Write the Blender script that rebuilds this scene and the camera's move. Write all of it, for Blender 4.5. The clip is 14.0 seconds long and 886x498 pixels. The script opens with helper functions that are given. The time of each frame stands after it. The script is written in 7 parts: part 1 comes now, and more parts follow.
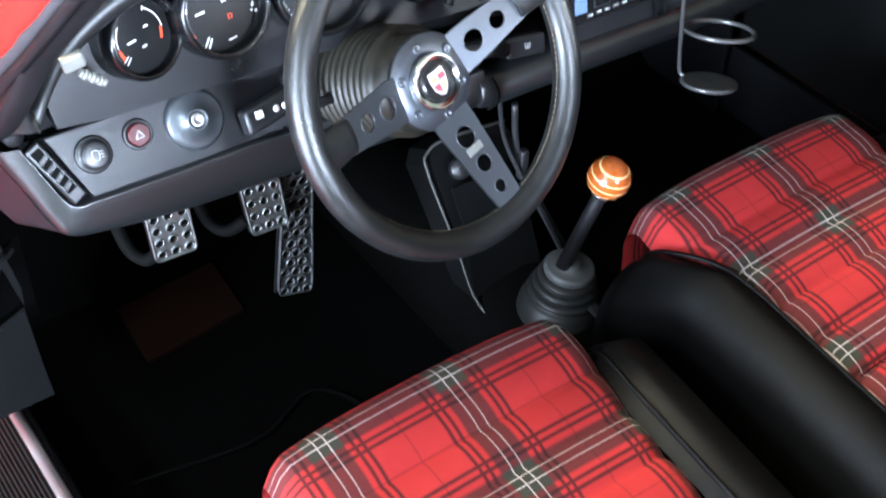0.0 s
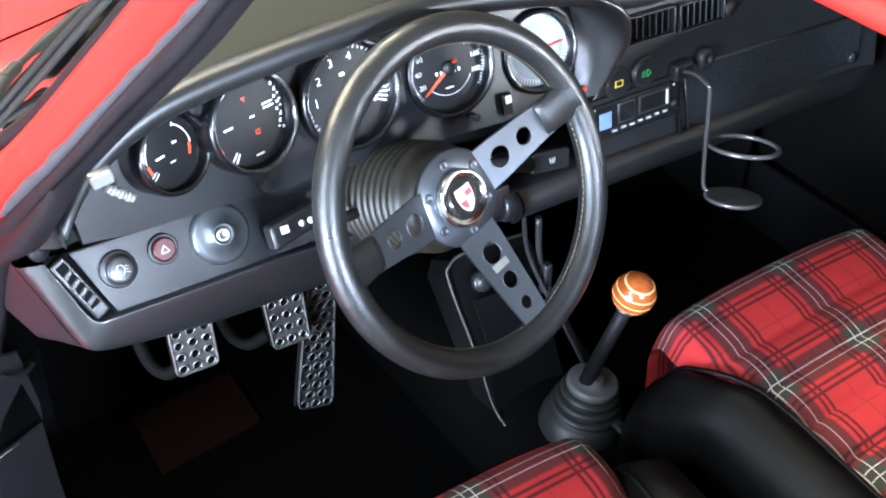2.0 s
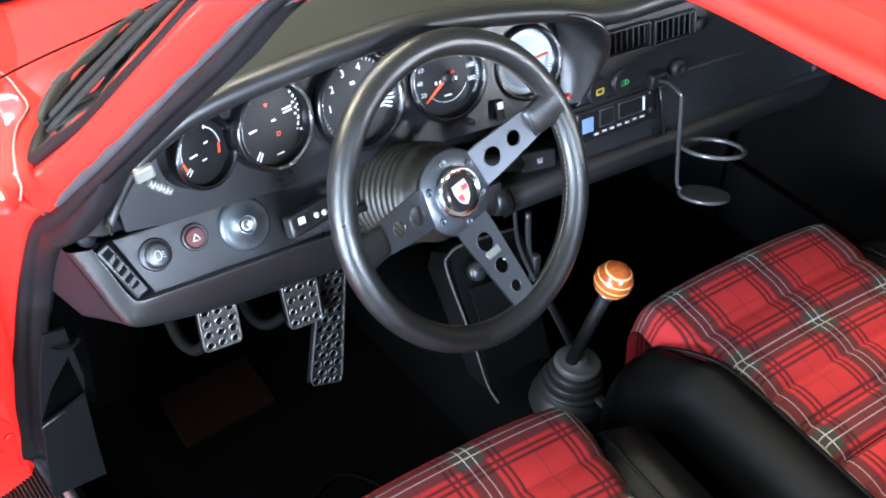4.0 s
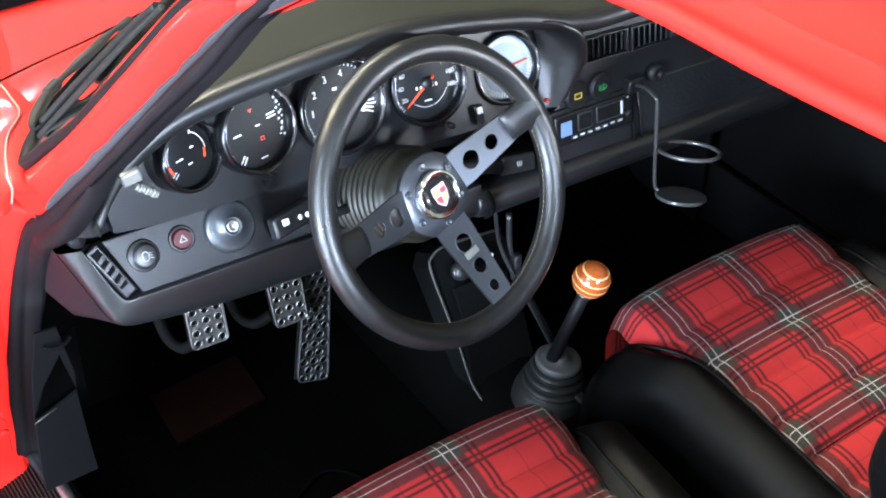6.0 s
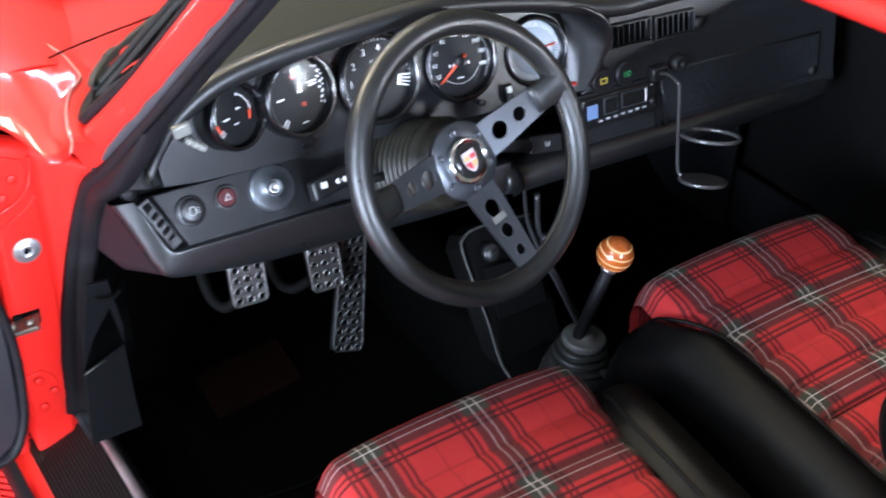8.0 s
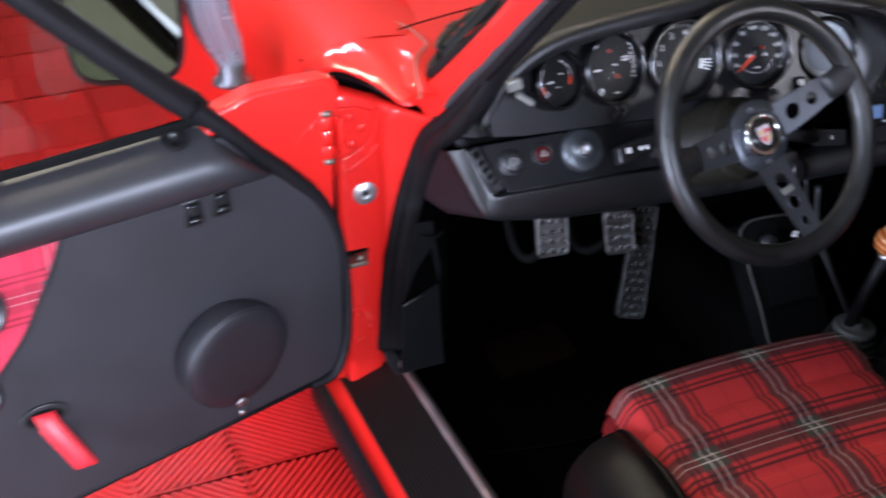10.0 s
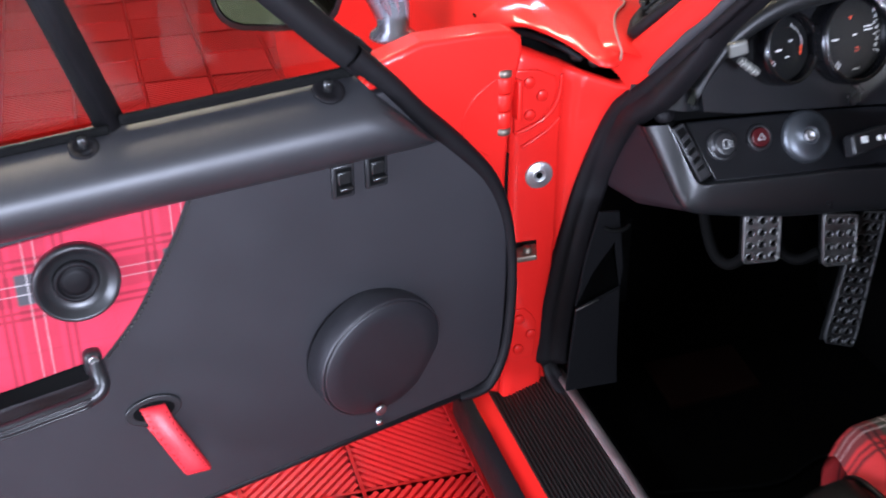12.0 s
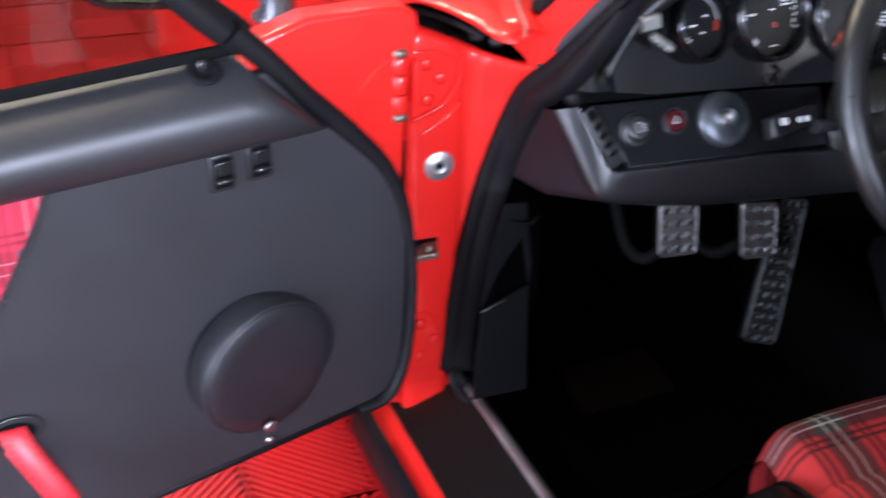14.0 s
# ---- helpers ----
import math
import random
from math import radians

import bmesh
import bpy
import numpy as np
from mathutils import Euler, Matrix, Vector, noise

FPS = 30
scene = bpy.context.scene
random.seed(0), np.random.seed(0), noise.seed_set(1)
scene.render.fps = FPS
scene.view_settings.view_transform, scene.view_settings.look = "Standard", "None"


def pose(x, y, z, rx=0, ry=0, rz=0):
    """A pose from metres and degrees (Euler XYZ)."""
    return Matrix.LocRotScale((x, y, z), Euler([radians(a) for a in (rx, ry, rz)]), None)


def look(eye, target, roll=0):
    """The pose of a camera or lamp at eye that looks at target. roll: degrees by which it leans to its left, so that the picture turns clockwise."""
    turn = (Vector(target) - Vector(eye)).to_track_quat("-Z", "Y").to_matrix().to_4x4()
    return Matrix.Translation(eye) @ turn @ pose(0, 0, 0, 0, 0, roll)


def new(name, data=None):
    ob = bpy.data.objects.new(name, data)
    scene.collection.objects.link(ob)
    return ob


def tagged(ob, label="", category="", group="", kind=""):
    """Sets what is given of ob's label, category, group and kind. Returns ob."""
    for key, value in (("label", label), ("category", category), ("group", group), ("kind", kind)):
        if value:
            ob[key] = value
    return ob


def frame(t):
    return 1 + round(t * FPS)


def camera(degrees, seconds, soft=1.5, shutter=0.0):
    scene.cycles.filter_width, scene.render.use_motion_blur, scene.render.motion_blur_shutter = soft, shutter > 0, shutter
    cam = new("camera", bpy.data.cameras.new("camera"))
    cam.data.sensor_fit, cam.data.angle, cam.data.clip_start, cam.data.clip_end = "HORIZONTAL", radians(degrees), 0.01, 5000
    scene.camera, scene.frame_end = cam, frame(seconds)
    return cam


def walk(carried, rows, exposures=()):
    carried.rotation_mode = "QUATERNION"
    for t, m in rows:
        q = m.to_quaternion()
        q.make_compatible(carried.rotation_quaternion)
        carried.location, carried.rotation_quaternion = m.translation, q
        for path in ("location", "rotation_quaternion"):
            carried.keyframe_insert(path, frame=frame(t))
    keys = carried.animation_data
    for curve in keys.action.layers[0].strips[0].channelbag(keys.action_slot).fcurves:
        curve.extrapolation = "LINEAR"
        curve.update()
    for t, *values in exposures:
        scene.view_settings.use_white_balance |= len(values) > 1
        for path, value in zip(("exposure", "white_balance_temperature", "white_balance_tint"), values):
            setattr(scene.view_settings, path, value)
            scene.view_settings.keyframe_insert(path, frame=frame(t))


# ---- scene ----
cam = camera(38.8, 14.0, soft=1.9, shutter=0.9)
PATH = [
    (0.0, -0.918, -0.993, 1.554, 46.86, -1.40, -35.52),
    (0.5, -0.912, -0.984, 1.552, 47.82, -1.27, -35.17),
    (1.0, -0.910, -0.968, 1.551, 48.00, -1.45, -34.91),
    (1.5, -0.912, -0.963, 1.557, 49.17, -1.41, -34.64),
    (2.0, -0.920, -0.963, 1.561, 51.22, -1.53, -34.96),
    (4.3, -1.008, -1.085, 1.651, 51.73, -1.63, -35.07),
    (4.5, -1.008, -1.082, 1.652, 51.74, -1.65, -35.19),
    (5.0, -1.004, -1.084, 1.650, 51.68, -1.48, -35.32),
    (5.5, -0.996, -1.092, 1.654, 51.63, -1.40, -35.15),
    (6.0, -1.002, -1.125, 1.673, 51.74, -1.36, -34.94),
    (6.5, -0.995, -1.143, 1.680, 51.99, -1.27, -34.71),
    (7.0, -0.989, -1.161, 1.679, 51.88, -1.32, -33.95),
    (7.2, -0.991, -1.166, 1.678, 51.83, -1.53, -33.63),
    (9.3, -1.225, -1.408, 1.501, 61.29, 1.27, -29.05),
    (9.5, -1.231, -1.386, 1.533, 59.70, 1.14, -27.12),
    (10.0, -1.287, -1.443, 1.550, 59.67, 0.98, -22.09),
    (10.5, -1.326, -1.494, 1.584, 59.64, 0.73, -19.09),
    (11.0, -1.345, -1.467, 1.564, 59.76, 0.82, -17.83),
    (11.5, -1.334, -1.332, 1.460, 60.60, 0.39, -16.46),
    (12.0, -1.309, -1.206, 1.368, 61.11, 0.02, -16.50),
    (12.5, -1.283, -1.115, 1.284, 61.90, 0.23, -16.16),
    (13.0, -1.283, -1.111, 1.273, 61.80, 0.12, -15.92),
    (13.5, -1.281, -1.118, 1.278, 61.69, -0.40, -17.25),
    (14.0, -1.272, -1.112, 1.288, 61.92, -1.13, -20.99),
]
LOOK = [(0.0, 0.78, 5950, 8), (2.0, 0.86, 5950, 8), (5.0, 0.50, 5950, 8), (7.2, 0.45, 5950, 8), (9.3, -0.90, 6150, 19), (14.0, -0.83, 6150, 19)]     # darker by the door
walk(cam, [(t, pose(x, y, z, rx, ry, rz)) for t, x, y, z, rx, ry, rz in PATH], LOOK)

# ---- world and lights ----
world = bpy.data.worlds.new("world")
scene.world = world
world.use_nodes = True
world.node_tree.nodes["Background"].inputs[0].default_value = (0.75, 0.85, 1.0, 1)
world.node_tree.nodes["Background"].inputs[1].default_value = 0.004
scene.view_settings.exposure = 0.0


def lamp(name, x, y, z, sx, sy, watts, colour, aim):
    """A bright rectangle, an unseen lamp or the sky in the garage door's opening, turned towards a place."""
    data = bpy.data.lights.new(name, "AREA")
    data.shape, data.size, data.size_y, data.energy, data.color = "RECTANGLE", sx, sy, watts, colour
    ob = new(name, data)
    ob.matrix_world = look((x, y, z), aim)
    return ob


COOL, WARM = (0.74, 0.84, 1.0), (1.0, 0.86, 0.62)
CABIN = (-0.3, -0.1, 0.8)
lamp("doorway_light", -6.15, -2.4, 1.15, 2.6, 2.0, 1300, COOL, (0.0, -2.0, 1.0))
# Added lamp behind the car, out of view, to brighten the open door.
lamp("unseen_lamp", -0.7, -5.7, 2.20, 2.4, 0.35, 1650, COOL, (-1.1, 0.0, 0.6))
# Weak added lamp, also out of view, to lift the seats and pillar.
lamp("unseen_lamp", -3.0, -1.0, 2.75, 1.2, 0.3, 80, COOL, CABIN)
lamp("unseen_lamp", -1.6, 1.6, 3.05, 1.0, 0.8, 200, WARM, (-0.4, -0.2, 0.6))
lamp("unseen_lamp", 0.05, 1.7, 3.05, 0.3, 0.2, 60, WARM, (-0.2, -0.4, 0.6))
# Added unseen lamp low on the right, for the spoke and rim glints.
lamp("unseen_lamp", 4.6, -5.3, 1.46, 0.6, 0.32, 420, (0.95, 0.97, 1.0), CABIN)

# Added unseen lamp where the fender mirrors it as a white streak.
lamp("unseen_lamp", -0.30, 4.0, 3.05, 1.3, 0.12, 45, COOL, (-0.6, 0.4, 0.8))

# ---- materials ----


class Mat:
    """A node material with a Principled shader and short ways to wire it."""

    def __init__(self, name, colour=(0.5, 0.5, 0.5), rough=0.5, metal=0.0, coat=0.0, spec=0.5):
        self.m = bpy.data.materials.new(name)
        self.m.use_nodes = True
        self.t = self.m.node_tree
        self.b = self.t.nodes["Principled BSDF"]
        self.b.inputs["Base Color"].default_value = (*colour, 1)
        self.b.inputs["Roughness"].default_value = rough
        self.b.inputs["Metallic"].default_value = metal
        self.b.inputs["Coat Weight"].default_value = coat
        self.b.inputs["Coat Roughness"].default_value = 0.06
        self.b.inputs["Specular IOR Level"].default_value = spec
        self.colour = colour

    def node(self, kind, **inputs):
        n = self.t.nodes.new(kind)
        for key, value in inputs.items():
            n.inputs[key.replace("_", " ")].default_value = value
        return n

    def wire(self, a, b):
        self.t.links.new(a, b)

    def coords(self, output="Object"):
        return self.node("ShaderNodeTexCoord").outputs[output]

    def noise(self, scale, detail=4.0, rough=0.55, output="Object"):
        n = self.node("ShaderNodeTexNoise", Scale=scale, Detail=detail, Roughness=rough)
        self.wire(self.coords(output), n.inputs["Vector"])
        return n.outputs["Fac"]

    def math(self, op, a, b=0.0, c=0.0):
        n = self.node("ShaderNodeMath")
        n.operation = op
        for k, v in enumerate((a, b, c)):
            if isinstance(v, (int, float)):
                n.inputs[k].default_value = v
            else:
                self.wire(v, n.inputs[k])
        return n.outputs[0]

    def mix(self, fac, a, b):
        n = self.node("ShaderNodeMix")
        n.data_type = "RGBA"
        for socket, v in ((n.inputs[0], fac), (n.inputs[6], a), (n.inputs[7], b)):
            if isinstance(v, (int, float)):
                socket.default_value = v
            elif isinstance(v, tuple):
                socket.default_value = (*v, 1)
            else:
                self.wire(v, socket)
        return n.outputs[2]

    def vary(self, scale, low, high, detail=4.0):
        """Colour between low and high times the base, by noise."""
        f = self.noise(scale, detail)
        self.wire(self.mix(f, tuple(c * low for c in self.colour), tuple(min(1, c * high) for c in self.colour)), self.b.inputs["Base Color"])
        return self

    def wear(self, scale, low, high):
        f = self.noise(scale, 5.0, 0.65)
        self.wire(self.math("MULTIPLY_ADD", f, (high - low) * 1.6, low - (high - low) * 0.3), self.b.inputs["Roughness"])
        return self

    def bump(self, scale, strength, distance=0.001, kind="noise"):
        if kind == "noise":
            h = self.noise(scale, 3.0)
        else:
            n = self.node("ShaderNodeTexVoronoi", Scale=scale)
            n.feature = "DISTANCE_TO_EDGE"
            self.wire(self.coords(), n.inputs["Vector"])
            h = n.outputs["Distance"]
        u = self.node("ShaderNodeBump", Strength=strength, Distance=distance)
        self.wire(h, u.inputs["Height"])
        self.wire(u.outputs[0], self.b.inputs["Normal"])
        return self


RED_PAINT = Mat("red_paint", (0.63, 0.014, 0.009), 0.50, coat=0.6, spec=0.14).vary(3, 0.92, 1.08)
RED_PAINT.b.inputs["Coat Roughness"].default_value = 0.08
RED = RED_PAINT.m
VINYL = Mat("black_vinyl", (0.0036, 0.0039, 0.0047), 0.30, spec=0.33).vary(14, 0.7, 1.4).wear(6, 0.23, 0.38).bump(900, 0.25, 0.0006).m
DASH_TOP = Mat("dash_top_vinyl", (0.0215, 0.0225, 0.0175), 0.75, spec=0.10).vary(8, 0.75, 1.3).wear(4, 0.66, 0.8).bump(650, 0.15, 0.0006, "cells").m
DOOR_PAD = Mat("door_pad_vinyl", (0.0165, 0.0165, 0.0182), 0.46, spec=0.54).vary(7, 0.8, 1.25).wear(6, 0.40, 0.52).bump(700, 0.1, 0.0006, "cells").m
# Paler than the boot: the light on its flat top is in the colour.
BOOT_TOP = Mat("top_lit_rubber", (0.055, 0.056, 0.054), 0.55).vary(40, 0.7, 1.2).wear(30, 0.45, 0.65).m
BOSS = Mat("olive_brown_boss_rubber", (0.013, 0.0115, 0.008), 0.48, spec=0.32).vary(30, 0.7, 1.3).wear(22, 0.36, 0.52).m
BOOT = Mat("olive_black_rubber", (0.0105, 0.0105, 0.0095), 0.48, spec=0.35).vary(30, 0.75, 1.3).wear(22, 0.4, 0.58).m
GRAINED = Mat("grained_black_vinyl", (0.010, 0.011, 0.0125), 0.42, spec=0.5).vary(60, 0.5, 1.8, 7.0).wear(35, 0.34, 0.5).bump(190, 0.7, 0.0016)
GRAINED = GRAINED.m
LOUVRE = Mat("grey_louvre_plastic", (0.024, 0.026, 0.029), 0.34).wear(40, 0.28, 0.45).m
# Lighter copy of the dash vinyl: the centre panel's extra light is in the colour.
LIT_CENTRE_VINYL = Mat("lit_centre_vinyl", (0.013, 0.0135, 0.015), 0.36, spec=0.5).vary(14, 0.7, 1.4).wear(6, 0.28, 0.44).bump(900, 0.25, 0.0006).m
BROW_VINYL = Mat("brow_vinyl", (0.008, 0.0082, 0.0085), 0.44, spec=0.42).vary(9, 0.75, 1.35).wear(5, 0.38, 0.52).bump(700, 0.12, 0.0006, "cells").m
PAD = Mat("dash_pad_vinyl", (0.0085, 0.0088, 0.0095), 0.34, spec=0.66).vary(9, 0.75, 1.35).wear(5, 0.23, 0.37).bump(700, 0.12, 0.0006, "cells").m
LEATHER = Mat("black_leather", (0.0024, 0.0024, 0.0024), 0.40, spec=0.10).vary(20, 0.6, 1.6).wear(9, 0.30, 0.48).bump(420, 0.35, 0.0012, "cells").m
RIM_LEATHER = Mat("worn_leather", (0.0075, 0.0078, 0.0078), 0.36, spec=0.52).vary(45, 0.4, 2.0, 7.0).wear(60, 0.24, 0.48).bump(300, 0.4, 0.0009, "cells").m
DOOR_VINYL = Mat("door_vinyl", (0.0120, 0.0114, 0.0136), 0.46).vary(7, 0.7, 1.35, 7.0).wear(4, 0.38, 0.58).bump(16, 0.16, 0.004).m
PLASTIC = Mat("black_plastic", (0.012, 0.012, 0.0128), 0.34, spec=0.42).wear(30, 0.26, 0.42).m
GLOSS = Mat("glossy_black_plastic", (0.010, 0.010, 0.010), 0.16).m
RUBBER = Mat("black_rubber", (0.0052, 0.0047, 0.0053), 0.52, spec=0.14).vary(25, 0.7, 1.5).wear(18, 0.45, 0.65).m
GREY_RUBBER = Mat("faded_rubber", (0.017, 0.0165, 0.0135), 0.55).vary(30, 0.75, 1.3).wear(22, 0.45, 0.65).m
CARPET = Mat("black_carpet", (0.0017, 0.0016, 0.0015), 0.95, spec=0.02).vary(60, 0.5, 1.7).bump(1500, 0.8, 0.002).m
KICK = Mat("grey_felt", (0.0025, 0.0025, 0.0028), 0.85, spec=0.06).vary(30, 0.8, 1.3).bump(900, 0.5, 0.001).m
SPOKE = Mat("anodised_spoke", (0.088, 0.095, 0.108), 0.38, metal=0.85).wear(50, 0.32, 0.46).m
CHROME = Mat("chrome", (0.75, 0.76, 0.78), 0.10, metal=1.0).m
ZINC = Mat("zinc_plate", (0.55, 0.55, 0.55), 0.42, metal=0.85).vary(80, 0.7, 1.1).m
STEEL = Mat("steel", (0.50, 0.50, 0.50), 0.32, metal=1.0).vary(60, 0.7, 1.1).wear(45, 0.22, 0.45).m
OILY_STEEL = Mat("oily_brown_steel", (0.20, 0.165, 0.13), 0.42, metal=0.7).vary(120, 0.4, 1.3).m
# Pedal aluminium darkened for the accelerator, with the footwell's shade in the colour.
SHADED_ALUMINIUM = Mat("shaded_aluminium", (0.13, 0.13, 0.13), 0.50, metal=1.0).vary(70, 0.5, 1.2).wear(50, 0.42, 0.62).m
ALUMINIUM = Mat("pedal_aluminium", (0.27, 0.27, 0.265), 0.45, metal=1.0).vary(70, 0.6, 1.15).wear(50, 0.38, 0.58).m
DARK_WIRE = Mat("dark_coated_wire", (0.10, 0.10, 0.10), 0.30, metal=0.6).m
DIAL = Mat("dial_black", (0.006, 0.006, 0.0065), 0.5, spec=0.25).m
BEZEL = Mat("satin_bezel", (0.003, 0.003, 0.0035), 0.20, spec=0.40).wear(30, 0.16, 0.26).m
BEZEL_RING = Mat("darkened_chrome", (0.16, 0.165, 0.17), 0.22, metal=1.0).m
# Black clock dial painted pale: the bright reflection in its glass is in the colour.
CLOCK_GLARE_FACE = Mat("glare_dial", (0.26, 0.30, 0.34), 0.35).vary(20, 0.8, 1.15).m
WHITE = Mat("white_marking", (0.80, 0.80, 0.78), 0.5).m
NEEDLE = Mat("orange_red_needle", (0.80, 0.07, 0.02), 0.5).m
RED_MARK = Mat("red_marking", (0.55, 0.03, 0.02), 0.5).m
RED_LENS = Mat("dark_red_lens", (0.045, 0.004, 0.005), 0.25).m
DISC = Mat("satin_metal_disc", (0.075, 0.082, 0.090), 0.33, metal=0.7).wear(40, 0.28, 0.4).m
DIM_MARK = Mat("dim_marking", (0.36, 0.36, 0.35), 0.5).m
GREEN_MARK = Mat("green_marking", (0.05, 0.40, 0.12), 0.5).m
YELLOW_MARK = Mat("yellow_marking", (0.55, 0.42, 0.05), 0.5).m
GOLD = Mat("gold_enamel", (0.45, 0.30, 0.12), 0.5, metal=0.3).m
STITCH = Mat("yellowed_thread", (0.16, 0.125, 0.07), 0.7).m
ENAMEL = Mat("red_enamel", (0.40, 0.03, 0.04), 0.55).m
BLUE_DISPLAY = Mat("pale_blue_display", (0.16, 0.24, 0.42), 0.30).m
SILVER_TRIM = Mat("worn_sill_trim", (0.52, 0.44, 0.42), 0.46, metal=0.8).vary(20, 0.6, 1.2).wear(20, 0.25, 0.5).m
SILL_MAT = Mat("ribbed_sill_rubber", (0.010, 0.008, 0.007), 0.50, spec=0.3).wear(15, 0.35, 0.52).m
STRAP = Mat("red_leather_strap", (0.58, 0.020, 0.028), 0.45).vary(60, 0.85, 1.15).bump(600, 0.3, 0.0006).m
TAPE = Mat("grey_seam_sealer", (0.019, 0.0185, 0.021), 0.6).vary(40, 0.6, 1.5).m
SEAM = Mat("cracked_pale_sealer", (0.34, 0.17, 0.14), 0.6).vary(120, 0.5, 1.3).m
TILE = Mat("red_floor_plastic", (0.60, 0.018, 0.020), 0.34).vary(12, 0.85, 1.1).wear(9, 0.28, 0.42).m
CONCRETE = Mat("olive_concrete", (0.085, 0.080, 0.055), 0.45).vary(3, 0.7, 1.3, 8).m
WALL = Mat("olive_wall_paint", (0.12, 0.115, 0.075), 0.8).vary(2, 0.9, 1.1).m
CEILING = Mat("ceiling_paint", (0.15, 0.15, 0.11), 0.85).vary(2, 0.9, 1.1).m
MIRROR_SHELL = Mat("satin_silver_shell", (0.30, 0.31, 0.35), 0.25, metal=0.7).wear(20, 0.2, 0.32).m
# Black that stands in for the shade inside the torn kick panel.
VOID = Mat("hollow_shade", (0.0004, 0.0004, 0.0004), 0.95, spec=0.02).m
# Near-black, mostly for gaps, wells and hollows: their shade is in the colour.
DARK = Mat("shade_black", (0.003, 0.003, 0.003), 0.9, spec=0.05).m
# Red-brown of light reflected onto the carpet, put in as a colour.
BOUNCE_BROWN = Mat("bounced_light_brown", (0.010, 0.0036, 0.0025), 0.95, spec=0.05).vary(25, 0.5, 1.5).m
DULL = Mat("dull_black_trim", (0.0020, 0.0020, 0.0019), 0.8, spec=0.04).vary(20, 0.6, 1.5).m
CHANNEL = Mat("felt_window_channel", (0.006, 0.006, 0.006), 0.92, spec=0.02).vary(60, 0.7, 1.3).m
WORN_METAL = Mat("worn_knob_metal", (0.20, 0.20, 0.18), 0.45, metal=0.35).vary(90, 0.7, 1.15).m
SEAM_DARK = Mat("dark_seam", (0.012, 0.004, 0.004), 0.9, spec=0.05).m
CREST = Mat("pale_enamel", (0.42, 0.34, 0.35), 0.6).m
MAROON = Mat("maroon_black_trim", (0.010, 0.0052, 0.0066), 0.55, spec=0.2).vary(18, 0.7, 1.3).m
OLIVE_RUBBER = Mat("olive_wiper_rubber", (0.012, 0.012, 0.0105), 0.6, spec=0.25).vary(40, 0.6, 1.3).m
MIRROR = Mat("mirror_glass", (0.75, 0.77, 0.72), 0.02, metal=1.0).m


def glass_material(name, tint, ior=1.45):
    g = Mat(name)
    t = g.t
    t.nodes.remove(g.b)
    clear, gloss = g.node("ShaderNodeBsdfTransparent", Color=(*tint, 1)), g.node("ShaderNodeBsdfGlossy", Roughness=0.02)
    fresnel, blend = g.node("ShaderNodeFresnel", IOR=ior), g.node("ShaderNodeMixShader")
    g.wire(fresnel.outputs[0], blend.inputs[0])
    g.wire(clear.outputs[0], blend.inputs[1])
    g.wire(gloss.outputs[0], blend.inputs[2])
    g.wire(blend.outputs[0], t.nodes["Material Output"].inputs[0])
    return g.m


GLASS = glass_material("window_glass", (0.86, 0.88, 0.83), 1.28)
DIAL_GLASS = glass_material("dial_glass", (0.97, 0.97, 0.97), 1.12)


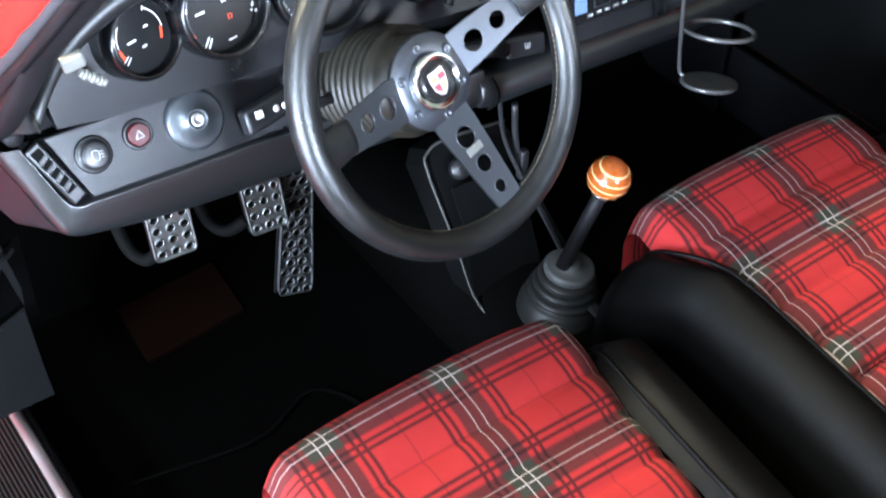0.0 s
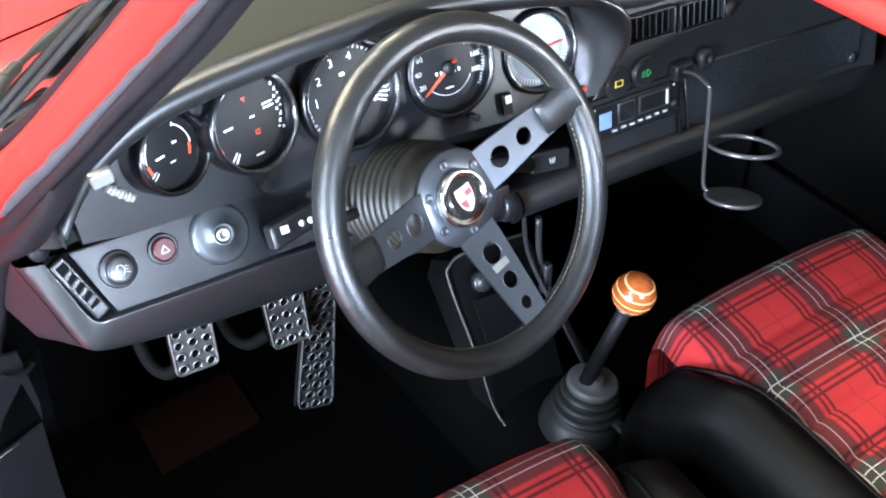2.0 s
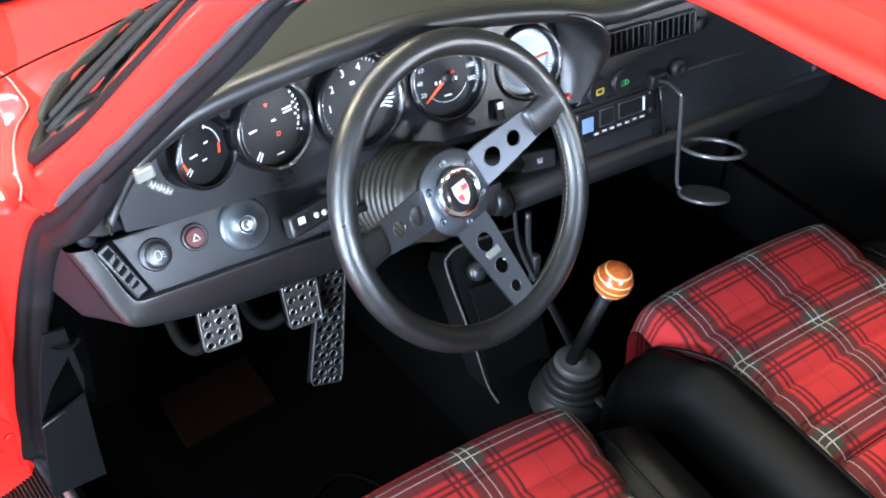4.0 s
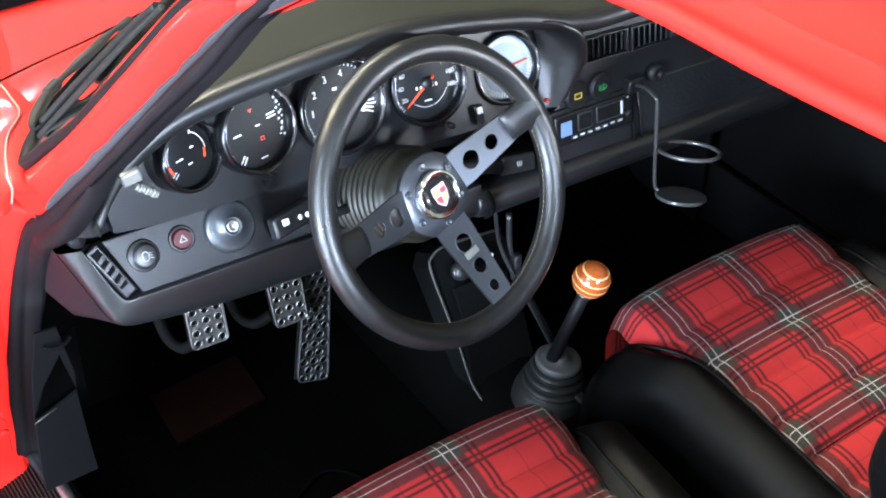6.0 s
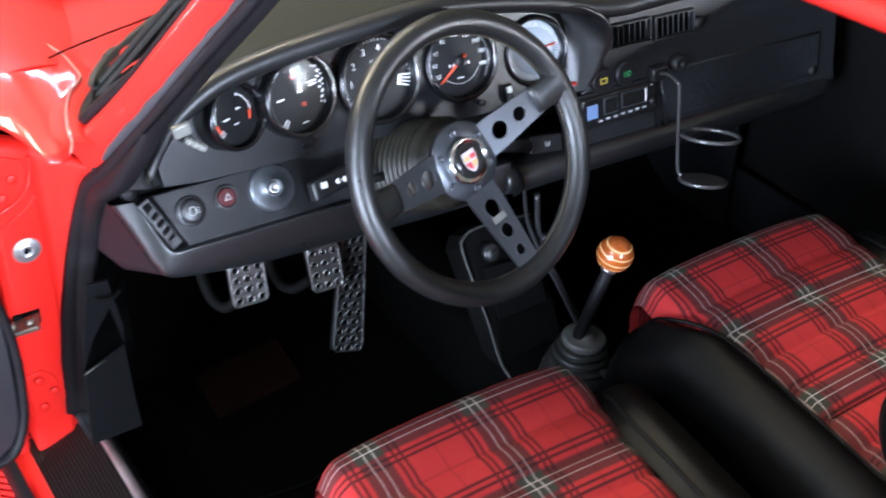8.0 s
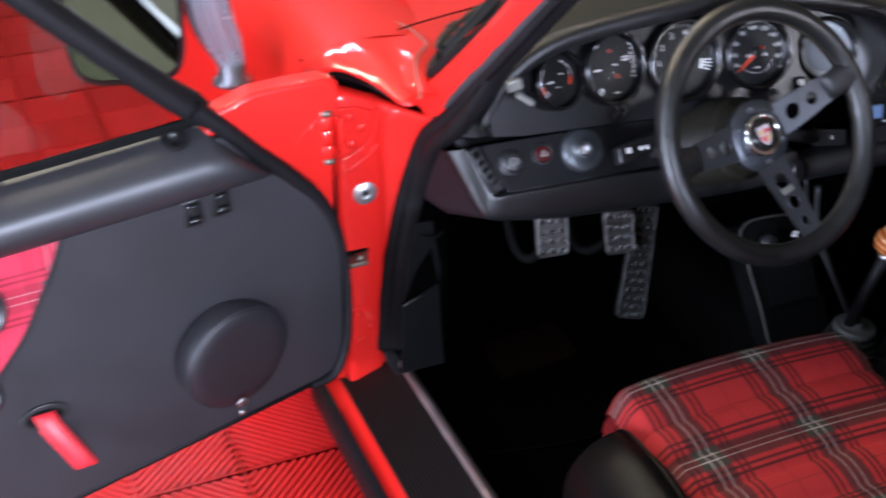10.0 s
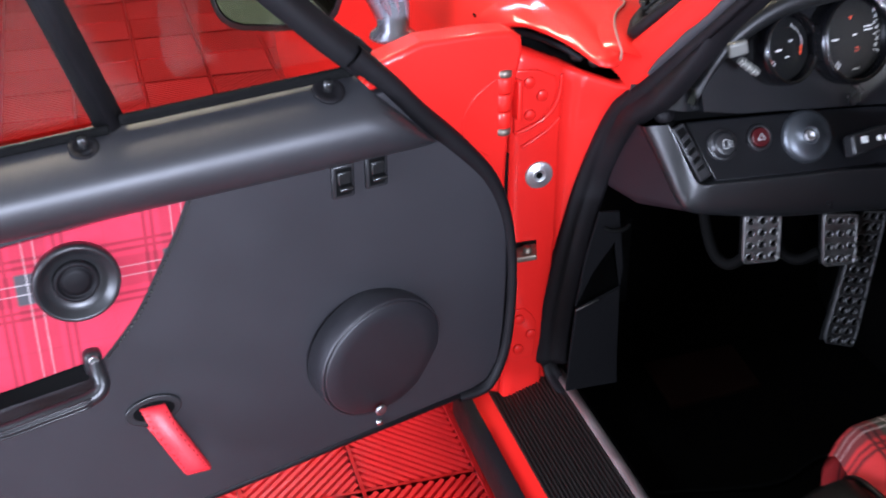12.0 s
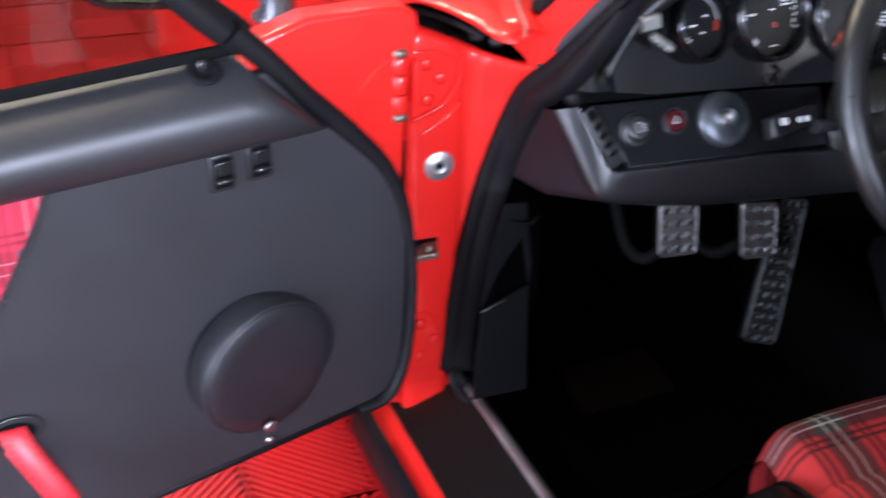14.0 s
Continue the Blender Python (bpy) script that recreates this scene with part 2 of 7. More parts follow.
def tartan_material(name, u0, v0, pu=0.155, pv=0.155, faded=False):
    """Red tartan from UV in metres: green bands with a white pair, black pairs beside them, a thin dark line between."""
    g = Mat(name, (0.5, 0.02, 0.02), 0.85, spec=0.15)
    sep = g.node("ShaderNodeSeparateXYZ")
    g.wire(g.coords("UV"), sep.inputs[0])

    def distance(axis, origin, period):
        shifted = g.math("ADD", g.math("SUBTRACT", sep.outputs[axis], origin), period * 40.5)
        return g.math("ABSOLUTE", g.math("SUBTRACT", g.math("MODULO", shifted, period), period / 2))

    def clamp(v):
        return g.math("MINIMUM", g.math("MAXIMUM", v, 0.0), 1.0)

    def band(d, centre, half, soft=0.0012):
        """1 inside a stripe, falling off over the soft width as yarns mix."""
        return clamp(g.math("DIVIDE", g.math("SUBTRACT", half + soft / 2, g.math("ABSOLUTE", g.math("SUBTRACT", d, centre))), soft))

    fray = g.math("MULTIPLY", g.math("SUBTRACT", g.noise(700, 3.0), 0.5), 0.0016)
    fields = []
    for axis, origin, period in ((0, u0, pu), (1, v0, pv)):
        d = g.math("ADD", distance(axis, origin, period), fray)
        green = band(d, 0.0, 0.0185, 0.0030)
        white = band(d, 0.0058, 0.0006, 0.0010)
        black = g.math("MAXIMUM", band(d, 0.0265, 0.0020, 0.0022), band(d, 0.0350, 0.0020, 0.0022))
        thin = band(d, period / 2, 0.0007, 0.0016)
        fields.append((green, white, black, thin))
    (g1, w1, b1, t1), (g2, w2, b2, t2) = fields
    red, mixed, green = ((0.60, 0.040, 0.075), (0.44, 0.034, 0.060), (0.05, 0.075, 0.080)) if faded else ((0.42, 0.027, 0.027), (0.090, 0.021, 0.021), (0.010, 0.046, 0.034))
    twill = g.math("SINE", g.math("MULTIPLY", g.math("ADD", sep.outputs[0], sep.outputs[1]), 2 * math.pi / 0.0018))
    weave = g.math("MULTIPLY_ADD", twill, 0.5, 0.5)
    any_band, both = g.math("MAXIMUM", g1, g2), g.math("MULTIPLY", g1, g2)
    base = g.mix(both, g.mix(any_band, red, mixed), green)
    base = g.mix(g.math("MULTIPLY", weave, 0.20), base, tuple(c * 0.3 for c in red))
    dark = g.math("MULTIPLY", g.math("MAXIMUM", b1, b2), g.math("MULTIPLY_ADD", weave, 0.12, 0.42 if faded else 0.80))
    base = g.mix(dark, base, (0.030, 0.010, 0.013) if faded else (0.012, 0.009, 0.010))
    base = g.mix(g.math("MULTIPLY", g.math("MAXIMUM", t1, t2), 0.16 if faded else 0.46), base, (0.02, 0.010, 0.012))
    lines = g.math("MAXIMUM", g.math("MULTIPLY", w1, g.math("MULTIPLY_ADD", g2, 0.4, 0.6)), g.math("MULTIPLY", w2, g.math("MULTIPLY_ADD", g1, 0.4, 0.6)))
    base = g.mix(g.math("MULTIPLY", lines, g.math("MULTIPLY_ADD", weave, 0.2, 0.45 if faded else 0.72)), base, (0.68, 0.62, 0.60))
    patches = g.noise(9, 3.0)
    base = g.mix(g.math("MULTIPLY", g.noise(60, 6.0), 0.20), base, (0.02, 0.005, 0.005))
    base = g.mix(g.math("MULTIPLY", patches, 0.12 if faded else 0.30), base, tuple(c * 0.25 for c in red))
    g.wire(base, g.b.inputs["Base Color"])
    u = g.node("ShaderNodeBump", Strength=0.45, Distance=0.0008)
    g.wire(g.math("ADD", g.noise(1500, 2.0), g.math("MULTIPLY", weave, 0.5)), u.inputs["Height"])
    g.wire(u.outputs[0], g.b.inputs["Normal"])
    return g.m


def wood_material(name):
    """Glossy turned wood with pale rings across the z axis of its UV."""
    g = Mat(name, (0.5, 0.16, 0.03), 0.24, coat=0.6)
    sep = g.node("ShaderNodeSeparateXYZ")
    g.wire(g.coords("UV"), sep.inputs[0])
    wave = g.math("ABSOLUTE", g.math("SUBTRACT", g.math("FRACT", g.math("MULTIPLY", sep.outputs[1], 5.2)), 0.5))
    ring = g.math("LESS_THAN", wave, 0.085)
    grain = g.noise(90, 6.0)
    wood = g.mix(grain, (0.11, 0.022, 0.004), (0.40, 0.092, 0.015))
    g.wire(g.mix(ring, wood, (0.62, 0.38, 0.17)), g.b.inputs["Base Color"])
    return g.m


TARTAN_D = tartan_material("seat_tartan", -0.3975, 0.008, 0.1510, 0.1435)
TARTAN_P = tartan_material("passenger_seat_tartan", 0.0105, -0.002, 0.1415, 0.1420)
TARTAN_DOOR = tartan_material("door_tartan", 0.562, 0.697, faded=True)
WOOD = wood_material("ringed_wood")

# ---- mesh tools ----


def V(*a):
    return Vector(a)


def grid(bm, rows, close_u=False, close_v=False, uv=None):
    """Quads over rows of points; uv gives one (u, v) a point."""
    made = [[bm.verts.new(p) for p in row] for row in rows]
    layer = bm.loops.layers.uv.verify() if uv else None
    nr, nc = len(rows), len(rows[0])
    for i in range(nr if close_v else nr - 1):
        for j in range(nc if close_u else nc - 1):
            i2, j2 = (i + 1) % nr, (j + 1) % nc
            f = bm.faces.new((made[i][j], made[i][j2], made[i2][j2], made[i2][j]))
            f.smooth = True
            if uv:
                for loop, (a, b) in zip(f.loops, ((i, j), (i, j2), (i2, j2), (i2, j))):
                    loop[layer].uv = uv[a][b]
    return made


def cap(bm, ring):
    f = bm.faces.new(ring)
    return f


def frames_along(path):
    n = len(path)
    out, up = [], None
    for i in range(n):
        t = (path[min(i + 1, n - 1)] - path[max(i - 1, 0)]).normalized()
        if up is None:
            up = V(0, 0, 1) if abs(t.z) < 0.9 else V(0, 1, 0)
        side = t.cross(up).normalized()
        up = side.cross(t).normalized()
        out.append((t, side, up))
    return out


def smooth_path(points, steps=6, closed=False):
    """A Catmull-Rom curve through the points."""
    p = [Vector(q) for q in points]
    n, out = len(p), []
    for i in range(n if closed else n - 1):
        if closed:
            a, b, c, d = p[(i - 1) % n], p[i], p[(i + 1) % n], p[(i + 2) % n]
        else:
            a, b, c, d = p[max(i - 1, 0)], p[i], p[i + 1], p[min(i + 2, n - 1)]
        for k in range(steps):
            s = k / steps
            out.append(0.5 * ((2 * b) + (c - a) * s + (2 * a - 5 * b + 4 * c - d) * s * s + (3 * b - a - 3 * c + d) * s ** 3))
    if not closed:
        out.append(p[-1])
    return out


def tube(bm, path, r, seg=10, closed=False, flat=1.0, ends=True):
    path = [Vector(p) for p in path]
    n = len(path)
    radii = r if isinstance(r, (list, tuple)) else [r] * n
    if closed:
        fr = []
        for i in range(n):
            t = (path[(i + 1) % n] - path[i - 1]).normalized()
            fr.append(t)
        centre = sum(path, V(0, 0, 0)) / n
        rows = []
        for p, t, rad in zip(path, fr, radii):
            out = (p - centre).normalized()
            up = t.cross(out).normalized()
            out = up.cross(t).normalized()
            rows.append([p + rad * (math.cos(a) * out + flat * math.sin(a) * up) for a in (2 * math.pi * k / seg for k in range(seg))])
        grid(bm, rows, True, True)
        return
    rows = []
    for p, (t, side, up), rad in zip(path, frames_along(path), radii):
        rows.append([p + rad * (math.cos(a) * side + flat * math.sin(a) * up) for a in (2 * math.pi * k / seg for k in range(seg))])
    made = grid(bm, rows, True)
    if ends:
        cap(bm, made[0][::-1])
        cap(bm, made[-1])


def basis(axis, hint=(0, 0, 1)):
    w = Vector(axis).normalized()
    h = Vector(hint)
    if abs(w.dot(h)) > 0.95:
        h = V(0, 1, 0)
    u = h.cross(w).normalized()
    return u, w.cross(u), w


def lathe(bm, profile, origin, axis, seg=32, uv=False):
    """Turns (radius, height) points round an axis; closes an end that does not reach it."""
    u, v, w = basis(axis)
    o = Vector(origin)
    rows, uvs = [], []
    for r, h in profile:
        rows.append([o + w * h + max(r, 1e-5) * (math.cos(a) * u + math.sin(a) * v) for a in (2 * math.pi * k / seg for k in range(seg))])
        uvs.append([(k / seg, (h - profile[0][1]) / max(1e-6, profile[-1][1] - profile[0][1])) for k in range(seg)])
    made = grid(bm, rows, True, uv=uvs if uv else None)
    if profile[0][0] > 1e-4:
        cap(bm, made[0][::-1])
    if profile[-1][0] > 1e-4:
        cap(bm, made[-1])


def block(bm, centre, size, axes=None, bevel=0.0, segments=2):
    """A box with rounded edges; axes are three unit vectors."""
    ax = axes or (V(1, 0, 0), V(0, 1, 0), V(0, 0, 1))
    m = Matrix([[ax[c][r] * size[c] for c in range(3)] + [Vector(centre)[r]] for r in range(3)] + [[0, 0, 0, 1]])
    made = bmesh.ops.create_cube(bm, size=1.0, matrix=m)["verts"]
    if bevel:
        edges = list({e for v in made for e in v.link_edges})
        res = bmesh.ops.bevel(bm, geom=edges, offset=bevel, segments=segments, affect="EDGES", profile=0.5)
        for f in res["faces"]:
            f.smooth = True


def plate(bm, outline, thickness, normal, bevel=0.0):
    """A flat piece: an outline pushed back along -normal."""
    n = Vector(normal).normalized()
    front = [bm.verts.new(Vector(p)) for p in outline]
    back = [bm.verts.new(Vector(p) - n * thickness) for p in outline]
    f = bm.faces.new(front)
    f.normal_update()
    if f.normal.dot(n) < 0:
        f.normal_flip()
    b = bm.faces.new(back[::-1])
    b.normal_update()
    if b.normal.dot(n) > 0:
        b.normal_flip()
    k = len(front)
    rim = []
    for i in range(k):
        rim.append(bm.faces.new((front[i], back[i], back[(i + 1) % k], front[(i + 1) % k])))
    bmesh.ops.recalc_face_normals(bm, faces=[f, b] + rim)
    if bevel:
        res = bmesh.ops.bevel(bm, geom=list(f.edges), offset=bevel, segments=2, affect="EDGES", profile=0.5)
        for q in res["faces"]:
            q.smooth = True


def holed_plate(bm, outline, holes, thickness, normal):
    """A flat piece with round holes through it; holes are lists of points."""
    n = Vector(normal).normalized()
    loops = [outline] + holes
    rims = []
    for shift, flip in ((0.0, False), (thickness, True)):
        edges = []
        for loop in loops:
            vs = [bm.verts.new(Vector(p) - n * shift) for p in loop]
            rims.append(vs)
            edges += [bm.edges.new((vs[i], vs[(i + 1) % len(vs)])) for i in range(len(vs))]
        made = bmesh.ops.triangle_fill(bm, edges=edges, use_beauty=True, normal=n)["geom"]
        for f in made:
            if isinstance(f, bmesh.types.BMFace):
                f.normal_update()
                if (f.normal.dot(n) < 0) != flip:
                    f.normal_flip()
    for a, b in zip(rims[:len(loops)], rims[len(loops):]):
        for i in range(len(a)):
            j = (i + 1) % len(a)
            bm.faces.new((a[i], b[i], b[j], a[j]))


def circle(centre, r, normal, seg=20, hint=(0, 0, 1)):
    u, v, w = basis(normal, hint)
    return [Vector(centre) + r * (math.cos(2 * math.pi * k / seg) * u + math.sin(2 * math.pi * k / seg) * v) for k in range(seg)]


def finish(name, bm, material):
    mesh = bpy.data.meshes.new(name)
    bm.to_mesh(mesh)
    bm.free()
    mesh.materials.append(material)
    return new(name, mesh)


def thing(name, place, label, category, group="", kind=""):
    """An Empty at a thing's base, to carry its parts."""
    ob = new(name)
    ob.empty_display_size = 0.05
    ob.location = place
    return tagged(ob, label, category, group, kind)


def part(name, bm, material, parent, label=""):
    """One mesh object, given in world places, under a thing or under a part."""
    ob = finish(name, bm, material)
    ob.parent = parent
    if parent.type == "EMPTY":
        ob.matrix_parent_inverse = Matrix.Translation(parent.location).inverted()
    if label:
        ob["label"] = label
    return ob


def single(name, bm, material, label, category, group="", kind=""):
    return tagged(finish(name, bm, material), label, category, group, kind)


def shape(fn, *args, **kw):
    bm = bmesh.new()
    fn(bm, *args, **kw)
    return bm


def text_mesh(bm, words, size, centre, right, up, lift=0.0):
    """Letters of the built-in font, laid flat at a place."""
    curve = bpy.data.curves.new("letters", "FONT")
    curve.body, curve.size, curve.align_x, curve.align_y, curve.resolution_u = words, size, "CENTER", "CENTER", 2
    holder = bpy.data.objects.new("letters", curve)
    mesh = holder.to_mesh()
    r, u = Vector(right).normalized(), Vector(up).normalized()
    n = r.cross(u)
    made = [bm.verts.new(Vector(centre) + r * v.co.x + u * v.co.y + n * lift) for v in mesh.vertices]
    for p in mesh.polygons:
        bm.faces.new([made[i] for i in p.vertices])
    holder.to_mesh_clear()
    bpy.data.objects.remove(holder)
    bpy.data.curves.remove(curve)

# ---- the room ----
bm = bmesh.new()
grid(bm, [[V(-30, -30, -0.021), V(30, -30, -0.021)], [V(-30, 30, -0.021), V(30, 30, -0.021)]])
single("ground", bm, CONCRETE, "dull olive-grey concrete garage floor", "floor", kind="structure")
X0, X1, Y0, Y1, H = -6.2, 5.2, -6.2, 6.5, 3.2
XM, YM, WX, WY = (X0 + X1) / 2, (Y0 + Y1) / 2, X1 - X0, Y1 - Y0
for nm, c, s in (("wall_north", (XM, Y1 + 0.1, H / 2), (WX + 0.4, 0.2, H)), ("wall_south", (XM, Y0 - 0.1, H / 2), (WX + 0.4, 0.2, H)),
                 ("wall_east", (X1 + 0.1, YM, H / 2), (0.2, WY, H))):
    single(nm, shape(block, c, s), WALL, "plain olive painted garage wall", "wall", kind="structure")
bm = bmesh.new()
for y0, y1, z0, z1 in ((Y0, -3.75, 0, H), (-1.05, Y1, 0, H), (-3.75, -1.05, 2.2, H)):
    block(bm, (X0 - 0.1, (y0 + y1) / 2, (z0 + z1) / 2), (0.2, y1 - y0, z1 - z0))
single("wall_west", bm, WALL, "olive garage wall with the wide door opening", "wall", kind="structure")
single("ceiling", shape(block, (XM, YM, H + 0.1), (WX + 0.4, WY + 0.4, 0.2)), CEILING, "plain pale garage ceiling", "ceiling", kind="structure")

# ---- the car's shell ----
CX = -0.11          # the car's middle
car = thing("sports_car", (CX, 0.6, 0.0), "red classic sports car, driver's door open, on red tiles", "car")


def mirrored(x):
    return 2 * CX - x


def body_section(y, crown, side, low):
    """Half a cross-section of the front body from the rocker to the middle."""
    profile = ((-0.800, low), (-0.875, low + 0.06), (-0.885, 0.52), (-0.882, crown - 0.20), (-0.871, crown - 0.10), (-0.850, crown - 0.038), (-0.815, crown - 0.008), (-0.775, crown), (-0.720, crown - 0.001), (-0.660, crown - 0.012), (-0.600, crown - 0.030), (-0.545, side))
    return [(x, y, z) for x, z in profile]


sections = [body_section(y, c, s, 0.24) for y, c, s in ((0.195, 0.899, 0.855), (0.30, 0.900, 0.850), (0.50, 0.894, 0.830), (0.80, 0.878, 0.785), (1.15, 0.845, 0.72), (1.45, 0.78, 0.63), (1.62, 0.66, 0.52))]
for left in (True, False):
    rows = [[V(p[0] if left else mirrored(p[0]), p[1], p[2]) for p in sec] for sec in sections]
    fine = [smooth_path(r, 4) for r in rows]
    part("front_fender", shape(grid, fine), RED, car)
# tongue of the driver's side fender that reaches back over the hinge pillar
bm = bmesh.new()
edge = smooth_path([(-0.878, 0.180, 0.740), (-0.870, 0.175, 0.800), (-0.850, 0.160, 0.860), (-0.825, 0.130, 0.885), (-0.800, 0.090, 0.886), (-0.785, 0.045, 0.883), (-0.776, -0.004, 0.880), (-0.760, -0.013, 0.879), (-0.744, 0.006, 0.878), (-0.730, 0.050, 0.888)], 5)
base = smooth_path([(-0.880, 0.20, 0.740), (-0.876, 0.20, 0.800), (-0.858, 0.20, 0.862), (-0.838, 0.20, 0.884), (-0.815, 0.20, 0.894), (-0.795, 0.20, 0.897), (-0.775, 0.20, 0.899), (-0.755, 0.20, 0.899), (-0.735, 0.20, 0.897), (-0.700, 0.20, 0.894)], 5)
mid = [(a + b) / 2 + V(0, 0, 0.006) for a, b in zip(edge, base)]
grid(bm, [[a + V(0.004, 0.012, -0.004) for a in edge], [a + V(0.001, 0.003, -0.003) for a in edge], edge, [a.lerp(b, 0.10) + V(0, 0, 0.0022) for a, b in zip(edge, base)], mid, base])
part("fender_tongue", bm, RED, car)
bm = bmesh.new()
tube(bm, smooth_path([(-0.746, 0.003, 0.879), (-0.738, 0.020, 0.883), (-0.736, 0.035, 0.890), (-0.723, 0.077, 0.894), (-0.706, 0.111, 0.896), (-0.683, 0.140, 0.897), (-0.680, 0.178, 0.897), (-0.679, 0.215, 0.895), (-0.685, 0.26, 0.892)], 5), 0.0014, 6)
part("fender_seam", bm, SEAM, car, "cracked pale seam sealer along the fender")
bm = bmesh.new()
rows = []
for p in smooth_path([(-0.738, 0.020, 0.883), (-0.736, 0.035, 0.889), (-0.723, 0.077, 0.893), (-0.706, 0.111, 0.895), (-0.683, 0.140, 0.896), (-0.680, 0.178, 0.896), (-0.679, 0.215, 0.894)], 5):
    rows.append([p + V(-0.030, 0.006, -0.004), p + V(-0.008, 0.001, -0.0012), p + V(0.0, 0.0, -0.0014), p + V(0.012, -0.004, -0.004), p + V(0.034, -0.012, -0.012)])
part("cowl_corner", shape(grid, rows), RED, car)
SCREEN_X, SCREEN_Y = -0.712, 0.040


def screen_y(x):
    """How far forward the foot of the windscreen lies."""
    a = max(0.0, min(1.0, (x - SCREEN_X) / (2 * (CX - SCREEN_X))))
    return SCREEN_Y + 0.315 * math.sin(a * math.pi) ** 0.72


# cowl between fender and windscreen
bm = bmesh.new()
rows = []
for k in range(17):
    s = k / 16
    x = -0.705 + s * (CX + 0.705)
    y = screen_y(x)
    rows.append([V(x, y - 0.03, 0.886 + 0.004 * s), V(x, y + 0.012, 0.889 + 0.004 * s), V(x, max(y + 0.05, 0.20 + 0.2 * s), 0.890), V(x, 0.50, 0.862 + 0.01 * s)])
rows += [[V(mirrored(p.x), p.y, p.z) for p in r] for r in reversed(rows[:-1])]
grid(bm, rows)
part("cowl", bm, RED, car)
# front lid, a little proud of the cowl and the fenders
bm = bmesh.new()
rows = []
for y, z, w in ((0.43, 0.892, 0.40), (0.55, 0.872, 0.435), (0.85, 0.825, 0.45), (1.2, 0.75, 0.42), (1.55, 0.62, 0.36)):
    row = []
    for k in range(13):
        a = -1 + 2 * k / 12
        row.append(V(CX + w * a, y + 0.03 * a * a * -1 + 0.0, z - 0.045 * a * a + 0.006))
    rows.append(row)
rows.insert(0, [p - V(0, 0.002, 0.014) for p in rows[0]])
grid(bm, rows)
part("front_lid", bm, RED, car)
part("lid_gap_line", shape(tube, [V(CX + 0.405 * (-1 + k / 8), 0.425 - 0.03 * (-1 + k / 8) ** 2, 0.889 - 0.045 * (-1 + k / 8) ** 2) for k in range(17)], 0.004, 6), DARK, car)
# Dark tube laid on the cowl where the camera's view shows the gap.
part("lid_gap_line", shape(tube, smooth_path([(-0.700, 0.208, 0.8985), (-0.674, 0.221, 0.8975), (-0.640, 0.236, 0.8955), (-0.602, 0.249, 0.8945), (-0.560, 0.262, 0.8935), (-0.500, 0.284, 0.8925), (-0.455, 0.300, 0.8925)], 5), 0.0014, 6), SEAM_DARK, car)
# front apron that closes the body
bm = bmesh.new()
grid(bm, [[V(-0.80, 1.60, 0.24), V(-0.80, 1.62, 0.60)], [V(CX, 1.78, 0.24), V(CX, 1.76, 0.56)], [V(mirrored(-0.80), 1.60, 0.24), V(mirrored(-0.80), 1.62, 0.60)]])
part("front_apron", bm, RED, car)
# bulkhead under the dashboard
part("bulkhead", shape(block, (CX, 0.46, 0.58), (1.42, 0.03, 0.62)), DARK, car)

# windscreen post, pillar and door opening share these lines
SEALER = [(-0.722, 0.045, 0.835), (-0.713, 0.015, 0.869), (-0.674, -0.090, 0.985), (-0.630, -0.198, 1.110), (-0.604, -0.282, 1.198), (-0.556, -0.370, 1.264), (-0.484, -0.470, 1.298)]
SCREEN_EDGE = [(-0.715, 0.110, 0.845), (-0.702, 0.052, 0.884), (-0.681, -0.034, 0.960), (-0.645, -0.142, 1.082), (-0.611, -0.225, 1.177), (-0.554, -0.325, 1.260), (-0.486, -0.425, 1.302)]
SEAL = [(-0.366, -1.25, 1.226), (-0.346, -1.05, 1.242), (-0.366, -0.82, 1.254), (-0.388, -0.60, 1.268), (-0.462, -0.46, 1.278), (-0.552, -0.370, 1.258), (-0.590, -0.303, 1.200), (-0.613, -0.247, 1.130), (-0.638, -0.170, 1.046), (-0.667, -0.093, 0.955), (-0.699, 0.000, 0.850), (-0.716, 0.062, 0.790),
        (-0.7315, 0.100, 0.710), (-0.746, 0.112, 0.640), (-0.758, 0.116, 0.570), (-0.768, 0.118, 0.500), (-0.774, 0.118, 0.440), (-0.774, 0.112, 0.402), (-0.768, 0.085, 0.386), (-0.760, 0.00, 0.380), (-0.760, -0.40, 0.380), (-0.760, -1.25, 0.380)]


def seal_at(z):
    """The door seal's line down the pillar at a height."""
    for p, q in zip(SEAL[9:15], SEAL[10:16]):
        if q[2] <= z <= p[2]:
            f = (p[2] - z) / (p[2] - q[2])
            return V(*p).lerp(V(*q), f)
    return V(*SEAL[15])


# the open door: along it from the hinge, and out from its hinge line
HINGE = V(-0.845, 0.117, 0.0)
DOOR_ANGLE = radians(84)
DD, DN = V(-math.sin(DOOR_ANGLE), -math.cos(DOOR_ANGLE), 0), V(math.cos(DOOR_ANGLE), -math.sin(DOOR_ANGLE), 0)


def dp(s, z, o=0.055):
    """A point of the door: along it from the hinge, up, and out from its hinge line towards the cabin side."""
    return HINGE + DD * s + V(0, 0, z) + DN * o


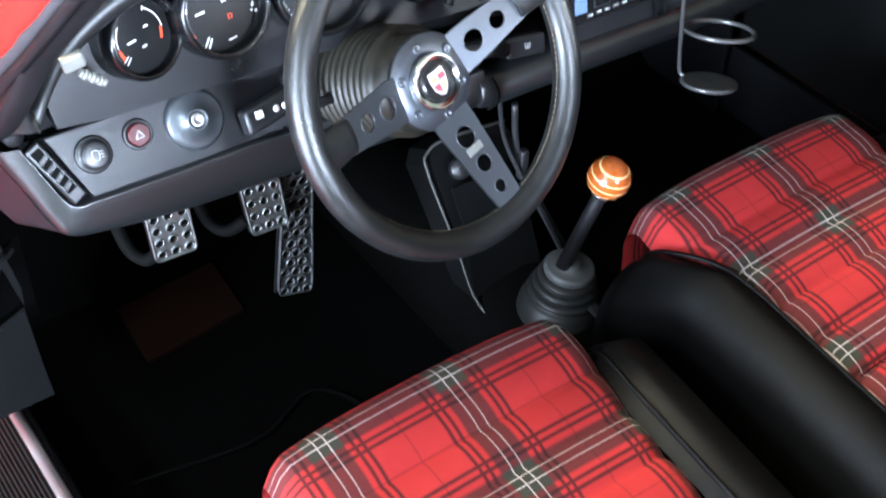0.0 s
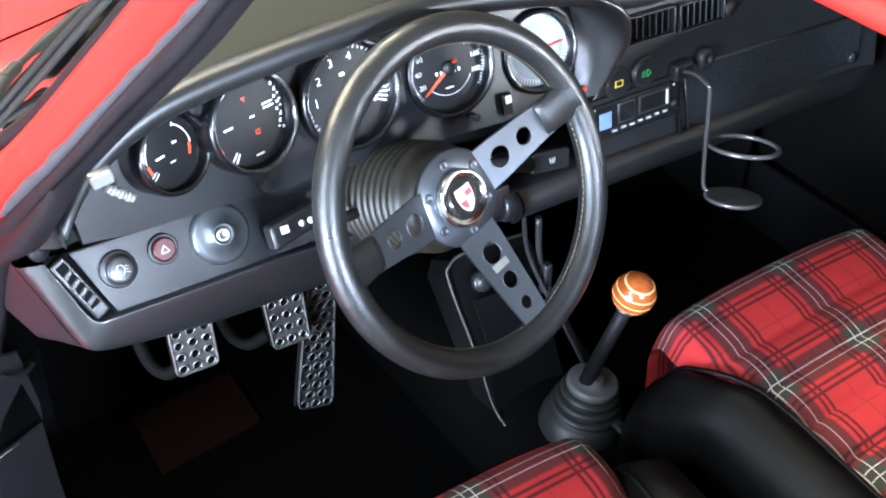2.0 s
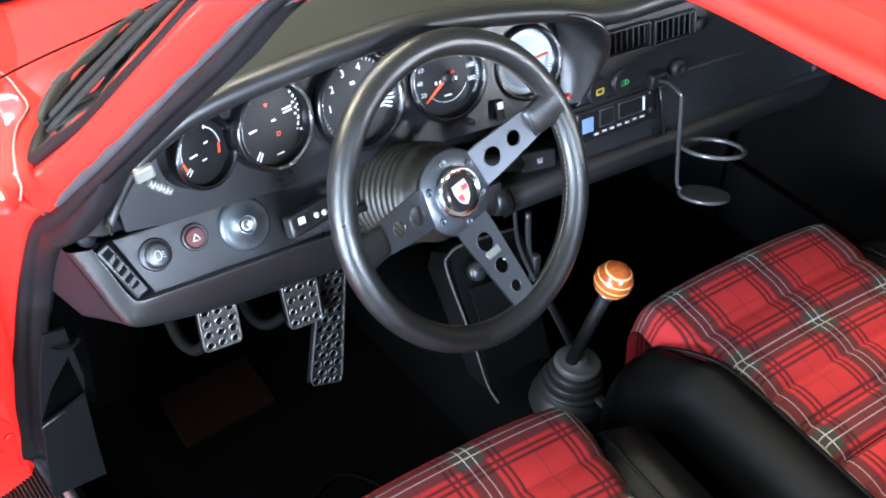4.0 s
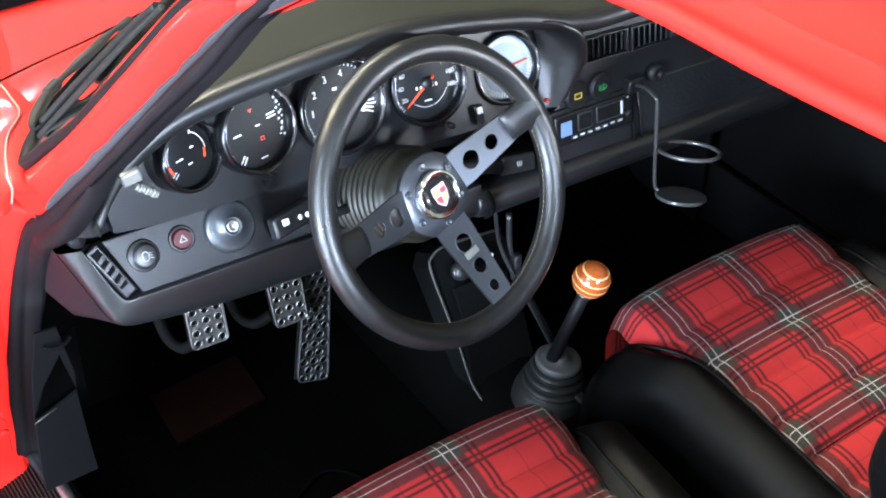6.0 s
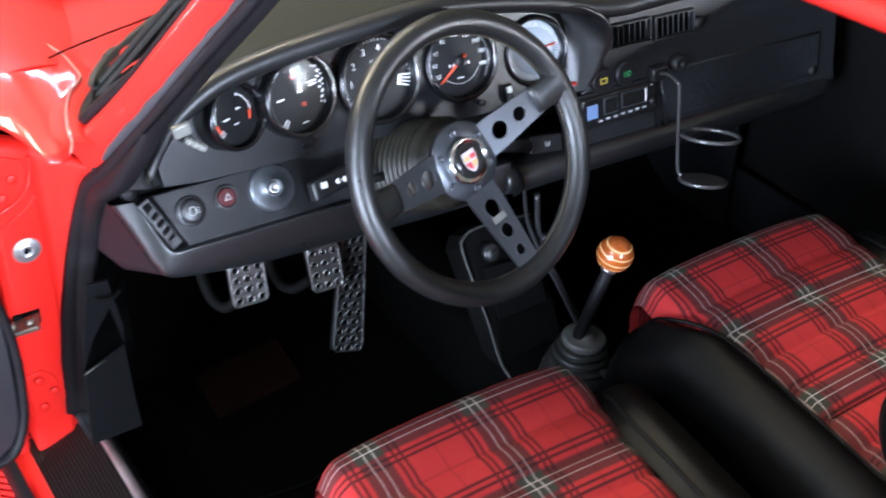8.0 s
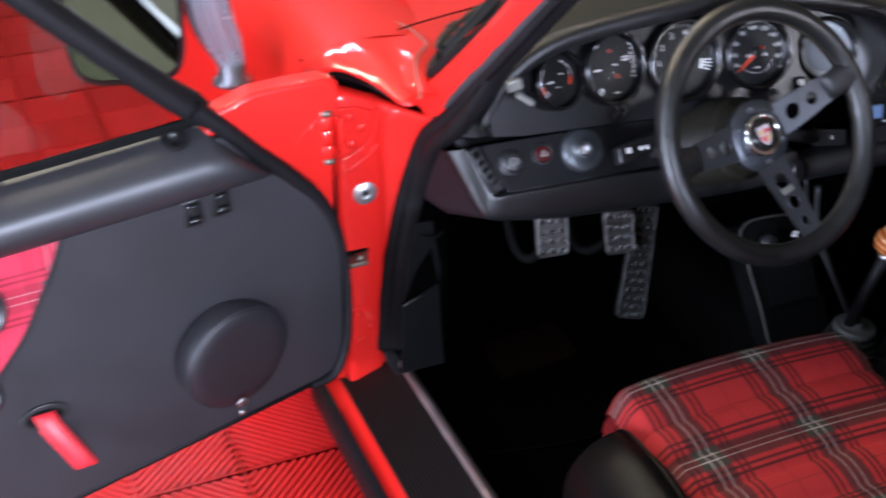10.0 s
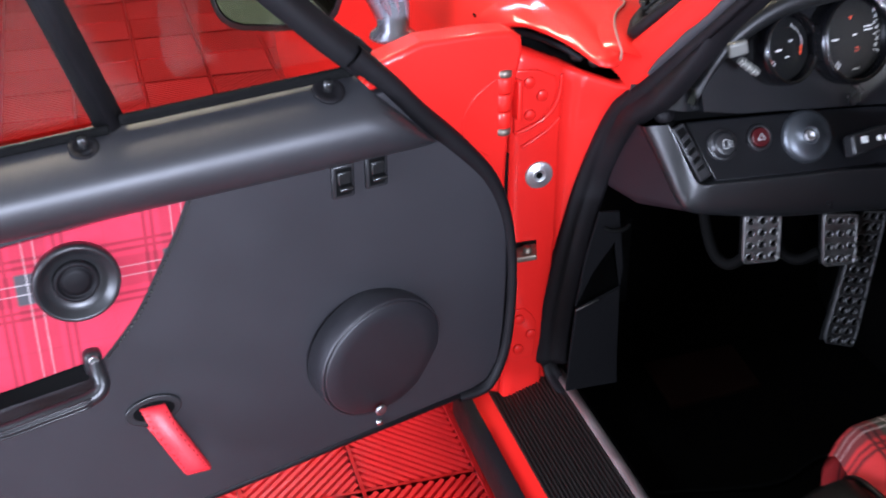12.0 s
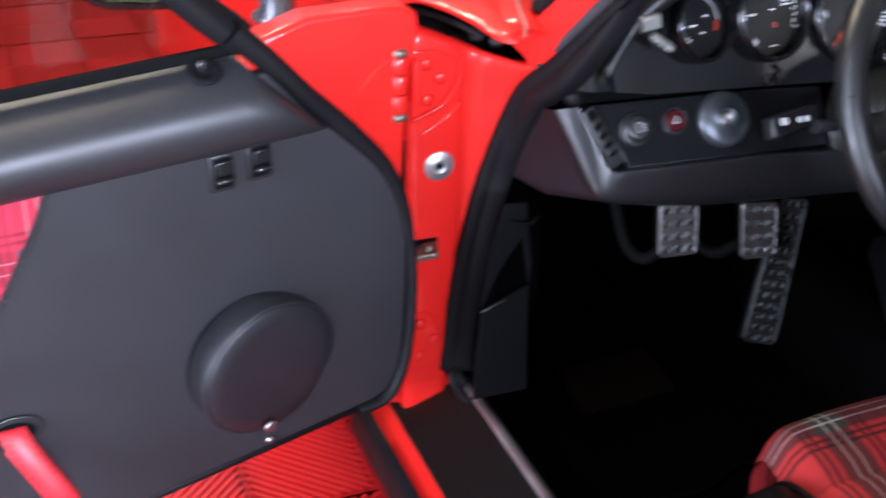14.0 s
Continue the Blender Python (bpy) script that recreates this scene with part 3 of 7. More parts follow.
# hinge pillar: a rear face with a folded edge and a side that runs in to the seal
bm = bmesh.new()
rows = []
for f in (0.0, 0.1, 0.2, 0.3, 0.4, 0.5, 0.6, 0.68, 0.76, 0.84, 0.90, 0.95, 0.985, 1.0):
    row = []
    for x, y, zt in ((-0.833, 0.165, 0.850), (-0.833, 0.122, 0.855), (-0.8305, 0.1180, 0.857), (-0.818, 0.1168, 0.858), (-0.800, 0.1165, 0.851), (-0.772, 0.1165, 0.838), (-0.7675, 0.1185, 0.836), (-0.766, 0.1235, 0.835)):
        z = 0.362 + f * (zt - 0.362)
        narrow = min(0.0, seal_at(z).x + 0.757) if x > -0.78 else 0.0
        row.append(V(x + narrow, y + 0.006 * max(0, f - 0.985) / 0.015, z))
    a = row[-1]
    for q, zt in ((0.35, 0.828), (0.70, 0.826), (1.0, 0.840)):
        z = 0.362 + f * (zt - 0.362)
        s = seal_at(z)
        row.append(V(a.x + (s.x - a.x) * q, a.y + (s.y - a.y) * q, z) + V(0.004, 0.003, 0) * q)
    rows.append(row)
rows.append([p + V(0.002, 0.030, -0.004) for p in rows[-1]])
grid(bm, rows)
pillar = part("hinge_pillar", bm, RED, car)


def wing(x, z):
    """The rear face of the pillar."""
    return V(x, 0.1163, z)


part("striker_plate", shape(lathe, [(0.0185, 0.0), (0.0185, 0.002), (0.0165, 0.0035), (0.0105, 0.0035), (0.0095, 0.0055), (0.0062, 0.0055), (0.0055, 0.003), (0.0, 0.003)], (-0.793, 0.1185, 0.6925), (0, -1, 0), 28), ZINC, pillar, "zinc-plated round bolt")
part("bolt_socket", shape(lathe, [(0.0042, 0.0), (0.0042, 0.0006), (0.0, 0.0006)], (-0.793, 0.1152, 0.6925), (0, -1, 0), 16), DARK, pillar)
part("hinge_leaf", shape(plate, [wing(x, z) - V(0, 0.0025, 0) for x, z in ((-0.829, 0.835), (-0.800, 0.833), (-0.777, 0.822), (-0.774, 0.806), (-0.780, 0.785), (-0.800, 0.766), (-0.829, 0.754))], 0.003, (0, -1, 0), 0.0022), RED, pillar)
part("hinge_leaf", shape(plate, [wing(x, z) - V(0, 0.0020, 0) for x, z in ((-0.829, 0.500), (-0.806, 0.501), (-0.795, 0.490), (-0.789, 0.478), (-0.791, 0.425), (-0.829, 0.418))], 0.003, (0, -1, 0), 0.0018), RED, pillar)
for x, z in ((-0.811, 0.818), (-0.794, 0.800), (-0.809, 0.776), (-0.814, 0.486), (-0.7965, 0.461), (-0.814, 0.440)):
    part("hinge_bolt", shape(lathe, [(0.0075, 0.0), (0.0075, 0.0020), (0.0060, 0.0032), (0.0, 0.0036)], (x, 0.1140, z), (0, -1, 0), 12), RED, pillar)
part("pressed_rib", shape(tube, smooth_path([wing(-0.7695, 0.824), wing(-0.7700, 0.806), wing(-0.776, 0.784), wing(-0.794, 0.765), wing(-0.827, 0.752)], 5), 0.0030, 8), RED, pillar)
part("pressed_rib", shape(tube, smooth_path([wing(-0.769, 0.768), wing(-0.785, 0.752), wing(-0.818, 0.733)], 5), 0.0026, 8), RED, pillar)
bm = bmesh.new()
block(bm, (-0.824, 0.105, 0.590), (0.052, 0.032, 0.008), (V(0.93, -0.3, 0.2).normalized(), V(0.3, 0.93, 0).normalized(), V(-0.2, 0, 0.98).normalized()), 0.002)
lathe(bm, [(0.006, 0), (0.006, 0.014), (0, 0.014)], (-0.812, 0.098, 0.589), (0, 0, 1), 12)
lathe(bm, [(0.004, 0), (0.004, 0.018), (0, 0.018)], (-0.834, 0.100, 0.585), (0, 0, 1), 12)
part("door_check", bm, OILY_STEEL, pillar, "greasy steel door check strap")
part("check_slot", shape(block, (-0.811, 0.1175, 0.590), (0.036, 0.006, 0.022), None, 0.0015), DARK, pillar)
HB = V(-0.8555, 0.0800, 0)
for zc in (0.848, 0.776):
    part("hinge_pin", shape(lathe, [(0.0080, -0.0045), (0.0096, -0.0035), (0.0096, 0.003), (0.006, 0.0045), (0.0, 0.0045)], HB + V(0, 0, zc), (0, 0, 1), 14), OILY_STEEL, pillar, "oily steel hinge pin")
for z0, z1 in ((0.825, 0.8435), (0.8030, 0.8235), (0.7810, 0.8015)):
    part("hinge_knuckle", shape(lathe, [(0.0092, z0), (0.0102, z0 + 0.001), (0.0102, z1 - 0.001), (0.0092, z1)], HB, (0, 0, 1), 16), RED, pillar)
bm = bmesh.new()
block(bm, (-0.843, 0.099, 0.812), (0.006, 0.050, 0.050), (V(0.94, 0.34, 0), V(-0.34, 0.94, 0), V(0, 0, 1)), 0.002)
part("hinge_arm", bm, RED, pillar)
# Dark rod along the hinge line, painted as the shade of the gap.
part("hinge_gap_shade", shape(tube, [HB + V(0.006, 0.002, z) for z in (0.440, 0.60, 0.745)], 0.0035, 6), DARK, pillar)
part("pressed_rib", shape(tube, smooth_path([dp(0.020, 0.846, 0.0405), dp(0.050, 0.826, 0.0405), dp(0.067, 0.797, 0.0405), dp(0.062, 0.770, 0.0405), dp(0.035, 0.748, 0.0405)], 6), 0.0013, 6), RED, pillar)
# dark sheets painted as the shade behind the fender edge, with the drain hose and cables there
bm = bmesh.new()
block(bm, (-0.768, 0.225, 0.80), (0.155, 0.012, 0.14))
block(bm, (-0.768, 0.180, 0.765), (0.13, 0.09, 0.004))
part("cavity_shade", bm, DARK, car)
bm = bmesh.new()
tube(bm, smooth_path([(-0.83, 0.20, 0.860), (-0.80, 0.145, 0.866), (-0.775, 0.105, 0.862), (-0.757, 0.085, 0.852)], 5), 0.0042, 8)
tube(bm, smooth_path([(-0.82, 0.21, 0.852), (-0.79, 0.16, 0.860), (-0.765, 0.13, 0.855)], 5), 0.003, 8)
part("drain_hose", bm, RUBBER, car)
for place in ((-0.742, 0.140, 0.838), (-0.722, 0.128, 0.832)):
    part("grommet", shape(lathe, [(0.0085, -0.008), (0.0090, 0.0), (0.0075, 0.004), (0.004, 0.0055), (0.0, 0.005)], place, (-0.3, -0.8, 0.5), 18), GREY_RUBBER, car, "dusty grey rubber grommet")

# windscreen post: painted outer face, inner trim, and the rubber seal round the opening
seal_path = smooth_path(SEAL, 6)
INWARD = V(0.35, -0.60, -0.72)
rows = []
for a, b in list(zip(smooth_path(SEALER, 6), smooth_path(SCREEN_EDGE, 6)))[1:]:
    out = V(-0.012, 0.0, 0.006)
    w = (b - a).normalized()
    rows.append([a + INWARD * 0.026 + V(0.014, 0.008, 0.0), a + INWARD * 0.022, a + INWARD * 0.008 + V(-0.003, -0.001, 0.001), a.lerp(b, 0.12) + out * 0.5, a.lerp(b, 0.35) + out, a.lerp(b, 0.65) + out, a.lerp(b, 0.9) + out * 0.5, b + V(0.012, 0.010, 0.0)])
part("windscreen_post", shape(grid, rows), RED, car)
bm = bmesh.new()
rows = []
for a, b in list(zip(smooth_path(SEALER, 6), smooth_path(SCREEN_EDGE, 6)))[5:]:
    rows.append([a + V(0.014, -0.012, -0.020), a + V(0.030, 0.005, -0.012), a.lerp(b, 0.5) + V(0.030, 0.0, -0.006), b + V(0.024, 0.0, -0.004)])
grid(bm, rows)
part("post_trim", bm, VINYL, car)
bm = bmesh.new()
mouth = V(0, -0.40, 0.80)
inward = []
for p in seal_path:
    d = V(0, mouth.y - p.y, mouth.z - p.z).normalized()
    if p.z < 0.41 and p.y < 0.14:
        d = V(0.9, 0, 0.45)
    inward.append(d)
rows = []
for p, d in zip(seal_path, inward):
    low = p.z < 0.41
    k, bulge = (0.45, V(-0.3, 0, 0.95)) if low else (1.0, V(-1.65, -0.45, 0.15))
    if not low and p.z < 0.80:      # flatter and turned inwards down the pillar
        turn = min(1.0, (0.80 - p.z) / 0.12)
        d, bulge, k = d.lerp(V(0.85, -0.50, 0.05), turn), bulge.lerp(V(-0.55, -1.15, 0.1), turn), 1.0 - 0.36 * turn
    high = max(0.0, min(1.0, (p.z - 0.82) / 0.12))
    wide = 0.0 if low else 0.014 * (1 - high)
    grow, shrink = (0.0, 0.0) if low else (0.006 - 0.010 * high + 0.010 * max(0.0, min(1.0, (0.62 - p.z) / 0.12)), 0.022 * high)
    rows.append([p + d * o * k + bulge * b * k + V(0.004, 0, 0) for o, b in ((-0.016 - grow, -0.004), (-0.014 - grow, 0.006), (-0.006 - grow, 0.0105), (0.004, 0.0095), (0.008, 0.0070), (0.013 - shrink * 0.5, 0.0085), (0.024 - shrink + wide, 0.0080), (0.031 - shrink + wide, 0.0040), (0.033 - shrink + wide, -0.006))])
grid(bm, rows)
part("door_seal", bm, RUBBER, car, "black hollow rubber door seal")
bm = bmesh.new()
rows = []
for k, (a, b) in enumerate(zip(smooth_path(SEALER[1:6], 9), smooth_path(SCREEN_EDGE[1:6], 9))):
    w = (b - a).normalized()
    out = V(-0.006, -0.004, 0.004)
    j1, j2 = 0.0007 * math.sin(k * 1.7) + 0.0005 * math.sin(k * 4.1), 0.0006 * math.sin(k * 1.1 + 2)
    taper = min(1.0, (k + 0.3) / 3)
    rows.append([a + INWARD * 0.022 + out * 0.3, a + INWARD * 0.019 + out * 1.1, a + INWARD * (0.018 - 0.003 * taper - j2) + out * 1.25, a + INWARD * (0.018 - 0.0065 * taper - j1) + out * 1.15, a + INWARD * (0.018 - 0.0085 * taper - j1) + out * 0.5])
grid(bm, rows)
part("seam_sealer", bm, TAPE, car, "ragged grey sealing strip")

# roof with its drip rail; the far half and rear slope are unseen, added to shade the cabin
bm = bmesh.new()
rows = []
for y, z, w in ((-0.46, 1.312, 0.318), (-0.54, 1.320, 0.302), (-0.66, 1.326, 0.296), (-0.85, 1.332, 0.282), (-1.05, 1.330, 0.272), (-1.25, 1.316, 0.274), (-1.45, 1.27, 0.29), (-1.66, 1.18, 0.34)):
    row = []
    for k in range(25):
        a = -1 + 2 * k / 24
        row.append(V(CX + (w if a < 0 else 0.50) * a, y, z - 0.020 * a ** 6 - 0.026 * a * a))
    rows.append(row)
grid(bm, rows)
part("roof_panel", bm, RED, car)
bm = bmesh.new()
rail = smooth_path([(-0.600, -0.296, 1.212), (-0.545, -0.375, 1.262), (-0.478, -0.46, 1.288), (-0.442, -0.56, 1.290), (-0.428, -0.70, 1.288), (-0.408, -0.9, 1.288), (-0.400, -1.1, 1.282), (-0.41, -1.3, 1.265)], 6)
rows = [[p + V(0.030, 0.0, 0.006), p + V(0.014, 0.0, -0.003), p + V(0.006, 0.0, -0.005), p + V(-0.004, 0, -0.001), p + V(-0.010, 0, -0.006), p + V(-0.010, 0, -0.014), p + V(0.002, 0.0, -0.022), p + V(0.018, 0, -0.028)] for p in rail]
grid(bm, rows)
part("drip_rail", bm, RED, car)
part("headlining", shape(block, (CX + 0.10, -1.02, 1.262), (0.70, 0.80, 0.012), None, 0.004), VINYL, car)
# far windscreen post, and the posts and quarter windows behind the doors: unseen, added to block light
far = [(V(mirrored(a.x), a.y, a.z), V(mirrored(b.x), b.y, b.z)) for a, b in list(zip(smooth_path(SEALER, 6), smooth_path(SCREEN_EDGE, 6)))[4:]]
part("windscreen_post", shape(grid, [[a + V(-0.02, 0.0, -0.01), a, a.lerp(b, 0.5) + V(0.012, 0, 0.006), b, b + V(-0.02, 0.0, -0.01)] for a, b in far]), RED, car)
for left in (True, False):
    def px(x):
        return x if left else mirrored(x)
    post = [V(px(-0.80), -1.235, 0.86), V(px(-0.72), -1.26, 1.00), V(px(-0.60), -1.29, 1.15), V(px(-0.42), -1.31, 1.262)]
    part("door_post", shape(tube, smooth_path(post, 5), 0.026, 8), RED, car)
    rows = [[V(px(-0.82), y, 0.90), V(px(-0.74), y - 0.02 * k, 1.00 - 0.02 * k), V(px(-0.62), y - 0.04 * k, 1.10 - 0.03 * k), V(px(-0.44), y - 0.05 * k, 1.20 - 0.05 * k)] for k, y in enumerate((-1.58, -1.72, -1.88, -2.05))]
    part("rear_quarter", shape(grid, [smooth_path(r, 3) for r in rows]), RED, car)
    quarter = part("quarter_window", shape(grid, [[V(px(-0.80), y, 0.92), V(px(-0.70), y, 1.03), V(px(-0.43), y, 1.235)] for y in (-1.27, -1.60)]), GLASS, car)
    quarter.visible_shadow = False

# windscreen with its rubber
edge_l = [(-0.710, 0.040, 0.896), (-0.694, 0.010, 0.928), (-0.672, -0.040, 0.975), (-0.634, -0.142, 1.092), (-0.590, -0.245, 1.208), (-0.522, -0.390, 1.320)]
bm = bmesh.new()
rows = []
for k, p in enumerate(edge_l):
    s = k / 5
    row = []
    for j in range(33):
        a = 0.5 - 0.5 * math.cos(math.pi * j / 32)
        x = p[0] + a * (mirrored(p[0]) - p[0])
        bow = math.sin(a * math.pi)
        row.append(V(x, p[1] + bow ** 0.72 * (0.315 - 0.150 * s), p[2] + bow * (0.020 + 0.012 * s)))
    rows.append(row)
screen = part("windscreen", shape(grid, rows), GLASS, car, "slightly tinted laminated windscreen")
screen.visible_shadow = False
bottom, topline = rows[0], rows[-1]
ring = [Vector(p) for p in bottom] + [rows[k][-1] for k in range(1, 6)] + [Vector(p) for p in reversed(topline)][1:] + [rows[k][0] for k in range(4, 0, -1)]
part("windscreen_rubber", shape(tube, smooth_path(ring, 2, True), 0.0105, 10, True, 0.8), RUBBER, car)

# sills
for left in (True, False):
    def sx(x):
        return x if left else mirrored(x)
    sill = part("sill", shape(grid, [[V(sx(x), y, z) for x, z in ((-0.800, 0.25), (-0.850, 0.27), (-0.870, 0.285), (-0.873, 0.318), (-0.868, 0.334), (-0.846, 0.340), (-0.842, 0.352), (-0.800, 0.362), (-0.770, 0.378), (-0.758, 0.385))] for y in (0.20, 0.05, -0.1, -0.4, -0.8, -1.3)]), RED, car)
    rocker = part("rocker_cover", shape(grid, [[V(sx(x), y, z) for x, z in ((-0.850, 0.262), (-0.8740, 0.275), (-0.8785, 0.290), (-0.8785, 0.318), (-0.874, 0.334), (-0.864, 0.3395))] for y in (0.20, 0.0, -0.4, -1.3)]), RUBBER, car)
    if not left:
        continue
    prof = []
    for k in range(19):
        for dx, dz in ((0.0, 0.0), (0.0006, 0.0030), (0.0028, 0.0030), (0.0034, 0.0)):
            x = -0.8440 + k * 0.0048 + dx
            prof.append((x, 0.3555 + (x + 0.84) * 0.37 + dz))
    part("sill_mat", shape(grid, [[V(sx(x), y, z) for x, z in prof] for y in (0.165, 0.0, -0.4, -0.8, -1.25)]), SILL_MAT, sill, "black ribbed rubber sill mat")
    bm = bmesh.new()
    strip = [V(sx(-0.7545), y, 0.393) for y in (0.115, 0.0, -0.4, -0.8, -1.25)]
    tube(bm, strip, 0.0075, 8, flat=0.55)
    part("sill_trim", bm, SILVER_TRIM, sill, "scratched bright sill trim strip")

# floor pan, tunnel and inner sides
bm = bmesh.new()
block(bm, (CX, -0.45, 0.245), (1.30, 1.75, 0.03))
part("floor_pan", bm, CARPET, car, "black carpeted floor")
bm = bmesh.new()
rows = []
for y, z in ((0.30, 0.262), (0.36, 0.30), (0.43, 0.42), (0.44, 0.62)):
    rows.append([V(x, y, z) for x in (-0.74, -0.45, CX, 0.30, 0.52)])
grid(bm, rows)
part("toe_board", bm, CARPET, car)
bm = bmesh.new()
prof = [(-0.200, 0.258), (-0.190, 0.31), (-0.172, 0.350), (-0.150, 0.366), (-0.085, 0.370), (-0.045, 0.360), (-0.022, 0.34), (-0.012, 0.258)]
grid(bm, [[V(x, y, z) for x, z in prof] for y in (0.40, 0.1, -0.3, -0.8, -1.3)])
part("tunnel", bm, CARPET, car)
for left in (True, False):
    def sx2(x):
        return x if left else mirrored(x)
    bm = bmesh.new()
    block(bm, (sx2(-0.722), 0.285, 0.47), (0.012, 0.30, 0.46), None, 0.004)
    block(bm, (sx2(-0.742), -0.50, 0.31), (0.012, 1.40, 0.15), None, 0.004)
    part("side_trim", bm, KICK, car)
    part("rear_side_panel", shape(block, (sx2(-0.72), -1.25, 0.75), (0.05, 0.35, 0.75), None, 0.02), VINYL, car)
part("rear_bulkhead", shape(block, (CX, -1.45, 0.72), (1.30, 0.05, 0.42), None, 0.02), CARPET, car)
# rear of the body, closed behind the seats
for left in (True, False):
    rows = []
    for y, crown, out in ((-1.27, 0.90, 0.875), (-1.45, 0.92, 0.895), (-1.75, 0.93, 0.915), (-2.10, 0.90, 0.905), (-2.40, 0.80, 0.84), (-2.58, 0.62, 0.74)):
        half = [(-0.76, 0.25), (-out + 0.01, 0.28), (-out, 0.50), (-out + 0.005, crown - 0.20), (-out + 0.025, crown - 0.10), (-out + 0.07, crown - 0.035), (-out + 0.14, crown), (-out + 0.22, crown + 0.005), (-0.50, crown + 0.02)]
        rows.append(smooth_path([(x if left else mirrored(x), y, z) for x, z in half], 3))
    part("rear_fender", shape(grid, rows), RED, car)
bm = bmesh.new()
rows = []
for y, z in ((-1.95, 1.02), (-2.10, 0.97), (-2.30, 0.88), (-2.48, 0.76), (-2.60, 0.55), (-2.60, 0.25)):
    rows.append([V(CX + 0.50 * (-1 + k / 5), y + 0.03 * (-1 + k / 5) ** 2, z - 0.04 * (-1 + k / 5) ** 2) for k in range(11)])
grid(bm, rows)
part("engine_lid", bm, RED, car)
rear = part("rear_window", shape(grid, [[V(CX + w * (-1 + k / 4), y, z - 0.03 * (-1 + k / 4) ** 2) for k in range(9)] for y, z, w in ((-1.68, 1.185, 0.37), (-1.95, 1.03, 0.45))]), GLASS, car)
rear.visible_shadow = False
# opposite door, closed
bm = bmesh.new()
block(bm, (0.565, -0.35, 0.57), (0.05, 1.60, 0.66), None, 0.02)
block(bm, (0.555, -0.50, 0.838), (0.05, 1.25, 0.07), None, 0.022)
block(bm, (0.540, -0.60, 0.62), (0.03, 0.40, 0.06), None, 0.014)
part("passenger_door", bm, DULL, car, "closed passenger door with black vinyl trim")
# kick panel below the dash end, with a torn-open corner and a loose flap
KY = 0.020
part("kick_panel", shape(plate, [(x, KY, z) for x, z in ((-0.781, 0.428), (-0.779, 0.480), (-0.7735, 0.549), (-0.745, 0.560), (-0.717, 0.572), (-0.714, 0.480), (-0.711, 0.428))], 0.004, (0, -1, 0), 0.001), KICK, car, "grey felt kick panel with a loose flap")
part("kick_panel", shape(plate, [(x, KY + 0.002, z) for x, z in ((-0.7735, 0.552), (-0.764, 0.620), (-0.750, 0.680), (-0.724, 0.678), (-0.7135, 0.600), (-0.7160, 0.574), (-0.7275, 0.636), (-0.754, 0.597))], 0.004, (0, -1, 0), 0.001), KICK, car)
# Black sheet behind the torn corner, painted as its shade.
part("kick_shade_sheet", shape(plate, [(x, KY + 0.016, z) for x, z in ((-0.770, 0.540), (-0.755, 0.640), (-0.700, 0.660), (-0.700, 0.540))], 0.001, (0, -1, 0)), VOID, car)
part("flap_edge", shape(tube, [(-0.7750, KY - 0.001, 0.5485), (-0.7600, KY - 0.001, 0.5545), (-0.7450, KY - 0.001, 0.5600)], 0.0011, 5), GREY_RUBBER, car, "pale worn edge of the felt flap")
bm = bmesh.new()
tube(bm, smooth_path([(-0.745, 0.016, 0.662), (-0.737, 0.012, 0.659), (-0.722, 0.012, 0.658), (-0.712, 0.018, 0.660)], 5), 0.0026, 8)
part("release_cable", bm, DULL, car)
# Thin plate on the floor that paints a patch of reflected light.
part("bounced_light_patch", shape(plate, [(-0.555, 0.150, 0.266), (-0.40, 0.165, 0.266), (-0.395, 0.270, 0.272), (-0.55, 0.26, 0.272)], 0.006, (0, 0, 1)), BOUNCE_BROWN, car, "red-brown patch of reflected light in the driver's footwell")
part("floor_mat", shape(tube, smooth_path([(-0.66, -0.02, 0.265), (-0.50, -0.05, 0.266), (-0.40, -0.02, 0.268), (-0.35, -0.10, 0.265), (-0.34, -0.26, 0.265), (-0.64, -0.30, 0.265)], 6), 0.0035, 6), DULL, car, "edge of the black rubber floor mat")

# ---- the open driver's door ----
UPZ = V(0, 0, 1)
DAX = (DD, DN, UPZ)
SLOPE = (0.348 - 0.428) / (0.465 - 0.055)


def bottom_z(s):
    return 0.430 + SLOPE * (s - 0.055) * 0.95


# inner trim panel outline, from the front lower corner round
front = [(0.036, 0.440), (0.020, 0.475), (0.013, 0.56), (0.014, 0.65), (0.026, 0.717), (0.059, 0.769), (0.104, 0.812), (0.150, 0.856)]
front = [(p.x, p.y) for p in smooth_path([(a, b, 0) for a, b in front], 5)]
LEN = 1.00
panel_outline = [(LEN, bottom_z(LEN)), (0.055, bottom_z(0.055))] + front + [(LEN, 0.80)]
# painted shell with the visible front face by the hinges
shell_front = [(0.010, 0.400), (0.004, 0.47), (0.004, 0.60), (0.010, 0.70), (0.006, 0.784), (-0.002, 0.843), (-0.009, 0.872), (-0.006, 0.889), (0.009, 0.897), (0.049, 0.900), (0.116, 0.899), (0.165, 0.884)]
bm = bmesh.new()
plate(bm, [dp(s, z, 0.040) for s, z in [(LEN, bottom_z(LEN) - 0.012), (0.06, bottom_z(0.06) - 0.012)] + shell_front + [(0.20, 0.845), (LEN, 0.78)]], 0.035, DN, 0.006)
door = part("driver_door", bm, RED, car, "driver's door swung wide open, red steel with black trim")
bm = bmesh.new()
plate(bm, [dp(s, z) for s, z in panel_outline], 0.012, DN, 0.003)
part("trim_panel", bm, DOOR_VINYL, door)
bm = bmesh.new()
rows = []
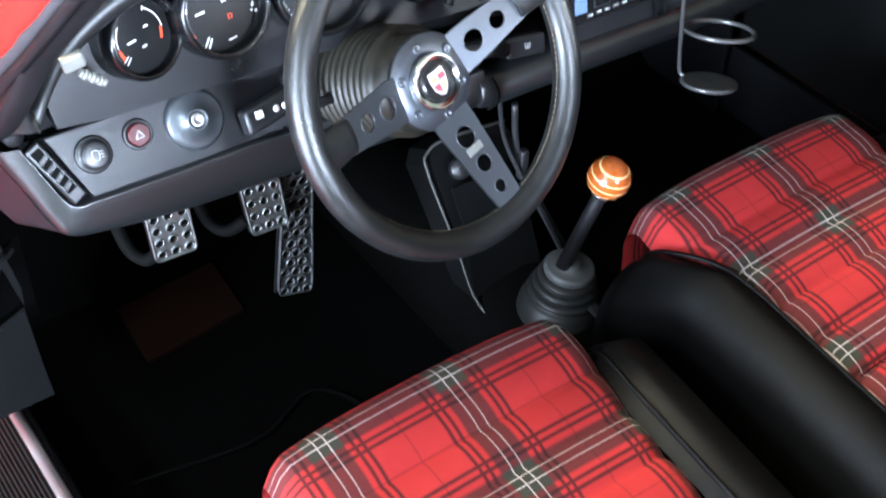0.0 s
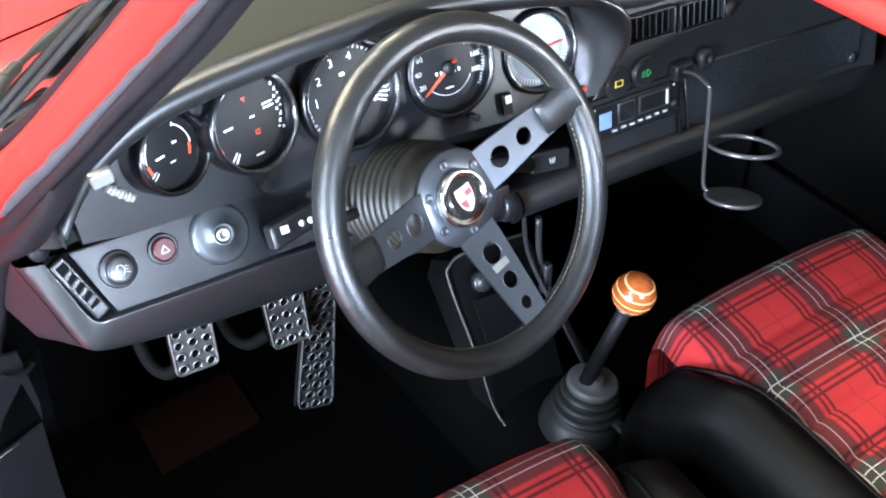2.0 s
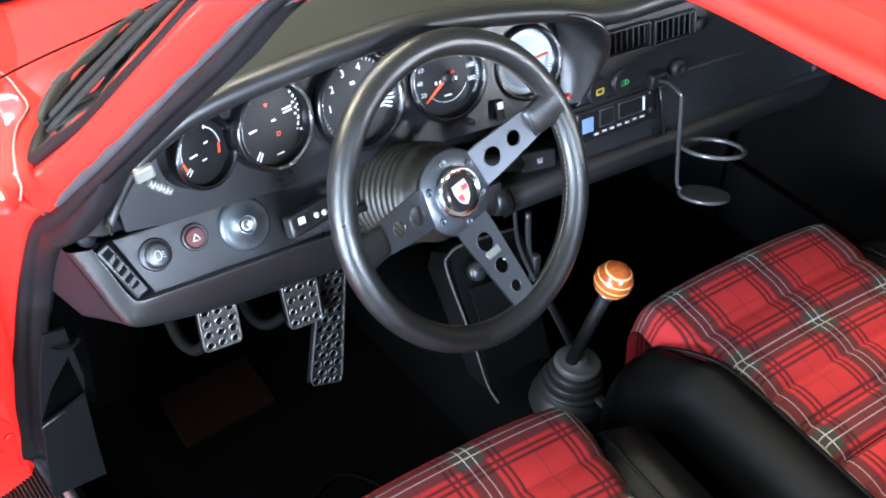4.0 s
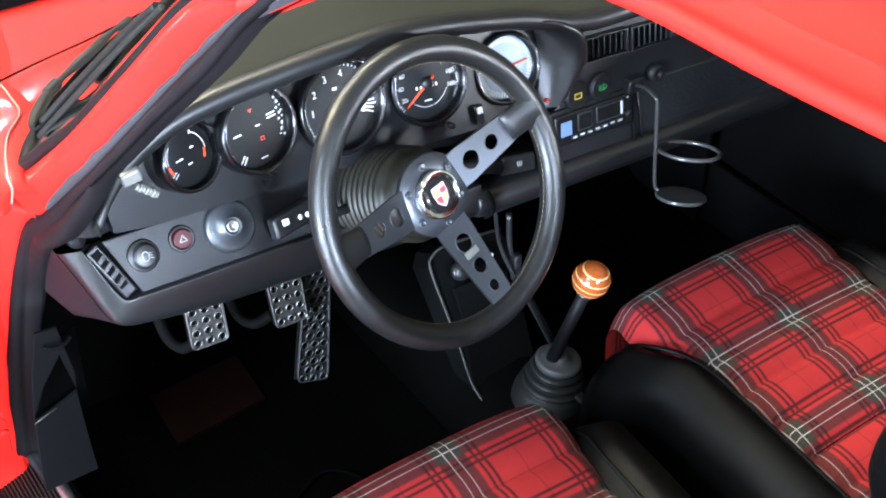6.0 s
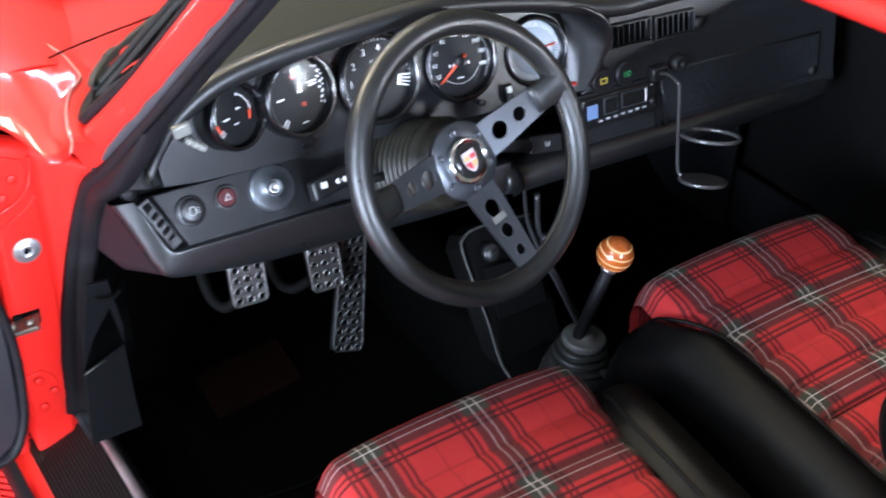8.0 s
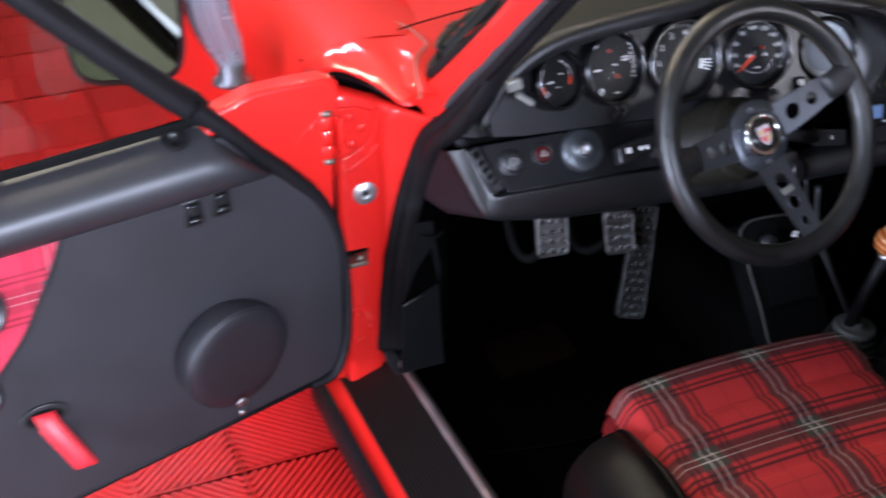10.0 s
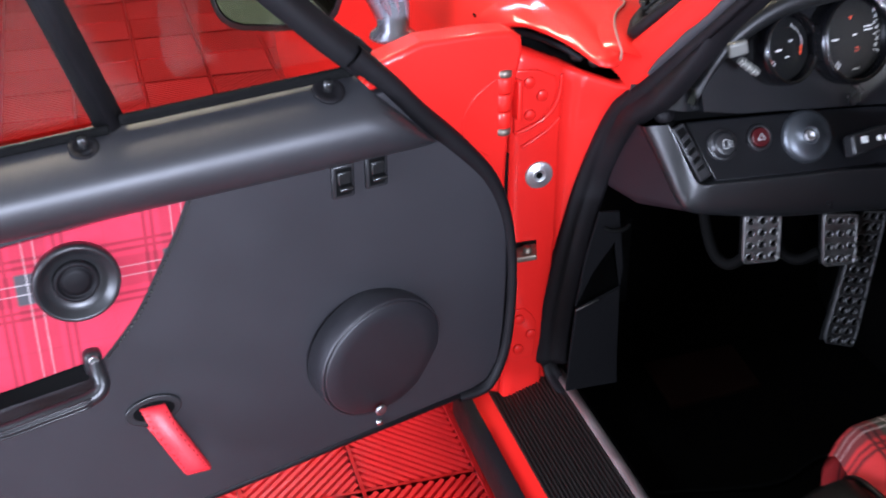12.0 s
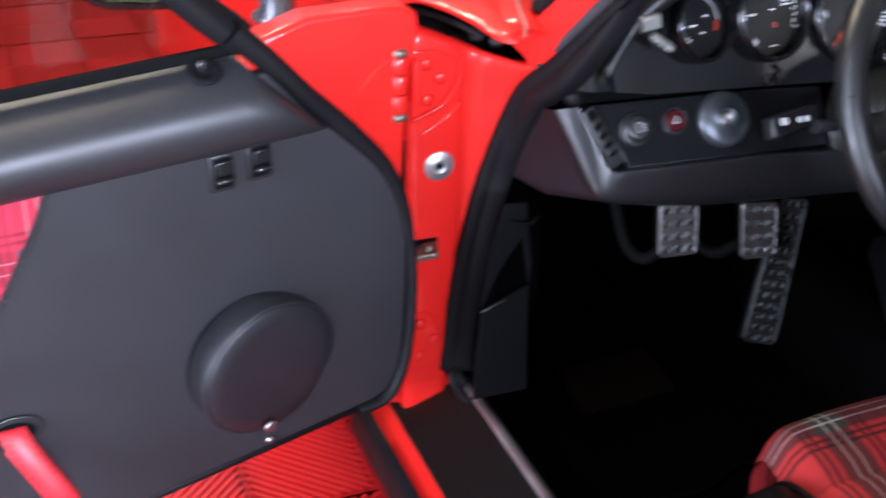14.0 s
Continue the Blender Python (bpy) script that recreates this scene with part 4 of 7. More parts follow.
for s in (0.0, 0.2, 0.5, 0.8, LEN):
    zb = bottom_z(s) - 0.03
    rows.append([dp(s, zb, 0.02), dp(s, zb - 0.01, -0.01), dp(s, 0.45, -0.035), dp(s, 0.65, -0.045), dp(s, 0.80, -0.03), dp(s, 0.868 - 0.075 * max(0.0, s - 0.2), 0.000)])
grid(bm, rows)
part("door_skin", bm, RED, door)
# rubber edge round the front of the trim and up into the window frame
def band(bm, path, half, profile, closed=False):
    """A flat band that lies on the door along (s, z) points; profile gives (across, out) pairs."""
    pts = smooth_path([(a, b, 0) for a, b in path], 6)
    n = len(pts)
    widths = smooth_path([(h, 0, 0) for h in half], 6)
    rows = []
    for k, p in enumerate(pts):
        t = (pts[min(k + 1, n - 1)] - pts[max(k - 1, 0)]).normalized()
        side = V(-t.y, t.x, 0)
        rows.append([dp(p.x + side.x * widths[k].x * u, p.y + side.y * widths[k].x * u, o) for u, o in profile])
    grid(bm, rows)


bm = bmesh.new()
band(bm, [(0.200, 0.899), (0.161, 0.862), (0.122, 0.818), (0.077, 0.774), (0.038, 0.728), (0.016, 0.675), (0.006, 0.61), (0.006, 0.54), (0.014, 0.475), (0.036, 0.430), (0.075, bottom_z(0.075) - 0.004)],
     [0.0135, 0.012, 0.012, 0.011, 0.009, 0.007, 0.006, 0.006, 0.006, 0.006, 0.006], [(-1.0, 0.040), (-0.95, 0.056), (-0.6, 0.0615), (0.3, 0.0625), (0.9, 0.058), (1.0, 0.040)])
part("edge_rubber", bm, RUBBER, door, "black rubber flap round the trim's front edge")
part("bottom_rubber", shape(tube, [dp(s, bottom_z(s) - 0.003, 0.050) for s in (0.06, 0.3, 0.6, LEN)], 0.006, 8), RUBBER, door)
# rolled top pad
rows = []
for u, w in ((0.0, 0.0), (0.002, 0.45), (0.008, 0.78), (0.02, 0.95), (0.05, 1.0), (0.15, 1.0), (0.3, 1.0), (0.5, 1.0), (0.75, 1.0), (1.0, 1.0)):
    row = []
    for dz, o in ((0.0, 0.0), (0.004, 0.012), (0.015, 0.024), (0.030, 0.031), (0.045, 0.032), (0.059, 0.027), (0.070, 0.016), (0.078, 0.003), (0.084, -0.012), (0.089, -0.028), (0.092, -0.040)):
        z0 = 0.785 + dz
        cut_s = 0.104 + 0.99 * dz
        s = cut_s + (LEN - cut_s) * u
        row.append(dp(s, z0 - (0.060 + 0.015 * dz / 0.09) * (s - 0.107), 0.056 + (o * w if o > 0 else o)))
    rows.append(row)
fine = [smooth_path(r, 3) for r in rows]
part("top_pad", shape(grid, fine), DOOR_PAD, door, "rolled black vinyl top pad")
# window frame, divider bar, glass
WIN = 0.020
bm = bmesh.new()
band(bm, [(0.185, 0.886), (0.216, 0.912), (0.260, 0.955), (0.340, 1.036), (0.45, 1.146), (0.58, 1.235), (0.80, 1.255), (1.0, 1.225)], [0.017] * 8, [(-1.0, 0.000), (-1.0, 0.046), (-0.8, 0.050), (0.5, 0.050), (0.6, 0.042), (1.0, 0.040), (1.0, 0.000)])
part("window_frame", bm, RUBBER, door)
bm = bmesh.new()
tube(bm, [dp(0.456, 0.846, WIN), dp(0.520, 1.040, WIN), dp(0.585, 1.235, WIN)], 0.0165, 4, flat=0.8)
part("divider_bar", bm, RUBBER, door)
bm = bmesh.new()
block(bm, dp(0.315, 0.8680, WIN + 0.014), (0.27, 0.010, 0.012), ((dp(0.442, 0.858, 0) - dp(0.185, 0.876, 0)).normalized(), DN, UPZ), 0.003)
block(bm, dp(0.73, 0.8320, WIN + 0.014), (0.54, 0.008, 0.010), ((dp(0.99, 0.8135, 0) - dp(0.47, 0.850, 0)).normalized(), DN, UPZ), 0.003)
part("window_channel", bm, CHANNEL, door, "black felt-lined window channel")
pane = part("window_pane", shape(plate, [dp(s, z, WIN) for s, z in ((0.180, 0.862), (0.335, 1.030), (0.45, 1.142), (0.57, 1.225), (0.455, 0.845))], 0.004, DN), GLASS, door)
pane2 = part("window_pane", shape(plate, [dp(s, z, WIN) for s, z in ((0.465, 0.840), (0.59, 1.225), (0.80, 1.245), (0.99, 1.215), (0.99, 0.80))], 0.004, DN), GLASS, door)
pane.visible_shadow = pane2.visible_shadow = False
# lock knobs on round plates
for s, z, big in ((0.228, 0.867, 1.12), (0.490, 0.845, 1.0)):
    t = part("lock_plate", shape(lathe, [(0.016 * big, 0), (0.016 * big, 0.0018), (0.0155 * big, 0.0024), (0.0090, 0.0020), (0.0085, 0.0008), (0.0, 0.0008)], dp(s, z - 0.005, 0.047), DN * 0.50 + UPZ * 0.86, 24), RUBBER, door)
    part("lock_pin", shape(lathe, [(0.0050, 0), (0.0050, 0.007), (0.0062, 0.009), (0.0062, 0.016), (0.0045, 0.019), (0, 0.0195)], dp(s, z - 0.012, 0.045), UPZ, 16), GLOSS, door)
# tartan panel
tart = [(LEN, 0.705), (0.394, 0.770), (0.409, 0.735), (0.425, 0.706), (0.463, 0.641), (0.505, 0.592), (0.585, 0.572), (LEN, 0.530)]
curve = [(p.x, p.y) for p in smooth_path([(a, b, 0) for a, b in tart[1:6]], 5)]
outline = [(LEN, 0.705)] + curve + [(0.585, 0.567), (LEN, 0.52)]
bm = bmesh.new()
plate(bm, [dp(s, z, 0.0585) for s, z in outline], 0.003, DN, 0.0015)
layer = bm.loops.layers.uv.verify()
for f in bm.faces:
    for loop in f.loops:
        loop[layer].uv = ((loop.vert.co - HINGE).dot(DD), loop.vert.co.z)
part("tartan_panel", bm, TARTAN_DOOR, door, "red tartan cloth insert")
bm = bmesh.new()
line = [dp(s - 0.005, z - 0.001, 0.0572) for s, z in curve]
for a, b in zip(line[:-1], line[1:]):
    n = max(2, int((b - a).length / 0.006))
    for k in range(n):
        tube(bm, [a.lerp(b, k / n), a.lerp(b, (k + 0.6) / n)], 0.0012, 5)
part("stitching", bm, GREY_RUBBER, door, "grey stitched seam")
# round speaker in the tartan
bm = bmesh.new()
lathe(bm, [(0.0455, 0.0), (0.0462, 0.007), (0.0452, 0.0115), (0.0430, 0.0130), (0.0405, 0.0118), (0.0360, 0.0060), (0.0300, 0.0022), (0.0255, 0.0014), (0.0235, 0.0012)], dp(0.519, 0.698, 0.0585), DN, 44)
tw = part("tweeter", bm, PLASTIC, door, "round black plastic tweeter bezel")
part("dome", shape(lathe, [(0.0245, 0.0012), (0.0240, 0.0060), (0.0225, 0.0078), (0.0200, 0.0078), (0.0190, 0.0060), (0.0180, 0.0040), (0.0165, 0.0040), (0.0155, 0.0058), (0.0110, 0.0072), (0.0, 0.0076)], dp(0.519, 0.698, 0.0585), DN, 36), RUBBER, tw)
# large round speaker cover, set on a wedge
nsp = (DN - DD * 0.24 - UPZ * 0.13).normalized()
bm = bmesh.new()
lathe(bm, [(0.0860, -0.020), (0.0850, 0.010), (0.0843, 0.0128), (0.0832, 0.0130), (0.0822, 0.0122), (0.0822, 0.0112), (0.0812, 0.0112), (0.0810, 0.0140), (0.0795, 0.0152), (0.060, 0.0162), (0.0, 0.0165)], dp(0.186, 0.522, 0.060), nsp, 64)
sp = part("speaker_cover", bm, DOOR_VINYL, door, "large round black vinyl speaker cover")
bm = bmesh.new()
lathe(bm, [(0.0075, 0), (0.0075, 0.003), (0.006, 0.0045), (0.003, 0.003), (0, 0.003)], dp(0.190, 0.450, 0.0765), nsp, 18)
part("screw", bm, STEEL, door)
part("screw", shape(lathe, [(0.0045, 0), (0.0045, 0.003), (0, 0.0045)], dp(0.185, 0.416, 0.056), DN, 14), STEEL, door)
# pull handle
grip = smooth_path([dp(0.5155, 0.602, 0.060), dp(0.5120, 0.590, 0.078), dp(0.5120, 0.577, 0.087), dp(0.526, 0.568, 0.091), dp(0.575, 0.560, 0.093), dp(0.620, 0.551, 0.091), dp(0.632, 0.553, 0.085), dp(0.6355, 0.566, 0.077), dp(0.636, 0.580, 0.060)], 5)
hp = part("pull_handle", shape(tube, grip, 0.0088, 12), PLASTIC, door)
for lift in (-0.0045, 0.0, 0.0045):
    part("grip_ridge", shape(tube, [p + DN * 0.0078 + UPZ * lift for p in grip[15:27]], 0.0016, 6), PLASTIC, hp)
for s, z in ((0.5155, 0.602), (0.636, 0.580)):
    foot = part("handle_foot", shape(block, dp(s, z - 0.005, 0.064), (0.020, 0.020, 0.030), DAX, 0.007, 3), PLASTIC, door)
    part("screw", shape(lathe, [(0.0055, 0), (0.0055, 0.002), (0.0040, 0.003), (0.0034, 0.0020), (0, 0.0020)], dp(s, z + 0.002, 0.0735), DN, 16), STEEL, foot)
part("handle_tray", shape(plate, [dp(s, z, 0.0600) for s, z in ((0.520, 0.594), (0.632, 0.575), (0.630, 0.556), (0.522, 0.572))], 0.002, DN), DARK, door)
# red pull strap in an oval escutcheon
bm = bmesh.new()
ring = [dp(0.4575 + 0.0325 * math.cos(a), 0.5105 + 0.0195 * math.sin(a) - 0.002 * math.cos(a), 0.0590) for a in (2 * math.pi * k / 28 for k in range(28))]
plate(bm, ring, 0.003, DN, 0.0015)
esc = part("strap_escutcheon", bm, PLASTIC, door)
slot = [dp(0.4575 + 0.0240 * math.cos(a), 0.5105 + 0.0125 * math.sin(a) - 0.001 * math.cos(a), 0.0598) for a in (2 * math.pi * k / 24 for k in range(24))]
part("slot", shape(plate, slot, 0.001, DN), DARK, esc)
bm = bmesh.new()
path = smooth_path([(0.459, 0.518, 0.056), (0.457, 0.515, 0.068), (0.447, 0.490, 0.082), (0.432, 0.462, 0.090), (0.4225, 0.441, 0.093), (0.4195, 0.433, 0.089), (0.4205, 0.433, 0.080), (0.434, 0.460, 0.074), (0.452, 0.494, 0.062)], 4)
rows = []
for p in path:
    c = dp(p.x, p.y, p.z)
    rows.append([c - DD * 0.0145, c - DD * 0.0138 + DN * 0.0010, c + DD * 0.0138 + DN * 0.0010, c + DD * 0.0145])
grid(bm, rows)
strap = part("pull_strap", bm, STRAP, door, "red leather door pull strap")
sol = strap.modifiers.new("thickness", "SOLIDIFY")
sol.thickness = 0.0022
bm = bmesh.new()
for p, q in zip(path[4:16:1], path[5:17:1]):
    for e in (-0.0115, 0.0115):
        a = dp(p.x, p.y, p.z) + DD * e + DN * 0.0022
        b = dp(q.x, q.y, q.z) + DD * e + DN * 0.0022
        tube(bm, [a.lerp(b, 0.1), a.lerp(b, 0.5)], 0.0006, 4)
part("strap_stitching", bm, RED_LENS, strap)
# window switches
for s, z in ((0.2195, 0.758), (0.180, 0.764)):
    ax = ((DD + UPZ * -0.08).normalized(), DN, UPZ)
    sw = part("window_switch", shape(block, dp(s, z, 0.057), (0.0265, 0.007, 0.041), ax, 0.0025), PLASTIC, door)
    bm = bmesh.new()
    block(bm, dp(s, z, 0.0605), (0.018, 0.0015, 0.032), ax)
    part("switch_well", bm, DARK, door)
    bm = bmesh.new()
    block(bm, dp(s, z + 0.006, 0.0625), (0.016, 0.006, 0.016), ax, 0.002)
    block(bm, dp(s - 0.001, z - 0.006, 0.0655), (0.017, 0.010, 0.005), ax, 0.002)
    part("rocker", bm, GLOSS, door)

# door mirror outside the glass
mirror = thing("door_mirror", dp(0.13, 0.86, -0.10), "satin silver-grey flag mirror on the open driver's door", "mirror")
mx = (V(0.97, -0.24, 0).normalized(), V(0.24, 0.965, -0.20).normalized(), UPZ)
MU = mx[0].cross(mx[1]).normalized()
MO = V(-1.082, 0.262, 0.972)
bm = bmesh.new()
out = []
for a in range(28):
    th = 2 * math.pi * a / 28
    c, s_ = math.cos(th), math.sin(th)
    out.append(MO + mx[0] * 0.076 * math.copysign(abs(c) ** 0.45, c) + MU * 0.100 * math.copysign(abs(s_) ** 0.45, s_))
rows = [[p - mx[1] * 0.008 for p in out], [MO + (p - MO) * 1.07 - mx[1] * 0.004 for p in out], [MO + (p - MO) * 1.06 + mx[1] * 0.03 for p in out], [MO + (p - MO) * 0.75 + mx[1] * 0.075 for p in out], [MO + (p - MO) * 0.1 + mx[1] * 0.085 for p in out]]
grid(bm, rows, True)
part("mirror_shell", bm, PLASTIC, mirror)
part("mirror_glass", shape(plate, [MO + (p - MO) * 0.985 - mx[1] * 0.006 for p in out], 0.003, -mx[1]), MIRROR, mirror)
bm = bmesh.new()
rows = []
for z, x0, x1 in ((0.848, -0.952, -0.918), (0.875, -0.965, -0.918), (0.905, -0.982, -0.920), (0.940, -0.992, -0.928), (0.985, -0.998, -0.936), (1.040, -1.000, -0.944), (1.085, -0.998, -0.952)):
    row = []
    for k in range(33):
        u = k / 32
        flute = 0.0065 * abs(math.sin(u * 4 * math.pi)) ** 0.7
        row.append(V(x0 + (x1 - x0) * u, 0.262 - 0.012 * math.sin(u * math.pi) - flute, z))
    rows.append(row + [V(x1, 0.300, z), V(x0, 0.300, z)])
grid(bm, rows, True)
part("mirror_housing", bm, MIRROR_SHELL, mirror, "fluted satin silver-grey housing")
bm = bmesh.new()
lathe(bm, [(0.030, 0), (0.028, 0.006), (0.020, 0.012), (0.017, 0.05)], (-0.940, 0.262, 0.838), (0, 0, 1), 24)
part("mirror_foot", bm, MIRROR_SHELL, mirror)

# ---- dashboard ----
dash = thing("dashboard", (CX, 0.05, 0.65), "black vinyl dashboard with five round dials across the car", "dashboard")
TILT_G = radians(18)
GN = V(0, -math.cos(TILT_G), math.sin(TILT_G))       # the way the dials face
GU = V(0, math.sin(TILT_G), math.cos(TILT_G))        # up along the dial panel
GO = V(0, -0.010, 0.870)


def gp(x, h, o=0.0):
    """A point of the dial panel: across the car, up along the panel from its middle, and out towards the driver."""
    return V(x, GO.y, GO.z) + GU * h + GN * o


# top pad: from the rolled brow over the dials forward to the windscreen
BROW = [(-0.672, 0.845), (-0.655, 0.880), (-0.628, 0.912), (-0.576, 0.941), (-0.510, 0.954), (-0.441, 0.960), (-0.369, 0.964), (-0.294, 0.966), (-0.215, 0.956), (-0.130, 0.939), (-0.076, 0.925), (-0.030, 0.909), (0.010, 0.904), (0.10, 0.903), (0.25, 0.898), (0.40, 0.883), (0.49, 0.860)]
brow = [(p.x, p.z) for p in smooth_path([(x, 0, z) for x, z in BROW], 4)]


def front_y(x):
    return screen_y(x) - 0.016


rows = []
for x, z in brow:
    yf = front_y(x)
    right = max(0.0, min(1.0, (x + 0.04) / 0.06))
    lip = -0.040 * (1 - right) - 0.052 * right
    rows.append([V(x, lip + 0.020, z - 0.016), V(x, lip + 0.004, z - 0.014), V(x, lip, z - 0.006), V(x, lip + 0.003, z + 0.001), V(x, lip + 0.012, z + 0.005), V(x, lip + 0.035, z + 0.006),
                 V(x, lip + 0.5 * (yf - lip), z + 0.004 + 0.5 * (0.935 - z) * 0.6), V(x, max(yf, lip + 0.06), 0.902 + 0.15 * (z - 0.905))])
part("top_pad", shape(grid, rows), DASH_TOP, dash, "black grained dash top pad")
rows = []
for x, z in brow:
    right = max(0.0, min(1.0, (x + 0.04) / 0.06))
    lip = -0.040 * (1 - right) - 0.052 * right
    rows.append([V(x, lip + 0.012, z - 0.019), V(x, lip + 0.001, z - 0.0165), V(x, lip - 0.003, z - 0.010), V(x, lip - 0.0035, z - 0.003), V(x, lip - 0.001, z + 0.0035), V(x, lip + 0.006, z + 0.0065), V(x, lip + 0.016, z + 0.0070), V(x, lip + 0.020, z + 0.004)])
part("brow_lip", shape(grid, rows), BROW_VINYL, dash, "rounded satin edge of the dash top")
# demister slot in the dash top
slot_x, slot_z = V(0.955, -0.29, 0.0).normalized(), V(0, 0, 1)
slot = part("demister_slot", shape(block, (-0.300, 0.192, 0.934), (0.150, 0.020, 0.004), (slot_x, slot_z.cross(slot_x), slot_z), 0.0015), DARK, dash)
for k in (-1, 0, 1):
    part("slot_bar", shape(block, V(-0.300, 0.192, 0.9365) + slot_z.cross(slot_x) * 0.006 * k, (0.146, 0.0016, 0.003), (slot_x, slot_z.cross(slot_x), slot_z), 0.0006), DASH_TOP, slot)
# dial panel
bm = bmesh.new()
lower = [(-0.652, -0.055), (-0.605, -0.062), (-0.40, -0.072), (-0.20, -0.084), (-0.030, -0.095)]
upper = [(-0.016, -0.070), (0.000, -0.035), (-0.020, 0.010), (-0.060, 0.045), (-0.13, 0.070), (-0.215, 0.085), (-0.294, 0.093), (-0.369, 0.091), (-0.441, 0.087), (-0.51, 0.080), (-0.576, 0.064), (-0.628, 0.034), (-0.655, -0.01)]
DIALS = {"fuel_gauge": ((-0.5506, -0.024, 0.8823), 17, 0.0427), "oil_gauge": ((-0.4631, -0.020, 0.8842), 11, 0.0536), "rev_counter": ((-0.3474, -0.014, 0.8734), 3, 0.0611), "speedometer": ((-0.2247, -0.016, 0.8657), -4.5, 0.0550), "clock": ((-0.1045, -0.020, 0.8521), -8, 0.0496)}
holes = []
for place, yaw, r in DIALS.values():
    q = V(*place) - gp(0, 0, 0)
    holes.append(circle(gp(place[0], q.dot(GU), -0.002), r * 0.875, GN, 32))
holed_plate(bm, [gp(x, h, -0.002) for x, h in lower + upper], holes, 0.02, GN)
panel = part("dial_panel", bm, VINYL, dash)
# scooped brow end to the right of the dials: a hollow that rises to a rounded edge
bm = bmesh.new()
hollow = smooth_path([gp(-0.170, 0.086, 0.001), gp(-0.100, 0.066, 0.001), gp(-0.062, 0.034, 0.001), gp(-0.050, -0.012, 0.001), gp(-0.056, -0.056, 0.001), gp(-0.068, -0.088, 0.001)], 6)
crest = smooth_path([(-0.130, -0.034, 0.926), (-0.060, -0.047, 0.915), (-0.018, -0.056, 0.890), (-0.006, -0.057, 0.856), (-0.017, -0.054, 0.822), (-0.036, -0.050, 0.788)], 6)
rows = []
for a, b in zip(hollow, crest):
    rows.append([a, a.lerp(b, 0.30) - GN * 0.004, a.lerp(b, 0.60) - GN * 0.003, a.lerp(b, 0.85) + GN * 0.001, b + GN * 0.002, b + V(0.005, 0, 0.003) - GN * 0.001, b + V(0.008, 0, 0.004) - GN * 0.008, b + V(0.009, 0.022, 0.004)])
grid(bm, rows)
part("brow_scoop", bm, PAD, dash, "hollowed black vinyl end of the dash brow")

DIAL_AXES = {"right": V(1, 0, 0), "up": GU, "out": GN}


def dial(name, label, pale=False):
    """A round dial turned to fit its outline in the camera's view: a black tube with a rolled bezel, a sunk face and a
    glass.
    """
    place, yaw, r = DIALS[name]
    turn = Matrix.Rotation(radians(yaw), 3, "Z")
    DIAL_AXES["right"], DIAL_AXES["up"], DIAL_AXES["out"] = turn @ V(1, 0, 0), turn @ GU, turn @ GN
    n, c = DIAL_AXES["out"], Vector(place)
    bm = bmesh.new()
    lathe(bm, [(r * 0.80, -0.0110), (r * 0.855, -0.0080), (r * 0.885, 0.0), (r * 0.905, 0.0030), (r * 0.93, 0.0042), (r * 0.965, 0.0030), (r * 0.99, -0.0010), (r, -0.005), (r, -0.030)], c, n, 56)
    ob = part(name, bm, BEZEL, dash, label)
    part("bezel_ring", shape(tube, circle(c + n * 0.0030, r * 0.893, n, 56), 0.0009, 6, True), BEZEL_RING, ob, "thin darkened chrome ring")
    part("dial_face", shape(lathe, [(r * 0.865, -0.0125), (r * 0.86, -0.0090), (r * 0.83, -0.0085), (0.0, -0.0085)], c, n, 40), CLOCK_GLARE_FACE if pale else DIAL, ob)
    g = part("dial_glass", shape(lathe, [(r * 0.885, -0.0006), (r * 0.5, 0.0004), (0.0, 0.0008)], c, n, 32), DIAL_GLASS, ob)
    g.visible_shadow = False
    return ob, c - n * 0.0117


def polar(c, r, deg, lift=0.0036):
    """Degrees clockwise from the top of a dial."""
    a = radians(deg)
    return c + DIAL_AXES["right"] * (math.sin(a) * r) + DIAL_AXES["up"] * (math.cos(a) * r) + DIAL_AXES["out"] * lift


def ticks(bm, c, r0, r1, degs, w):
    for d in degs:
        a, b = polar(c, r0, d), polar(c, r1, d)
        side = (b - a).cross(DIAL_AXES["out"]).normalized() * w / 2
        vs = [bm.verts.new(p) for p in (a - side, a + side, b + side, b - side)]
        bm.faces.new(vs)


def arc(bm, c, r, d0, d1, w, lift=0.0036):
    n = max(3, int(abs(d1 - d0) / 6))
    grid(bm, [[polar(c, r - w / 2, d0 + (d1 - d0) * k / n, lift), polar(c, r + w / 2, d0 + (d1 - d0) * k / n, lift)] for k in range(n + 1)])


def bar(bm, c, x, h, w, t, lift=0.0036):
    right, up = DIAL_AXES["right"], DIAL_AXES["up"]
    o = c + right * x + up * h + DIAL_AXES["out"] * lift
    vs = [bm.verts.new(o + right * (a * w / 2) + up * (b * t / 2)) for a, b in ((-1, -1), (1, -1), (1, 1), (-1, 1))]
    bm.faces.new(vs)


def needle(c, r, deg, parent, w=0.0022, tail=0.012):
    bm = bmesh.new()
    tube(bm, [polar(c, -tail, deg, 0.0062), polar(c, 0, deg, 0.0062), polar(c, r, deg, 0.0058)], [w, w, w * 0.45], 6)
    part("needle", bm, NEEDLE, parent)
    part("needle_hub", shape(lathe, [(0.0075, 0.0035), (0.0075, 0.008), (0.005, 0.0095), (0, 0.0095)], c, DIAL_AXES["out"], 20), PLASTIC, parent)


def mark(parent, material, fn, *args):
    """One printed mark of a dial, a part of its own."""
    part("marking", shape(fn, *args), material, parent)


